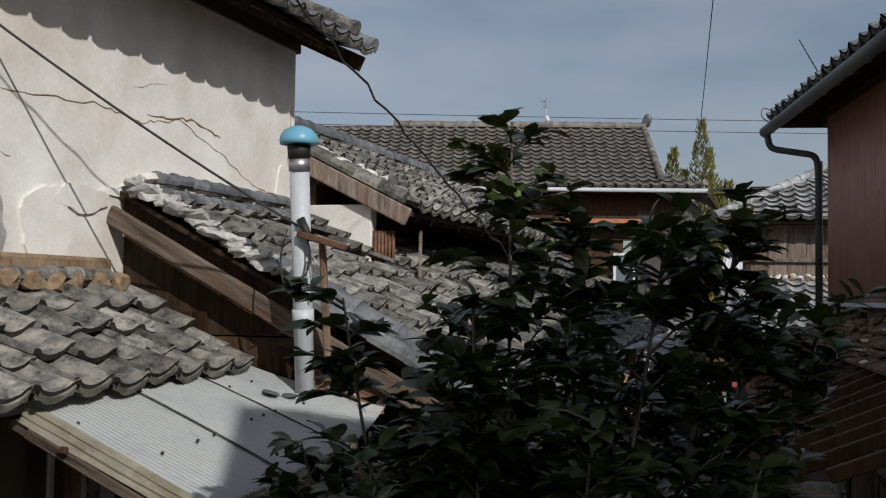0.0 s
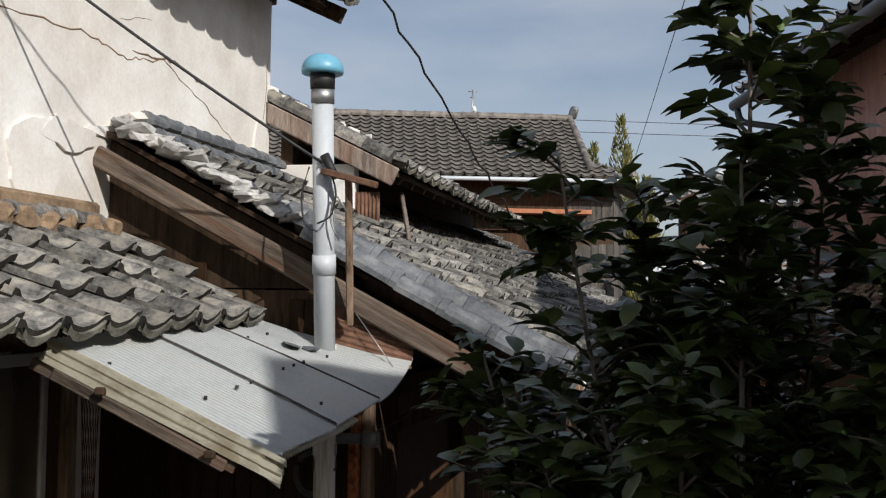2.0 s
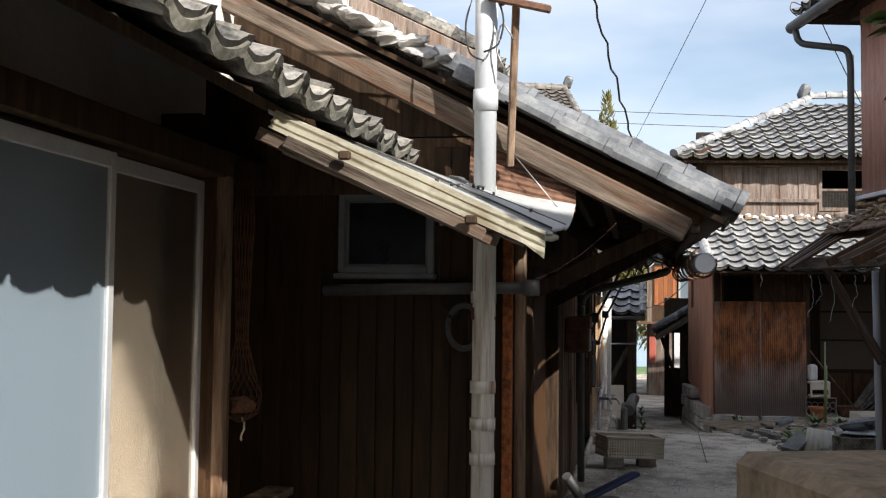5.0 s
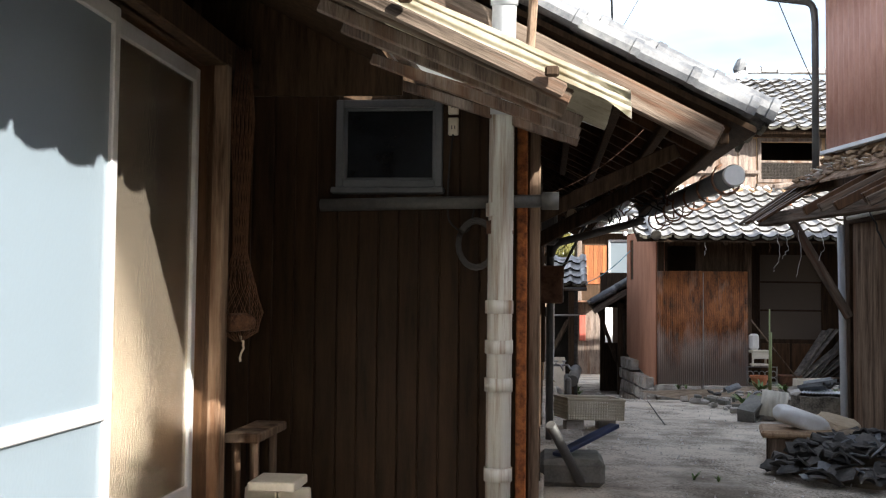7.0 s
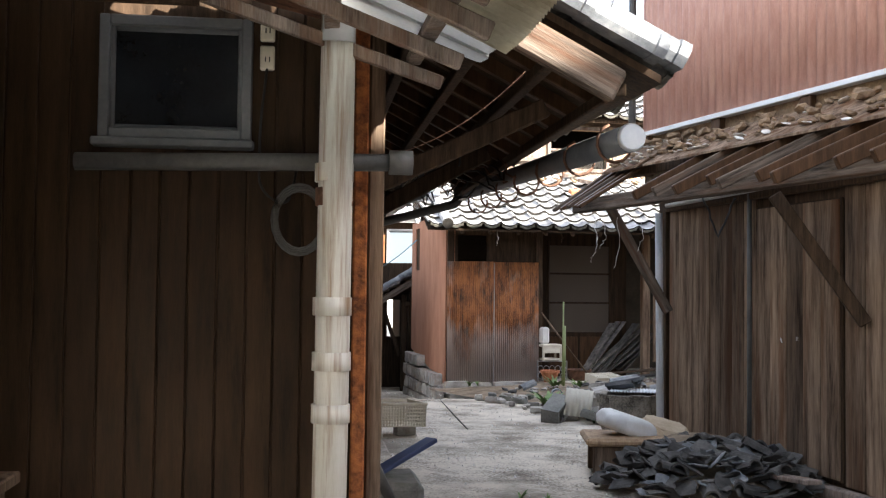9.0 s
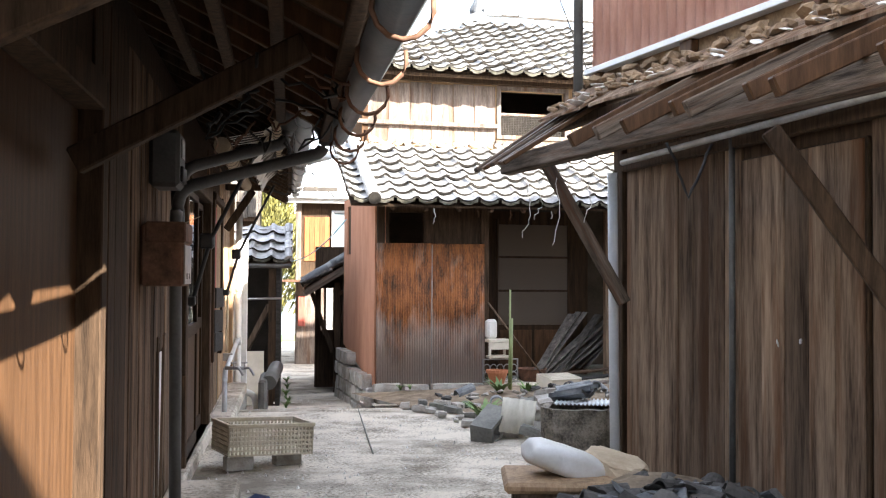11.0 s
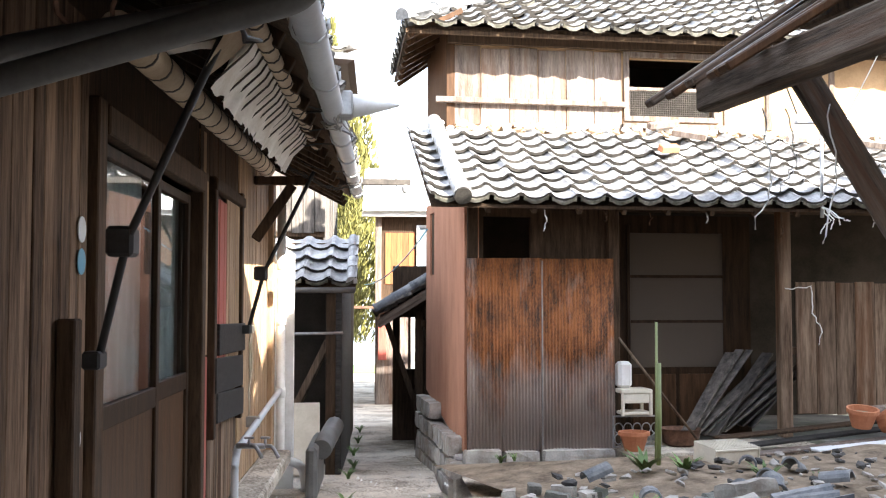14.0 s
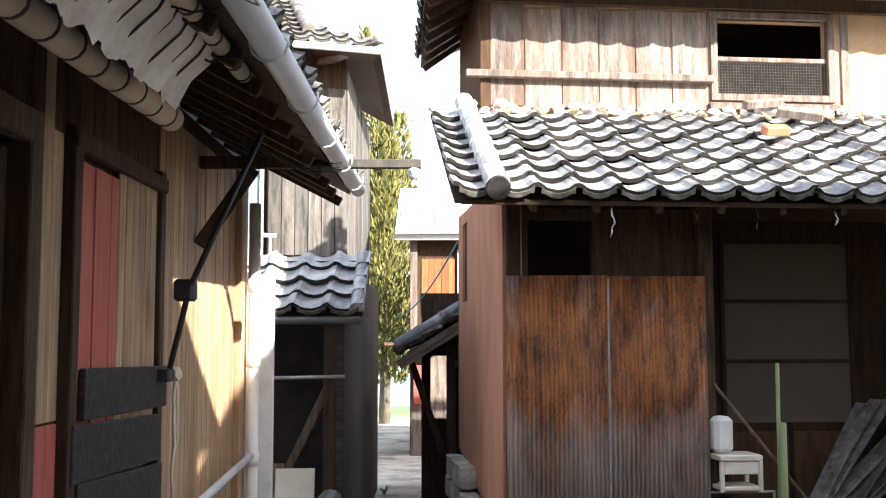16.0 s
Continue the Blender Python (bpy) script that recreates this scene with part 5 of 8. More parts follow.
    part("brace", beam_between((3.36, 10.52, 2.23), (3.82, 10.2, 1.22), 0.055, 0.09, 0.008), WOOD_BEAM, p)
    # This brace stands in shadow; the shade is put in as darker wood.
    part("brace", beam_between((3.05, 8.1, 2.05), (3.5, 7.75, 1.2), 0.05, 0.09, 0.008), WOOD_DARK, p)
    part("post", tube([(3.93, 10.45, 0.0), (3.88, 10.42, 2.1)], 0.034, 12), PVC, p, "grey steel pipe post")
    for k, (x, y, L_) in enumerate(((3.28, 10.55, 0.4), (3.34, 10.5, 0.28), (3.42, 10.4, 0.45), (3.6, 10.3, 0.3))):
        part("string", tube(ragged([(x, y, 2.05), (x + 0.03, y, 2.05 - L_ * 0.6), (x - 0.02, y + 0.02, 2.05 - L_)], 5, 0.012, rng), 0.0028, 5), WHITE, p)
    part("rope_loop", tube(ragged([(3.2, 9.0, 2.1), (3.3, 8.95, 1.8), (3.42, 8.9, 2.1)], 6, 0.01, rng), 0.008, 6), BLACK, p)


def house_b():
    rng = random.Random(17)
    h = thing("far_tiled_house", pose(0, 24.6, 0, 0, 0, -2), "large brown-tiled house behind the lean-to roofs", "house")
    part("wall", wall_box((-3, 0, 0), (5.6, 0.2, 5.5), [(1.6, 2.3, 4.4, 4.2)], "x"), WOOD_DARK, h)
    sw = part("side_wall", box((-0.15, 0.05, 0), (0.0, 5, 5.3)), WOOD_DARK, h, m=pose(5.6, 0.0, 0, 0, 0, -16.6))
    boards(sw, WOOD_DRIFT, 0.06, 4.9, 2.0, 5.2, 0.0, 0.24, "y", 1, 0.02, 0.01, rng)
    part("shutters", box((1.6, 0.1, 2.3), (4.2, 0.16, 4.2)), WOOD_BROWN, h)
    sb = part("shutter_box", box((4.5, -0.14, 2.45), (5.6, 0.0, 4.0)), WOOD_DARK, h)
    boards(sb, WOOD_DRIFT, 4.5, 5.6, 2.5, 3.9, -0.14, 0.19, "x", -1, 0.03, 0.01, rng, 0.04)
    boards(sb, WOOD_DRIFT, 4.5, 5.6, 4.05, 4.9, 0.0, 0.25, "x", -1, 0.02, 0.01, rng)
    wf = part("window_frame", frame_box(3.95, 2.5, 4.46, 3.9, 0.06, -0.08, 0.02), WHITE, h)
    part("pane", box((4.0, -0.03, 2.55), (4.42, -0.024, 3.85), 0), FROSTED, wf)
    part("window_rail", box((3.9, -0.3, 2.75), (4.6, -0.26, 2.8)), WHITE, wf)
    for i in range(5):
        part("baluster", box((3.95 + i * 0.14, -0.3, 2.5), (3.98 + i * 0.14, -0.27, 2.75)), WHITE, wf)
    part("lintel_board", box((0.6, -0.5, 4.56), (5.0, -0.05, 4.66)), TERRACOTTA, h, "faded orange canopy board")
    roof = part("roof", box((-3, 2.2, 6.8), (5.1, 2.4, 7.1)), WOOD_DARK, h)
    sl = 0.62
    slab(roof, [(-3.5, -0.6, 5.35), (5.0, -0.6, 5.35), (5.0, 2.4, 5.35 + 3 * sl), (-3.5, 2.4, 5.35 + 3 * sl)], 0.08, WOOD_DARK)
    slab(roof, [(5.0, -0.6, 5.35), (5.95, -0.6, 5.35), (7.3, 4.0, 5.3), (6.3, 4.0, 5.75)], 0.06, WOOD_DARK)
    up = Vector((0, 1, sl)).normalized()
    tile_roof(roof, TILE_BROWN, (-3.5, -0.62, 5.38), (1, 0, 0), up, 32, 14, RNG, False, 0.5)
    tile_roof(roof, TILE_BROWN, (5.0, -0.62, 5.38), (1, 0, 0), up, 3, 3, RNG, False, 0.5, skip=lambda i, j: i + j > 2)
    ridge_line(roof, TILE_BROWN, (-1.4, 2.4, 7.24), (5.05, 2.4, 7.24), 0.13, 0.4, rng)
    ridge_line(roof, TILE_BROWN, (5.95, -0.65, 5.48), (4.9, 0.4, 5.15), 0.1, 0.28, rng)
    ridge_line(roof, TILE_BROWN, (5.0, -0.4, 5.6), (5.0, 2.3, 7.2), 0.09, 0.28, rng)
    part("ridge_end", lumps([((5.1, 2.4, 7.4), (0.14, 0.1, 0.22))], rng, 2, 0.15), TILE_DARK, roof)
    part("gutter", tube([(-3.5, -0.7, 5.3), (5.98, -0.7, 5.3)], 0.05, 8), PVC, h)
    a = thing("roof_antenna", pose(2.6, 27.0, 7.2), "small pale aerial mast behind the ridge", "antenna")
    part("mast", tube([(0, 0, -0.2), (0, 0, 0.75)], 0.02, 6), METAL, a)
    for z, w in ((0.7, 0.12), (0.55, 0.06)):
        part("element", tube([(-w, 0, z), (w, 0, z)], 0.012, 5), METAL, a)
    part("insulator", lumps([((0.04, 0, 0.25), (0.07, 0.07, 0.14))], rng, 1), WHITE, a)


def lane_far():
    rng = random.Random(18)
    c = thing("lane_store", LF, "low dark store with a small tiled pent roof", "house")
    part("lane_wall", box((0.48, 13.82, -0.7), (0.58, 18, 2.0)), WOOD_DARK, c)
    pr = part("pent_roof", box((-0.7, 13.6, 1.95), (0.7, 13.7, 2.05)), WOOD_DARK, c)
    up = Vector((0, 1, 0.62)).normalized()
    slab(pr, [(-0.9, 12.92, 1.55), (0.74, 12.92, 1.55), (0.74, 13.7, 2.03), (-0.9, 13.7, 2.03)], 0.03, WOOD_DARK)
    tile_roof(pr, TILE_A, (-0.85, 12.9, 1.58), (1, 0, 0), up, 6, 4, RNG, True, 1.0)
    ridge_line(pr, TILE_A, (0.7, 12.88, 1.62), (0.7, 13.68, 2.1), 0.06, 0.25, rng)
    part("gutter", tube([(-0.9, 12.85, 1.53), (0.74, 12.85, 1.53)], 0.03, 8), PVC_DARK, c)
    part("post", box((0.44, 12.95, -0.6), (0.54, 13.05, 1.55)), WOOD_DARK, c)
    part("side_wall", box((0.54, 12.95, -0.6), (0.6, 16.0, 1.6)), BLACK_BOARD, c)
    # Back of the store, with the opening's shade put into its colour.
    part("store_back", box((-1.5, 13.9, -0.6), (0.5, 14.0, 1.9)), ROOM_SHADE, c)
    part("store_brace", beam_between((0.1, 13.5, 0.3), (0.45, 13.3, 1.0), 0.05, 0.08), WOOD_GREY, c)
    part("clothes_rail", tube([(-0.4, 12.8, 1.08), (0.62, 12.8, 1.1)], 0.014, 8), METAL, c)

    d = thing("orange_boarded_house", LF, "far house with orange cedar boards and a pale metal roof", "house")
    part("wall", box((0.9, 22.6, -0.8), (4.0, 27, 3.2), 0.02), WOOD_DARK, d)
    part("corner_board", box((0.86, 22.52, -0.8), (0.98, 22.64, 3.2)), WOOD_PALE, d)
    boards(d, WOOD_ORANGE, 1.05, 1.62, 1.75, 2.75, 22.6, 0.12, "x", -1, 0.02, 0.005, rng)
    part("window_frame", frame_box(1.66, 1.85, 2.6, 2.9, 0.05, 22.54, 22.62), ALU, d)
    part("window_pane", box((1.7, 22.58, 1.9), (2.56, 22.59, 2.86), 0), FROSTED, d)
    part("lower_wall", box((0.88, 22.5, -0.8), (1.5, 22.58, 1.3)), WOOD_PALE, d)
    part("white_door", box((1.55, 22.45, -0.7), (2.1, 22.55, 1.2)), WHITE, d)
    part("red_box", box((0.92, 22.36, 0.3), (1.08, 22.5, 0.95)), WOOD_RED, d, "red post box on the wall")
    mr = part("metal_roof", box((0.6, 22.3, 3.05), (4.0, 22.4, 3.15)), WHITE_SHEET, d)
    slab(mr, [(0.62, 22.2, 3.2), (4.2, 22.2, 3.2), (4.2, 24.6, 4.25), (0.62, 24.6, 4.25)], 0.05, WHITE_SHEET)
    for i in range(12):
        part("seam", beam_between((0.7 + i * 0.3, 22.2, 3.22), (0.7 + i * 0.3, 24.6, 4.27), 0.03, 0.035), WHITE_SHEET, mr)
    part("canopy", box((0.45, 22.0, 1.28), (1.5, 22.5, 1.33)), METAL_RUST, d)

    e = thing("low_dark_house", LF, "low dark outhouse with a small grey tiled roof", "house")
    part("wall", box((1.55, 15.3, -0.7), (1.65, 19, 1.35), 0.01), WOOD_DARK, e)
    part("lane_front", wall_box((1.15, 16.5, -0.7), (3.0, 16.6, 1.9), [(1.25, 0.5, 1.5, 1.2)], "x"), WOOD_DARK, e)
    rf = part("roof", box((1.5, 15.3, 1.1), (1.6, 16.3, 1.18)), WOOD_DARK, e)
    slab(rf, [(0.98, 15.1, 1.22), (2.5, 15.1, 2.16), (2.5, 16.9, 2.16), (0.98, 16.9, 1.22)], 0.05, WOOD_BROWN)
    tile_roof(rf, TILE, (0.94, 15.12 + 7 * TW, 1.24), (0, -1, 0), Vector((1, 0, 0.62)).normalized(), 7, 7, RNG)
    ridge_line(rf, TILE_DARK, (0.92, 15.16, 1.31), (2.5, 15.16, 2.29), 0.075, 0.27, rng)
    part("bargeboard", beam_between((0.95, 15.07, 1.13), (2.5, 15.07, 2.09), 0.03, 0.1), WOOD_BEAM, rf)
    part("post", beam_between((1.05, 15.4, 1.2), (1.4, 15.4, 0.2), 0.05, 0.07), WOOD_DARK, e)
    part("post", box((1.42, 15.35, -0.7), (1.52, 15.45, 1.3)), WOOD_DARK, e)
    # pale wall panel beyond the end of the lane house, and rubble along the lane
    w = tagged(part("painted_board", box((-0.02, 11.96, -0.5), (0.2, 12.02, 1.85), 0.006), WHITE), "tall white painted board at the wall's end", "panel")
    w.matrix_world = LF
    for x, y, ww, hh, tilt, m_ in ((0.02, 12.75, 0.28, 0.75, -14, WOOD_GREY), (0.25, 12.7, 0.3, 0.72, -16, CREAM)):
        k = tagged(part("leaning_panel", box((-ww / 2, -0.015, 0), (ww / 2, 0.015, hh), 0.004), m_), "old door panel leaning under the pent roof", "panel")
        k.matrix_world = LF @ pose(x, y, -0.3, tilt, 0, 4)
    k = tagged(part("grey_roll", tube([(0.48, 11.6, 0.1), (0.56, 12.4, 0.22)], 0.09, 12), PVC_DARK), "dark grey rolled sheet beside the lane", "roll")
    k.matrix_world = LF
    k = tagged(part("plastic_sheet", box((0.36, 11.3, -0.3), (0.46, 12.4, 0.16), 0.03), PVC_DARK), "dark plastic panel along the lane edge", "panel")
    k.matrix_world = LF


def rear_shade_block():
    """Unseen blocks added behind the walk's start and east, to shade the terrace and yard."""
    h = thing("rear_shade_block", pose(0, 0, 0), "unseen dark block added behind the terrace to cast shade", "house")
    for x0, x1, zr in ((2.1, 3.3, 5.95), (3.3, 9.5, 7.3)):
        part("wall", box((x0, -2.6, 1.3), (x1, -1.5, zr - 0.4), 0.02), WOOD_DARK, h)
        for y0, y1 in ((-1.3, -2.05), (-2.8, -2.05)):
            slab(h, [(x0, y0, zr - 0.35), (x1, y0, zr - 0.35), (x1, y1, zr), (x0, y1, zr)], 0.1, TILE_DARK, "roof")
    # Unseen wall added to keep sky light out of the gable recess.
    part("side_wall", box((-6.5, -3.2, 0.0), (0.4, -2.7, 4.6), 0.02), WOOD_DARK, h)
    # Unseen block, added so its shadow covers the rusty sheets below the eave.
    e = thing("east_shade_block", pose(7.7, 10.5, 0), "unseen dark block added east of the yard to cast shade", "house")
    part("wall", box((0, -6, -0.5), (7, 0, 5.6), 0.02), WOOD_DARK, e)
    slab(e, [(-0.2, 0.1, 6.1), (7.2, 0.1, 5.78), (7.2, -6.1, 5.85), (-0.2, -6.1, 6.15)], 0.15, TILE_DARK, "roof")


house_w()
house_g()
house_l()
house_n()
house_a()
house_r()
house_b()
lane_far()
rear_shade_block()


# ---- fixtures on the lane house and the annexe ----
def awning():
    rng = random.Random(21)
    a = thing("lean_to_awning", LF, "low awning of white painted corrugated sheets on rough laths", "awning")
    SW, SE, NW, NE = Vector((-0.64, -1.8, 2.36)), Vector((0.26, -1.74, 1.96)), Vector((-0.62, 0.0, 2.42)), Vector((0.30, 0.02, 2.13))

    def at(u, v):
        return SW.lerp(SE, u).lerp(NW.lerp(NE, u), v)

    def sheet(v0, v1, u0, u1, lift, material, name, label=""):
        n = max(4, int(1.8 * (v1 - v0) / 0.0318 * 4))
        vs, fs = [], []
        for dz in (0.0, -0.003):
            for j in range(5):
                u = u0 + (u1 - u0) * j / 4
                for i in range(n + 1):
                    v = v0 + (v1 - v0) * i / n
                    p = at(u, v)
                    curl = (0.09 * (max(0.0, v - 0.72) / 0.28) ** 2 - 0.035 * math.sin(math.pi * max(0.0, min(1.0, v)))) * (u ** 2)
                    vs.append((p.x, p.y, p.z + lift + dz + 0.007 * math.sin(v * 1.8 / 0.0318 * math.tau) + curl + 0.006 * noise.noise((p.x * 3, p.y * 3, 1))))
        w = n + 1
        k = 5 * w
        for j in range(4):
            for i in range(n):
                q = j * w + i
                fs += [(q, q + 1, q + w + 1, q + w), (k + q, k + q + w, k + q + w + 1, k + q + 1)]
        for i in range(n):
            q = 4 * w + i
            fs.append((q, q + 1, k + q + 1, k + q))
        return part(name, mesh_of(name, vs, fs, True), material, a, label)

    for v0, v1, l in ((-0.03, 0.36, 0.03), (0.34, 0.69, 0.042), (0.67, 1.0, 0.03)):
        s = sheet(v0, v1, 0.0, 1.0, l, AWNING_SHEET, "corrugated_sheet")
        for j in range(5):
            for u in (0.25, 0.6, 0.9):
                p = at(u, v0 + (v1 - v0) * (j + 0.5) / 5)
                if rng.random() < 0.22:
                    part("nail", tube([p + Vector((0, 0, l + 0.002)), p + Vector((0, 0, l + 0.016))], 0.007, 6), BLACK, s)
    # Dark tubes drawn in place of the shadow where sheets overlap.
    for v in (0.34, 0.67):
        ps = [at(u, v) + Vector((0, 0, 0.047 - 0.035 * math.sin(math.pi * v) * u * u + 0.004 * noise.noise((u * 9, v, 3)))) for u in [k / 12 for k in range(13)]]
        part("lap_edge", tube(ps, [0.004 + 0.003 * abs(noise.noise((k * 0.7, v * 9, 1))) for k in range(13)], 5), METAL_DARK, a, "dark line painted as the overlap shadow between two sheets")
    # brown corrugated apron that closes the gap up to the bargeboard
    nu, nv = 14, 40
    vs, fs = [], []
    for dy in (0.0, 0.004):
        for i in range(nu + 1):
            u = 0.42 + 0.58 * i / nu
            p = at(u, 0.975)
            top = 2.10 + (0.84 - p.x) * 0.52 - 0.02
            low = p.z + 0.02 + 0.05 * u * u
            for j in range(nv + 1):
                f = j / nv
                vs.append((p.x, -0.03 + 0.085 * f + dy + 0.006 * math.sin(f * (top - low) / 0.0318 * math.tau), low + (top - low) * f))
    w_ = nv + 1
    k_ = (nu + 1) * w_
    for i in range(nu):
        for j in range(nv):
            q = i * w_ + j
            fs += [(q, q + w_, q + w_ + 1, q + 1), (k_ + q, k_ + q + 1, k_ + q + w_ + 1, k_ + q + w_)]
    part("apron_sheet", mesh_of("apron_sheet", vs, fs, True), METAL_RUST, a, "brown rusted corrugated apron under the bargeboard")
    sheet(-0.02, 0.5, 0.05, 1.0, 0.006, CREAM_SHEET, "under_sheet", "brittle cream plastic under-sheet")
    sheet(0.9, 1.03, 0.02, 0.93, 0.012, METAL_RUST, "old_sheet", "brown weathered corrugated sheet")
    # cream fascia sheet hung along the south edge, ribs running with the slope
    n, rows_ = 10, 28
    vs, fs = [], []
    for j in range(rows_ + 1):
        f = j / rows_
        for i in range(n + 1):
            p = at(0.03 + 1.02 * i / n, -0.03)
            vs.append((p.x, p.y - 0.06 * f + 0.008 * math.cos(f * 2.5 * math.tau), p.z + 0.045 - 0.075 * f + 0.01 * noise.noise((p.x * 4, f * 3, 2)) - (0.03 if i == n and j % 5 == 0 else 0)))
    k = len(vs)
    vs += [(x, y + 0.003, z) for x, y, z in vs[:k]]
    for j in range(rows_):
        for i in range(n):
            q = j * (n + 1) + i
            fs += [(q, q + 1, q + n + 2, q + n + 1), (k + q, k + q + n + 1, k + q + n + 2, k + q + 1)]
    part("fascia_sheet", mesh_of("fascia_sheet", vs, fs, True), CREAM_SHEET, a, "cream ribbed plastic fascia, torn at the end")
    for v, m_, d, u1 in ((-0.05, WOOD_BEAM, 0.06, 0.86), (0.1, WOOD_PALE, 0.08, 0.84), (0.3, WOOD_PALE, 0.07, 0.9), (0.62, WOOD_PALE, 0.07, 0.9), (0.93, WOOD_PALE, 0.07, 0.9)):
        part("lath", beam_between(at(-0.02, v) - Vector((0, 0, d)), at(u1, v) - Vector((0, 0, d)), 0.028, 0.045, 0.004), m_, a)
    for u in (0.12, 0.5, 0.8):
        part("purlin", beam_between(at(u, -0.03) - Vector((0, 0, 0.018)), at(u, 0.97) - Vector((0, 0, 0.018)), 0.05, 0.03, 0.004), WOOD_PALE, a)
    part("edge_plank", beam_between(at(0.1, -0.075) - Vector((0, 0, 0.045)), at(0.84, -0.075) - Vector((0, 0, 0.055)), 0.02, 0.045, 0.006), WOOD_BEAM, a, "grey split plank along the edge")
    part("block", box((-0.02, -0.012, -0.015), (0.02, 0.012, 0.015)), WOOD_DARK, a, m=Matrix.Translation(at(0.34, -0.1) + Vector((0, 0, 0.0))))
    part("block", box((-0.02, -0.012, -0.015), (0.02, 0.012, 0.015)), WOOD_DARK, a, m=Matrix.Translation(at(0.8, -0.1) + Vector((0, 0, -0.02))))
    part("broken_slate", lumps([(at(0.42, 0.8) + Vector((0, 0, 0.045)), (0.1, 0.06, 0.01)), (at(0.5, 0.84) + Vector((0, 0, 0.045)), (0.06, 0.05, 0.01))], rng, 1), TILE_DARK, a)
    part("stay_wire", tube([at(0.62, 0.98) + Vector((0, 0, 0.3)), at(0.95, 0.93) + Vector((0, 0, 0.04))], 0.003, 5), METAL, a)


def vent_stack():
    v = thing("vent_stack", LF, "tall grey plastic vent stack with a sky-blue dome cap", "vent pipe")
    b, t = Vector((-0.14, -0.12, 2.2)), Vector((-0.11, -0.32, 3.62))
    part("lower_pipe", tube([(-0.15, -0.06, 0.0), (-0.14, -0.1, 2.32)], 0.057, 16), PVC_OLD, v, "rust-streaked cream lower pipe")
    part("upper_pipe", tube([b, t], 0.055, 16), PVC, v)
    for z in (0.55, 0.95, 1.12, 1.3, 1.74):
        part("collar", tube([(-0.147, -0.08, z), (-0.147, -0.08, z + 0.06)], 0.064, 16), PVC_OLD, v)
    part("pipe_band", tube([(-0.146, -0.08, 1.66), (-0.146, -0.08, 1.72)], 0.062, 16), METAL_RUST, v, "rusty steel strap")
    m = b.lerp(t, 0.34)
    part("collar", tube([m, b.lerp(t, 0.41)], 0.062, 16), PVC, v)
    part("neck_band", tube([b.lerp(t, 0.95), b.lerp(t, 1.0)], 0.06, 16), METAL, v)
    part("neck", tube([t, b.lerp(t, 1.06)], [0.062, 0.066], 16), BLACK, v)
    bm = bmesh.new()
    c = b.lerp(t, 1.06)
    rings = []
    prof = [(0.085, -0.012), (0.105, -0.01), (0.108, 0.01)] + [(0.108 * math.cos(k * math.pi / 14), 0.01 + 0.085 * math.sin(k * math.pi / 14)) for k in range(1, 7)] + [(0.004, 0.096)]
    for r, z in prof:
        rings.append([bm.verts.new(c + Vector((r * math.cos(i * math.tau / 20), r * math.sin(i * math.tau / 20), z))) for i in range(20)])
    for q, w in zip(rings, rings[1:]):
        for i in range(20):
            bm.faces.new((q[i], q[(i + 1) % 20], w[(i + 1) % 20], w[i])).smooth = True
    bm.faces.new(rings[0][::-1])
    bm.faces.new(rings[-1])
    part("dome_cap", bm, BLUE_CAP, v, "faded sky-blue dome cap")
    # cable clamp, coil and loose wires on the stack
    k = b.lerp(t, 0.72)
    part("clamp", tube([k + Vector((0.03, -0.07, 0.06)), k + Vector((0.09, -0.06, -0.06))], [0.025, 0.02], 8), BLACK, v)
    for s, d in ((-1, 0.3), (1, 0.26)):
        pts = [k + Vector((s * 0.05, -0.07, 0.0)), k + Vector((s * 0.1, -0.06, -d * 0.5)), k + Vector((s * 0.07, -0.07, -d)), k + Vector((0, -0.08, -d - 0.03))]
        part("cable_loop", tube(bend(pts, 5, 0.12), 0.005, 6), BLACK, v)
    p = thing("bracket_pole", LF, "short weathered pole with a rusty cross arm", "pole")
    part("pole", beam_between((-0.02, -0.08, 2.42), (0.03, -0.3, 3.18), 0.035, 0.05), WOOD_GREY, p)
    part("cross_arm", beam_between((-0.1, -0.34, 3.2), (0.2, -0.36, 3.12), 0.035, 0.035), METAL_RUST, p)
    part("loop", tube(bend([(0.02, -0.3, 3.0), (-0.04, -0.3, 3.1), (-0.07, -0.3, 2.95), (-0.02, -0.28, 2.85)], 5, 0.06), 0.005, 6), METAL, p)


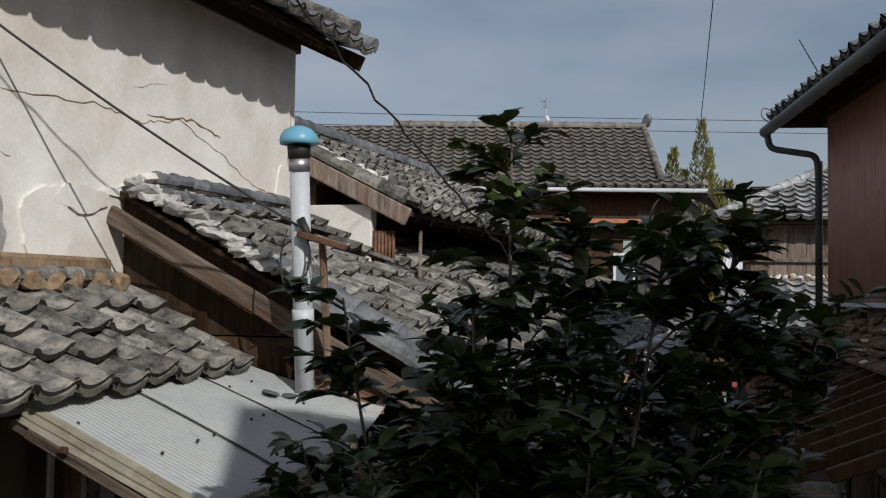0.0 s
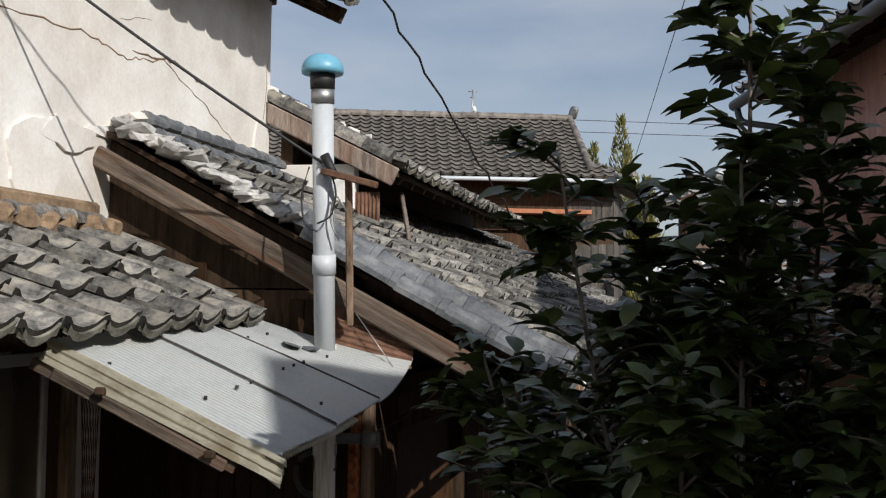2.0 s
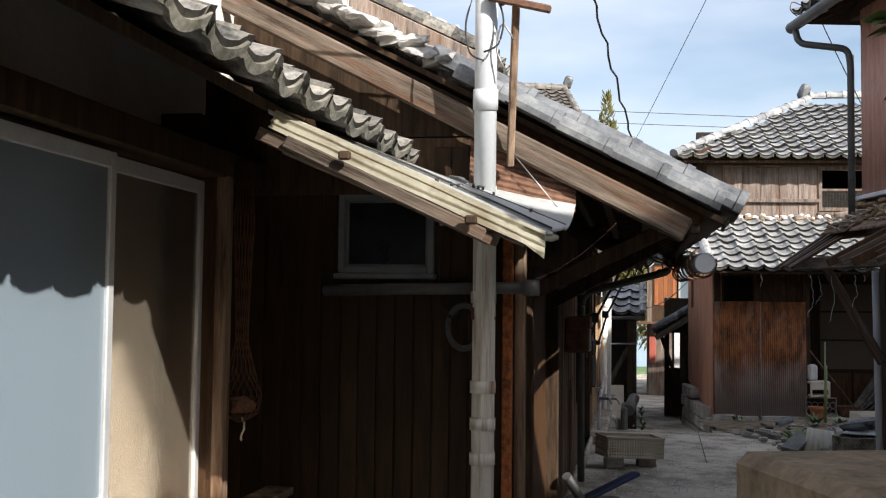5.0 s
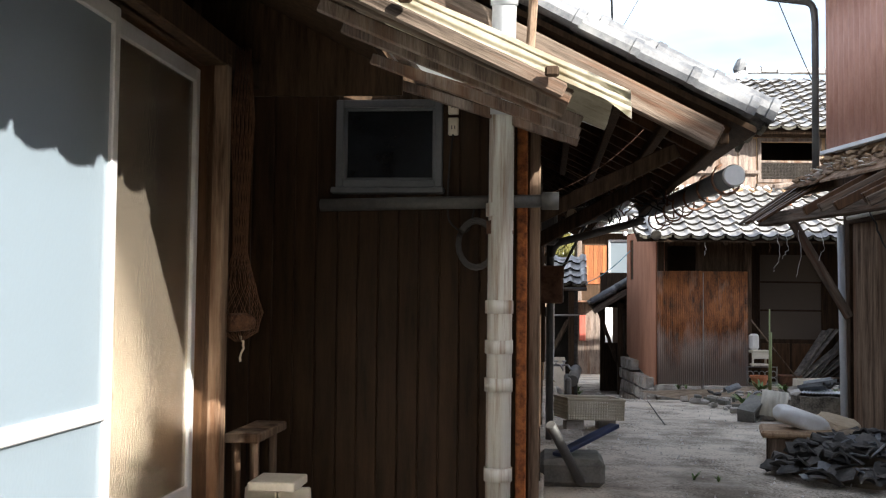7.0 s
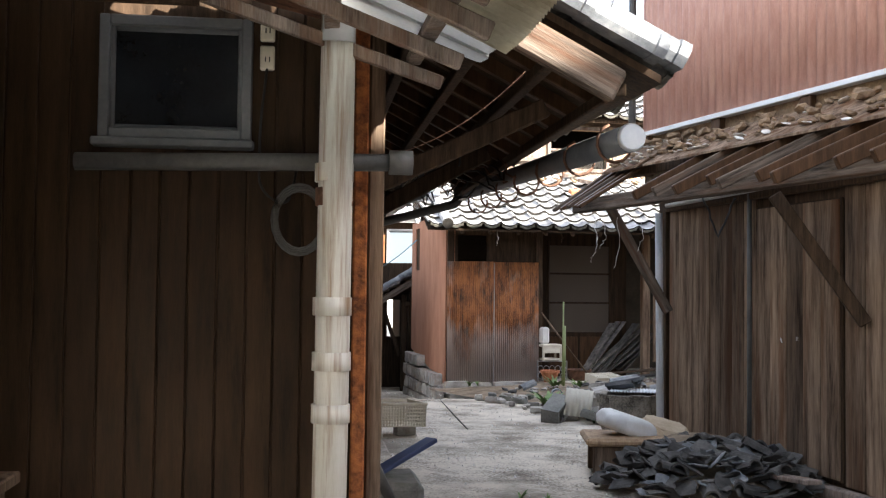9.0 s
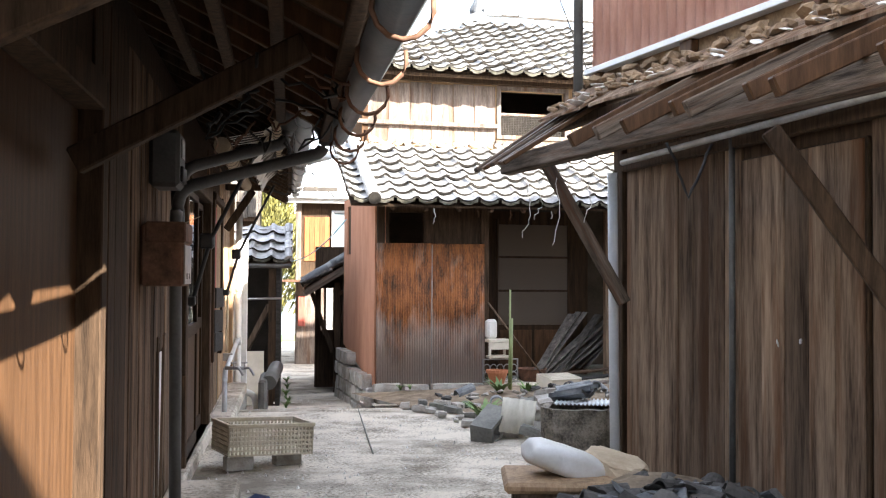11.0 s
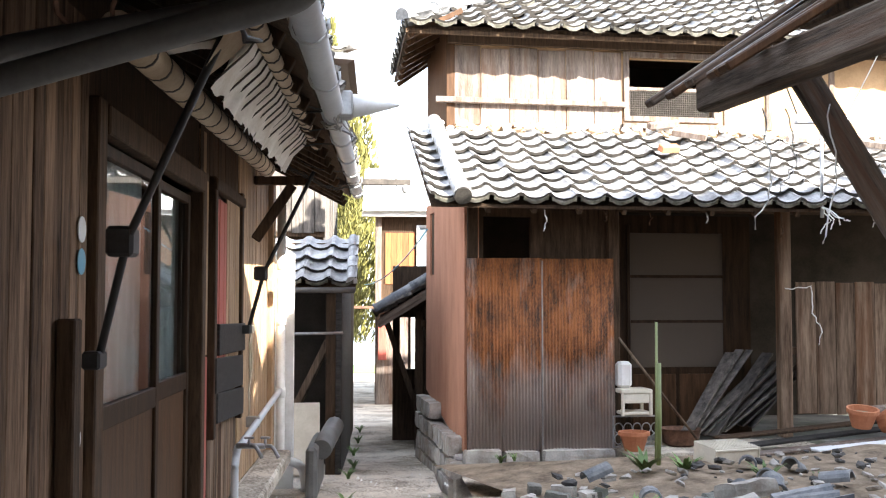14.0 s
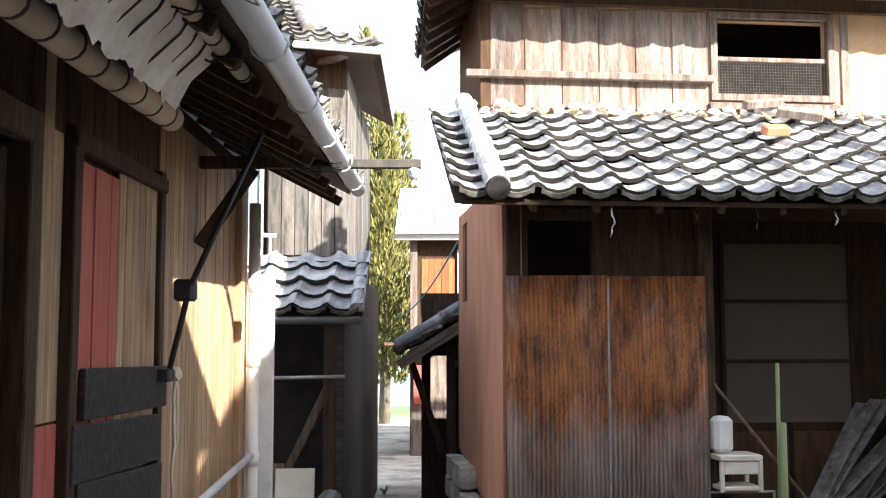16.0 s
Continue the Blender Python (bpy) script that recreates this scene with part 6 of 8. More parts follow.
def gable_fixtures():
    w = thing("window_small", LF, "small dark sliding window in a grey aluminium frame", "window", kind="structure")
    part("window_frame", frame_box(-0.94, 1.89, -0.43, 2.31, 0.035, 0.07, 0.15), ALU_DARK, w)
    part("sash", frame_box(-0.91, 1.92, -0.46, 2.28, 0.02, 0.1, 0.12), ALU_DARK, w)
    part("pane", box((-0.9, 0.108, 1.93), (-0.47, 0.112, 2.27), 0), DARK_GLASS, w)
    part("sill", box((-0.96, 0.05, 1.86), (-0.42, 0.12, 1.89)), ALU_DARK, w)
    o = thing("outlet_plate", LF, "two cream electrical outlets on the boarded wall", "outlet")
    for z0, z1 in ((2.24, 2.3), (2.14, 2.225)):
        f = part("face_plate", box((-0.405, 0.085, z0), (-0.355, 0.108, z1), 0.005), CREAM, o)
        part("slot", box((-0.388, 0.082, z0 + 0.028), (-0.384, 0.086, z0 + 0.045), 0), BLACK, f)
        part("slot", box((-0.374, 0.082, z0 + 0.028), (-0.37, 0.086, z0 + 0.045), 0), BLACK, f)
    part("cable", tube(bend([(-0.38, 0.09, 2.15), (-0.4, 0.08, 1.95), (-0.4, 0.07, 1.72), (-0.3, 0.06, 1.66), (-0.26, 0.06, 1.85)], 5, 0.08), 0.005, 6), BLACK, o)
    p = thing("drain_pipe", LF, "grey horizontal waste pipe with an open end", "pipe")
    part("pipe", tube([(-1.0, 0.03, 1.8), (0.06, 0.0, 1.82)], 0.03, 12), PVC_DARK, p)
    part("open_end", tube([(0.04, 0.0, 1.82), (0.12, 0.0, 1.82)], 0.042, 14), PVC_DARK, p)
    c = thing("cable_coil", LF, "coil of thin grey cable hung on the wall", "cable coil")
    for k in range(4):
        r = 0.075 + 0.006 * k
        part("loop", tube([(-0.26 + r * math.cos(i * math.tau / 20), 0.03 - 0.004 * k, 1.62 + 1.3 * r * math.sin(i * math.tau / 20)) for i in range(21)], 0.004, 5), PVC_DARK, c)
    w = thing("slack_wire", LF, "thin rusty wire slung below the eave", "wire")
    part("strand", tube(sag((0.02, 0.0, 1.84), (0.5, -0.05, 2.14), 0.05), 0.0018, 5), METAL_RUST, w)


def eave_pipes():
    rng = random.Random(22)
    g = thing("eave_gutter", LF, "long grey plastic eave gutter with wire hangers", "gutter")
    part("trough", tube([(0.93, 0.12, 1.95), (0.95, 4.25, 2.13)], 0.052, 14), ALU_DARK, g)
    part("end_cap", tube([(0.93, 0.1, 1.95), (0.93, 0.125, 1.95)], [0.046, 0.054], 18), PVC, g, "pale plastic end cap")
    for y in (0.35, 0.9, 1.5, 2.1, 2.7, 3.3, 3.9):
        part("hanger", tube([(0.93 + 0.01 * y + 0.07 * math.cos(a), y, 1.955 + 0.017 * y + 0.075 * math.sin(a)) for a in [math.pi * (0.6 + 1.5 * i / 10) for i in range(11)]], 0.007, 5), METAL_RUST, g)
    g2 = thing("eave_gutter", LF, "sagging grey eave gutter above the lane doors", "gutter")
    part("trough", tube([(0.79, 4.1, 2.27), (0.78, 11.9, 2.42)], 0.052, 14), PVC, g2)
    for i in range(9):
        y = 4.6 + i * 0.85
        z = 2.27 + (y - 4.1) * 0.019
        part("hanger", tube([(0.79 + 0.062 * math.cos(a), y, z + 0.066 * math.sin(a)) for a in [math.pi * (0.6 + 1.5 * k / 10) for k in range(11)]], 0.006, 5), PVC, g2)
    d = thing("downpipe", LF, "dark grey downpipe carried across to the wall", "pipe", "crossing downpipes")
    part("hopper", tube([(0.9, 4.25, 2.28), (0.9, 4.25, 2.17), (0.89, 4.25, 2.11)], [0.095, 0.085, 0.042], 14), PVC_DARK, d)
    part("pipe", tube(bend([(0.89, 4.25, 2.13), (0.87, 4.25, 2.04), (0.14, 4.35, 1.85), (0.1, 4.4, 1.73), (0.1, 4.55, 0.05)], 6, 0.1), 0.033, 12), PVC_DARK, d)
    d = thing("downpipe", LF, "dark grey downpipe carried across to the wall", "pipe", "crossing downpipes")
    part("hopper", tube([(0.7, 4.75, 2.4), (0.7, 4.75, 2.29), (0.69, 4.75, 2.22)], [0.09, 0.08, 0.038], 14), PVC_DARK, d)
    part("pipe", tube(bend([(0.69, 4.75, 2.25), (0.67, 4.75, 2.15), (0.14, 4.5, 1.97), (0.1, 4.45, 1.84)], 6, 0.1), 0.033, 12), PVC_DARK, d)
    part("elbow", tube(bend([(0.1, 4.45, 1.88), (0.1, 4.5, 1.72), (0.1, 4.55, 1.6)], 4, 0.05), 0.036, 12), PVC_DARK, d)
    # hanging wires and roots under the eave
    w = thing("tangled_wires", LF, "tangle of dark wires and dry stems under the eave", "wires")
    for i in range(16):
        y = rng.uniform(2.2, 4.6)
        x = rng.uniform(0.35, 0.95)
        part("strand", tube(ragged([(x, y, 2.13), (x + rng.uniform(-0.15, 0.1), y + rng.uniform(-0.3, 0.3), 2.0), (x + rng.uniform(-0.2, 0.2), y + rng.uniform(-0.3, 0.4), 2.12)], 5, 0.02, rng), 0.006, 5), BLACK if i % 3 else METAL_RUST, w)
    for i in range(10):
        y = rng.uniform(6.5, 10.5)
        part("strand", tube(ragged([(0.25, y, 2.46), (0.6, y + rng.uniform(-0.3, 0.5), 2.3), (0.82, y + rng.uniform(-0.3, 0.8), 2.34)], 4, 0.02, rng), 0.004, 5), BLACK, w)
    m = thing("electric_meter", LF, "black electric meter box under the eave", "meter")
    part("case", box((0.0, 4.05, 1.83), (0.15, 4.35, 2.12), 0.02), PVC_DARK, m)
    part("dial_window", box((0.15, 4.12, 1.98), (0.158, 4.26, 2.08), 0.003), METAL, m)
    part("terminal_cover", box((0.15, 4.1, 1.86), (0.165, 4.3, 1.94), 0.005), BLACK, m)
    b = thing("letter_box", LF, "dented grey metal letter box on the wall", "letter box")
    part("case", box((0.0, 3.8, 1.33), (0.2, 4.15, 1.63), 0.012), METAL_RUST, b)
    part("flap", box((0.02, 3.79, 1.54), (0.21, 4.16, 1.64), 0.008), METAL_RUST, b)
    part("front", box((0.2, 3.81, 1.34), (0.207, 4.14, 1.53), 0.003), METAL, b)
    for y in (3.91, 4.05):
        part("rivet", tube([(0.207, y, 1.38), (0.212, y, 1.38)], 0.016, 10), METAL, b)
    part("paper_slip", box((0.0, -0.06, 0.0), (0.12, 0.06, 0.002), 0), PAPER, b, m=pose(0.14, 4.09, 1.63, 0, -25, 10))
    # bare lamp on the gutter
    l = thing("gutter_lamp", LF, "pale conical outdoor lamp fixed at the gutter", "lamp")
    part("bracket", box((0.76, 7.0, 2.28), (0.88, 7.14, 2.4), 0.008), METAL, l)
    part("cone_shade", tube([(0.86, 7.08, 2.34), (0.95, 7.12, 2.35), (1.1, 7.16, 2.36)], [0.06, 0.045, 0.006], 14), WHITE, l)
    for k in range(5):
        part("wire", tube(ragged([(0.78, 7.0, 2.4), (0.8 + 0.02 * k, 7.0 + 0.05 * k, 2.22), (0.72, 7.3, 2.3)], 4, 0.02, rng), 0.004, 5), METAL, l)
    # steel arm across the lane
    a = thing("steel_arm", LF, "rusty steel bracket arm reaching over the lane", "bracket")
    part("bar", box((0.0, 10.55, 2.35), (1.24, 10.6, 2.4), 0.004), METAL_DARK, a)
    part("timber", box((0.0, 10.5, 2.34), (0.62, 10.55, 2.41)), WOOD_DARK, a)
    part("insulator", lumps([((1.2, 10.57, 2.32), (0.035, 0.035, 0.045))], rng, 2, 0.1), WHITE, a)
    part("brace", beam_between((0.02, 10.45, 1.9), (0.3, 10.52, 2.34), 0.05, 0.08), WOOD_DARK, a)


def door_awning():
    rng = random.Random(23)
    a = thing("roller_awning", LF, "rolled-up striped cloth awning with torn white valance", "awning")
    a0, a1 = Vector((0.3, 5.0, 2.16)), Vector((0.3, 8.7, 2.24))
    part("roll", tube([a0, a1], 0.05, 14), CREAM_CLOTH, a, "cream cloth roll")
    for i in range(18):
        p = a0.lerp(a1, (i + 0.4) / 18)
        part("stripe", tube([p, p + (a1 - a0).normalized() * 0.018], 0.052, 14), BLACK_CLOTH, a)
    vs, fs = [], []
    n = 150
    for i in range(n + 1):
        p = a0.lerp(a1, 0.02 + 0.82 * i / n)
        rag = 0.05 * noise.noise((i * 0.31, 1, 2)) + 0.035 * noise.noise((i * 1.1, 5, 2))
        fold = 0.012 * math.sin(i * 0.42) + 0.004 * math.sin(i * 0.97)
        zf = 2.29 + (p.y - 5.0) * 0.019
        if p.y < 5.6:
            vs += [(0.3, p.y, p.z + 0.05), (0.42, p.y, p.z + 0.075), (0.54, p.y, p.z + 0.1), (0.61, p.y, zf + 0.02)]
        else:
            vs += [(0.61, p.y, zf + 0.02), (0.575 + 0.5 * fold, p.y, zf - 0.05), (0.51 + 0.8 * fold, p.y, zf - 0.11), (0.46 + fold, p.y, zf - 0.19 + 0.8 * rag)]
    for i in range(n):
        for j in range(3):
            q = 4 * i + j
            fs.append((q, q + 1, q + 5, q + 4))
    part("cloth", mesh_of("cloth", vs, fs, True), WHITE_CLOTH, a, "sun-bleached torn cloth")
    for i in range(24):
        p = a0.lerp(a1, 0.03 + 0.8 * i / 24)
        zf = 2.29 + (p.y - 5.0) * 0.019
        if p.y < 5.55:
            path = [(0.31, p.y, p.z + 0.048), (0.42, p.y, p.z + 0.07), (0.54, p.y, p.z + 0.095)]
        else:
            path = [(0.612, p.y, zf), (0.575, p.y + 0.01, zf - 0.055), (0.505, p.y + 0.015, zf - 0.118), (0.46, p.y + 0.01, zf - 0.16)]
        part("stripe", tube(path, 0.0045, 5), BLACK_CLOTH, a)
    for i in range(22):
        p = Vector((0.62, 5.0, 2.29)).lerp(Vector((0.62, 8.7, 2.36)), (i + 0.4) / 22)
        part("lashing", tube([p, p + Vector((0, 0.016, 0))], 0.034, 10), BLACK_CLOTH, a)
    part("front_bar", tube([(0.62, 5.0, 2.29), (0.62, 8.7, 2.36)], 0.031, 10), CREAM_CLOTH, a, "cloth wound round the front bar")
    bm = bmesh.new()
    tv = [bm.verts.new(q) for q in ((0.62, 5.2, 2.31), (0.62, 5.62, 2.32), (0.5, 5.6, 2.2), (0.42, 5.5, 2.1))]
    bm.faces.new(tv)
    bmesh.ops.solidify(bm, geom=bm.faces[:], thickness=0.006)
    part("torn_flap", bm, CREAM_CLOTH, a, "torn corner of cream cloth")
    for y in (5.3, 9.2):
        pts = [(0.55, y + 0.1, 2.3), (0.2, y + 0.28, 1.62), (0.08, y + 0.4, 1.22)]
        arm = part("folding_arm", tube(pts, 0.014, 8), BLACK, a)
        part("joint", box((0.13, y + 0.26, 1.56), (0.22, y + 0.36, 1.66), 0.012), BLACK, arm)
        part("end_fitting", box((0.04, y + 0.34, 1.19), (0.1, y + 0.44, 1.25), 0.008), BLACK, arm)
    part("arm_post", box((0.0, 5.5, 0.75), (0.06, 5.58, 1.36), 0.006), WOOD_DARK, a)
    s = thing("wall_stickers", LF, "peeling round stickers on the door jamb", "sticker")
    for y, z, m_ in ((5.76, 1.66, WHITE), (5.76, 1.55, BLUE_CAP), (5.74, 0.95, WHITE), (5.72, 0.78, WHITE)):
        part("disc", tube([(0.0, y, z), (0.004, y, z)], 0.045, 16), m_, s)
    r = thing("rope", LF, "knotted pale rope hanging from the window frame", "rope")
    part("knot", lumps([((0.08, 9.74, 1.22), (0.03, 0.035, 0.04))], rng, 2), PAPER, r)
    for k in range(3):
        part("strand", tube(ragged([(0.08, 9.74, 1.22), (0.075, 9.74 + 0.03 * k, 0.95 - 0.05 * k), (0.07, 9.75, 0.6 + 0.22 * k)], 5, 0.008, rng), 0.007, 6), PAPER, r)


def water_pipes():
    p = thing("lane_downpipe", LF, "white plastic downpipe at the corner of the lane house", "pipe")
    part("pipe", tube(bend([(0.1, 11.75, 2.3), (0.1, 11.75, 0.0), (0.3, 11.75, -0.05), (0.34, 11.75, -0.3)], 5, 0.08), 0.04, 14), WHITE, p)
    for z in (1.7, 1.2, 0.55):
        part("collar", tube([(0.1, 11.75, z), (0.1, 11.75, z + 0.09)], 0.047, 14), WHITE, p)
    f = thing("standpipe", LF, "grey wall pipe with an old brass double tap", "tap")
    part("supply_pipe", tube(bend([(0.1, 11.7, 0.62), (0.12, 9.0, 0.5), (0.12, 8.8, 0.5), (0.12, 8.7, 0.4), (0.12, 8.7, 0.0)], 5, 0.06), 0.024, 12), PVC, f)
    part("tap_body", tube([(0.12, 8.78, 0.52), (0.3, 8.75, 0.52)], 0.018, 10), METAL, f)
    for x in (0.2, 0.3):
        t = part("spout", tube(bend([(x, 8.75, 0.52), (x + 0.05, 8.68, 0.53), (x + 0.09, 8.66, 0.46)], 4, 0.03), 0.012, 8), METAL, f)
        part("handle", box((x - 0.03, 8.735, 0.565), (x + 0.03, 8.755, 0.58), 0.004), METAL, t)
        part("spindle", tube([(x, 8.745, 0.52), (x, 8.745, 0.57)], 0.008, 8), METAL, t)
    part("wall_clip", box((0.03, 9.9, 0.5), (0.13, 9.94, 0.58)), METAL, f)


CREAM_CLOTH = mat("cream_canvas", (0.4, 0.31, 0.21), (0.58, 0.47, 0.34), 5, 0.95, bump=0.2)
WHITE_CLOTH = mat("bleached_canvas", (0.55, 0.5, 0.43), (0.8, 0.76, 0.7), 5, 0.95, bump=0.2, stain=(0.4, 0.3, 0.2), stain_amt=0.5, stain_scale=4)
BLACK_CLOTH = mat("dark_stripe_canvas", (0.03, 0.025, 0.02), (0.07, 0.06, 0.05), 8, 0.95, bump=0.1)

awning()
vent_stack()
gable_fixtures()
eave_pipes()
door_awning()
water_pipes()


# ---- wires overhead ----
def wires():
    for a, b, s, r, lab in (((-0.80, 5.8, 3.24), (-2.4, 5.45, 4.3), 0.03, 0.008, "thick black service cable from the stack"),
                            ((1.0, 8.8, 2.7), (-2.23, 2.6, 5.87), 0.06, 0.007, "twisted black cable over the lean-to roof"),
                            ((4.9, 20.6, 5.0), (0.6, 1.2, 6.25), 0.05, 0.005, "thin cable to the rusty house's roof"),
                            ((-42, 60, 13.8), (58, 62, 13.6), 0.4, 0.02, "distant power line above the roofs"),
                            ((-42, 60, 13.1), (58, 62, 12.9), 0.4, 0.02, "distant power line above the roofs")):
        c = thing("overhead_cable", pose(0, 0, 0), lab, "cable")
        ps = sag(a, b, s, 24)
        if lab.startswith("thick"):
            ps += sag(b, (-2.7, 4.6, 4.98), 0.02, 8)[1:]
        if lab.startswith("twisted"):
            ps = [p + Vector((0.012 * math.sin(i * 1.9), 0, 0.012 * math.cos(i * 2.3))) for i, p in enumerate(sag(a, b, s, 60))]
        part("strand", tube(ps, r, 6), BLACK, c)
    for x, y in ((-42, 60), (58, 62)):
        p = thing("utility_pole", pose(x, y, -1.7), "grey concrete utility pole in the distance", "utility pole", "utility poles")
        part("shaft", tube([(0, 0, 0), (0, 0, 15.8)], [0.2, 0.12], 10), CONCRETE, p)
        part("cross_arm", beam_between((0, -0.9, 15.2), (0, 0.9, 15.2), 0.1, 0.1), METAL, p)
    # service mast and cables over the rusty house's lower roof
    m = thing("service_mast", AF, "small galvanised service mast with white insulators on the eave", "mast")
    part("mast", tube([(3.25, -0.62, 2.2), (3.32, -0.5, 3.1)], 0.018, 8), METAL, m)
    part("cross_bar", tube([(3.05, -0.5, 3.1), (3.62, -0.5, 3.12)], 0.016, 8), METAL, m)
    for x in (3.08, 3.58):
        part("insulator", tube([(x, -0.5, 3.1), (x, -0.5, 3.18)], [0.03, 0.02], 10), WHITE, m)
    rng = random.Random(31)
    for k in range(4):
        part("wire_end", tube(ragged([(3.25, -0.62, 2.3), (3.3 + 0.05 * k, -0.66, 2.18), (3.22 + 0.1 * k, -0.64, 2.05 + 0.04 * k)], 5, 0.012, rng), 0.006, 5), WHITE, m)
    c = thing("overhead_cable", AF, "dark drop cable from the ridge to the service mast", "cable")
    part("strand", tube(sag((3.08, -0.5, 3.18), (0.4, -3.5, 6.2), 0.2, 16), 0.008, 6), BLACK, c)
    c = thing("overhead_cable", AF, "pale drop cable to the service mast", "cable")
    part("strand", tube(sag((3.58, -0.5, 3.18), (2.9, -5.0, 6.4), 0.2, 16), 0.006, 6), WHITE, c)
    c = thing("blue_rope", LF, "thin blue rope tied across to the orange house", "rope")
    part("strand", tube(sag((1.5, 13.5, 2.2), (0.7, 20.0, 1.7), 0.15), 0.008, 5), BLUE_CAP, c)


wires()


# ---- things on roofs ----
def roof_clutter():
    rng = random.Random(33)
    for x, y, z, l, w, r, m_, lab in ((2.12, 0.35, 2.87, 0.2, 0.1, 8, TERRACOTTA, "loose orange brick on the silver tiles"), (2.5, 0.75, 3.09, 0.36, 0.12, -25, WOOD_PALE, "short weathered timber end on the tiles"), (2.3, 0.98, 3.22, 0.4, 0.06, 20, WOOD_PALE, "bleached batten piece on the tiles"), (4.1, 0.6, 3.02, 0.6, 0.05, 30, WOOD_PALE, "broken pale lath on the tiles"), (4.5, 0.5, 2.98, 0.5, 0.05, -20, WOOD_PALE, "broken pale lath on the tiles"), (3.7, 0.7, 3.06, 0.3, 0.05, 10, WOOD_PALE, "broken pale lath on the tiles")):
        o = tagged(part("brick" if m_ is TERRACOTTA else "timber_piece", box((-l / 2, -w / 2, 0), (l / 2, w / 2, 0.07), 0.008), m_), lab, "debris")
        o.matrix_world = AF @ pose(x, y, z - 0.0, 28, 0, 0) @ pose(0, 0, 0.06, 0, 0, r)
    for k in range(10):
        x = 0.6 + 0.55 * k + rng.uniform(-0.1, 0.1)
        L_ = rng.uniform(0.08, 0.25)
        o = tagged(part("hanging_string", tube(ragged([(x, -0.52, 2.24), (x + 0.02, -0.52, 2.24 - L_ * 0.5), (x, -0.52, 2.24 - L_)], 4, 0.012, rng), 0.006, 5), WHITE if k % 3 == 0 else WOOD_BROWN), "frayed string hanging from the eave", "string", "eave strings")
        o.matrix_world = AF


roof_clutter()


# ---- the yard ----
def yard():
    rng = random.Random(41)

    def at(ob, lab, cat, m, group=""):
        tagged(ob, lab, cat, group)
        ob.matrix_world = m
        return ob

    # planted bed of soil with a rubble edge
    bm = bmesh.new()
    n = 26
    g = {}
    for j in range(n + 1):
        for i in range(n + 1):
            u, v = i / n, j / n
            x, y = 4.55 + u * 6.5 - 0.1 * v, 12.3 + v * 4.2 - u * 1.2 + 0.15 * noise.noise((u * 4, v * 4, 0))
            e = min(u * 5, (1 - u) * 5, v * 5, (1 - v) * 5, 1)
            z = -0.02 + e * (0.1 + 0.1 * u + 0.05 * noise.noise((x * 1.3, y * 1.3, 7)) + 0.03 * noise.noise((x * 6, y * 6, 2)))
            g[i, j] = bm.verts.new((x, y, z))
    for j in range(n):
        for i in range(n):
            bm.faces.new((g[i, j], g[i + 1, j], g[i + 1, j + 1], g[i, j + 1])).smooth = True
    tagged(part("soil_bed", bm, SOIL), "low bed of dry brown soil in front of the house", "soil", kind="structure")
    stones = []
    for k in range(46):
        t = k / 45
        x, y = (4.45 + 0.15 * math.sin(k), 12.2 + t * 2.6) if k % 2 else (4.6 + t * 1.5 + rng.uniform(-0.2, 0.2), 14.6 + rng.uniform(-0.3, 0.3) + 0.2 * t)
        s = rng.uniform(0.035, 0.085)
        o = part("stone", rough_block((-s * 1.3, -s * 0.8, 0), (s * 1.3, s * 0.8, s * 1.1), rng), STONE if k % 3 else CONCRETE_OLD)
        at(o, "rough grey stone edging the soil bed", "stone", pose(x, y, 0.0, 0, 0, rng.uniform(0, 360)), "bed edging stones")
    for k in range(22):
        t = k / 21
        s = rng.uniform(0.07, 0.15)
        o = part("stone", rough_block((-s * 1.3, -s * 0.8, 0), (s * 1.3, s * 0.8, s * 0.9), rng), STONE if k % 2 else CONCRETE_OLD)
        at(o, "mossy grey rubble stone piled at the bed's corner", "stone", pose(4.25 + 0.9 * t + rng.uniform(-0.1, 0.12), 11.9 + 1.5 * t + rng.uniform(-0.22, 0.3), 0.04 + 0.1 * (k % 3) * rng.random(), rng.uniform(-14, 14), rng.uniform(-14, 14), rng.uniform(0, 360)), "rubble stones")
    for k in range(9):
        s = rng.uniform(0.1, 0.17)
        o = part("broken_tile", ridge_piece(s * 1.6, 0.07), TILE_DARK)
        at(o, "broken dark roof tile on the soil bed", "roof tile", pose(5.2 + rng.uniform(-0.5, 1.4), 13.0 + rng.uniform(-0.3, 1.6), 0.16, rng.uniform(-20, 20), rng.uniform(-15, 15), rng.uniform(0, 360)), "fallen roof tiles")
    # concrete trough with a corrugated lid
    bm = bmesh.new()
    add_box(bm, (-0.3, -0.26, 0.0), (0.3, 0.26, 0.38))
    bmesh.ops.subdivide_edges(bm, edges=list(bm.edges), cuts=9, use_grid_fill=True)
    for v in bm.verts:
        x, y, z = v.co
        k = 1 - 0.3 * (abs(x) / 0.3) ** 4 * (abs(y) / 0.26) ** 4 - 0.1 * (1 - z / 0.38) ** 2
        q = Vector((x * k, y * k, z))
        if z > 0.37 and abs(x) < 0.22 and abs(y) < 0.18:
            q.z = 0.16
        v.co = q + Vector((noise.noise(q * 7), noise.noise(q * 7 + Vector((9, 0, 0))), noise.noise(q * 7 + Vector((0, 9, 0))))) * 0.02 + q.normalized() * 0.008 * noise.noise(q * 30)
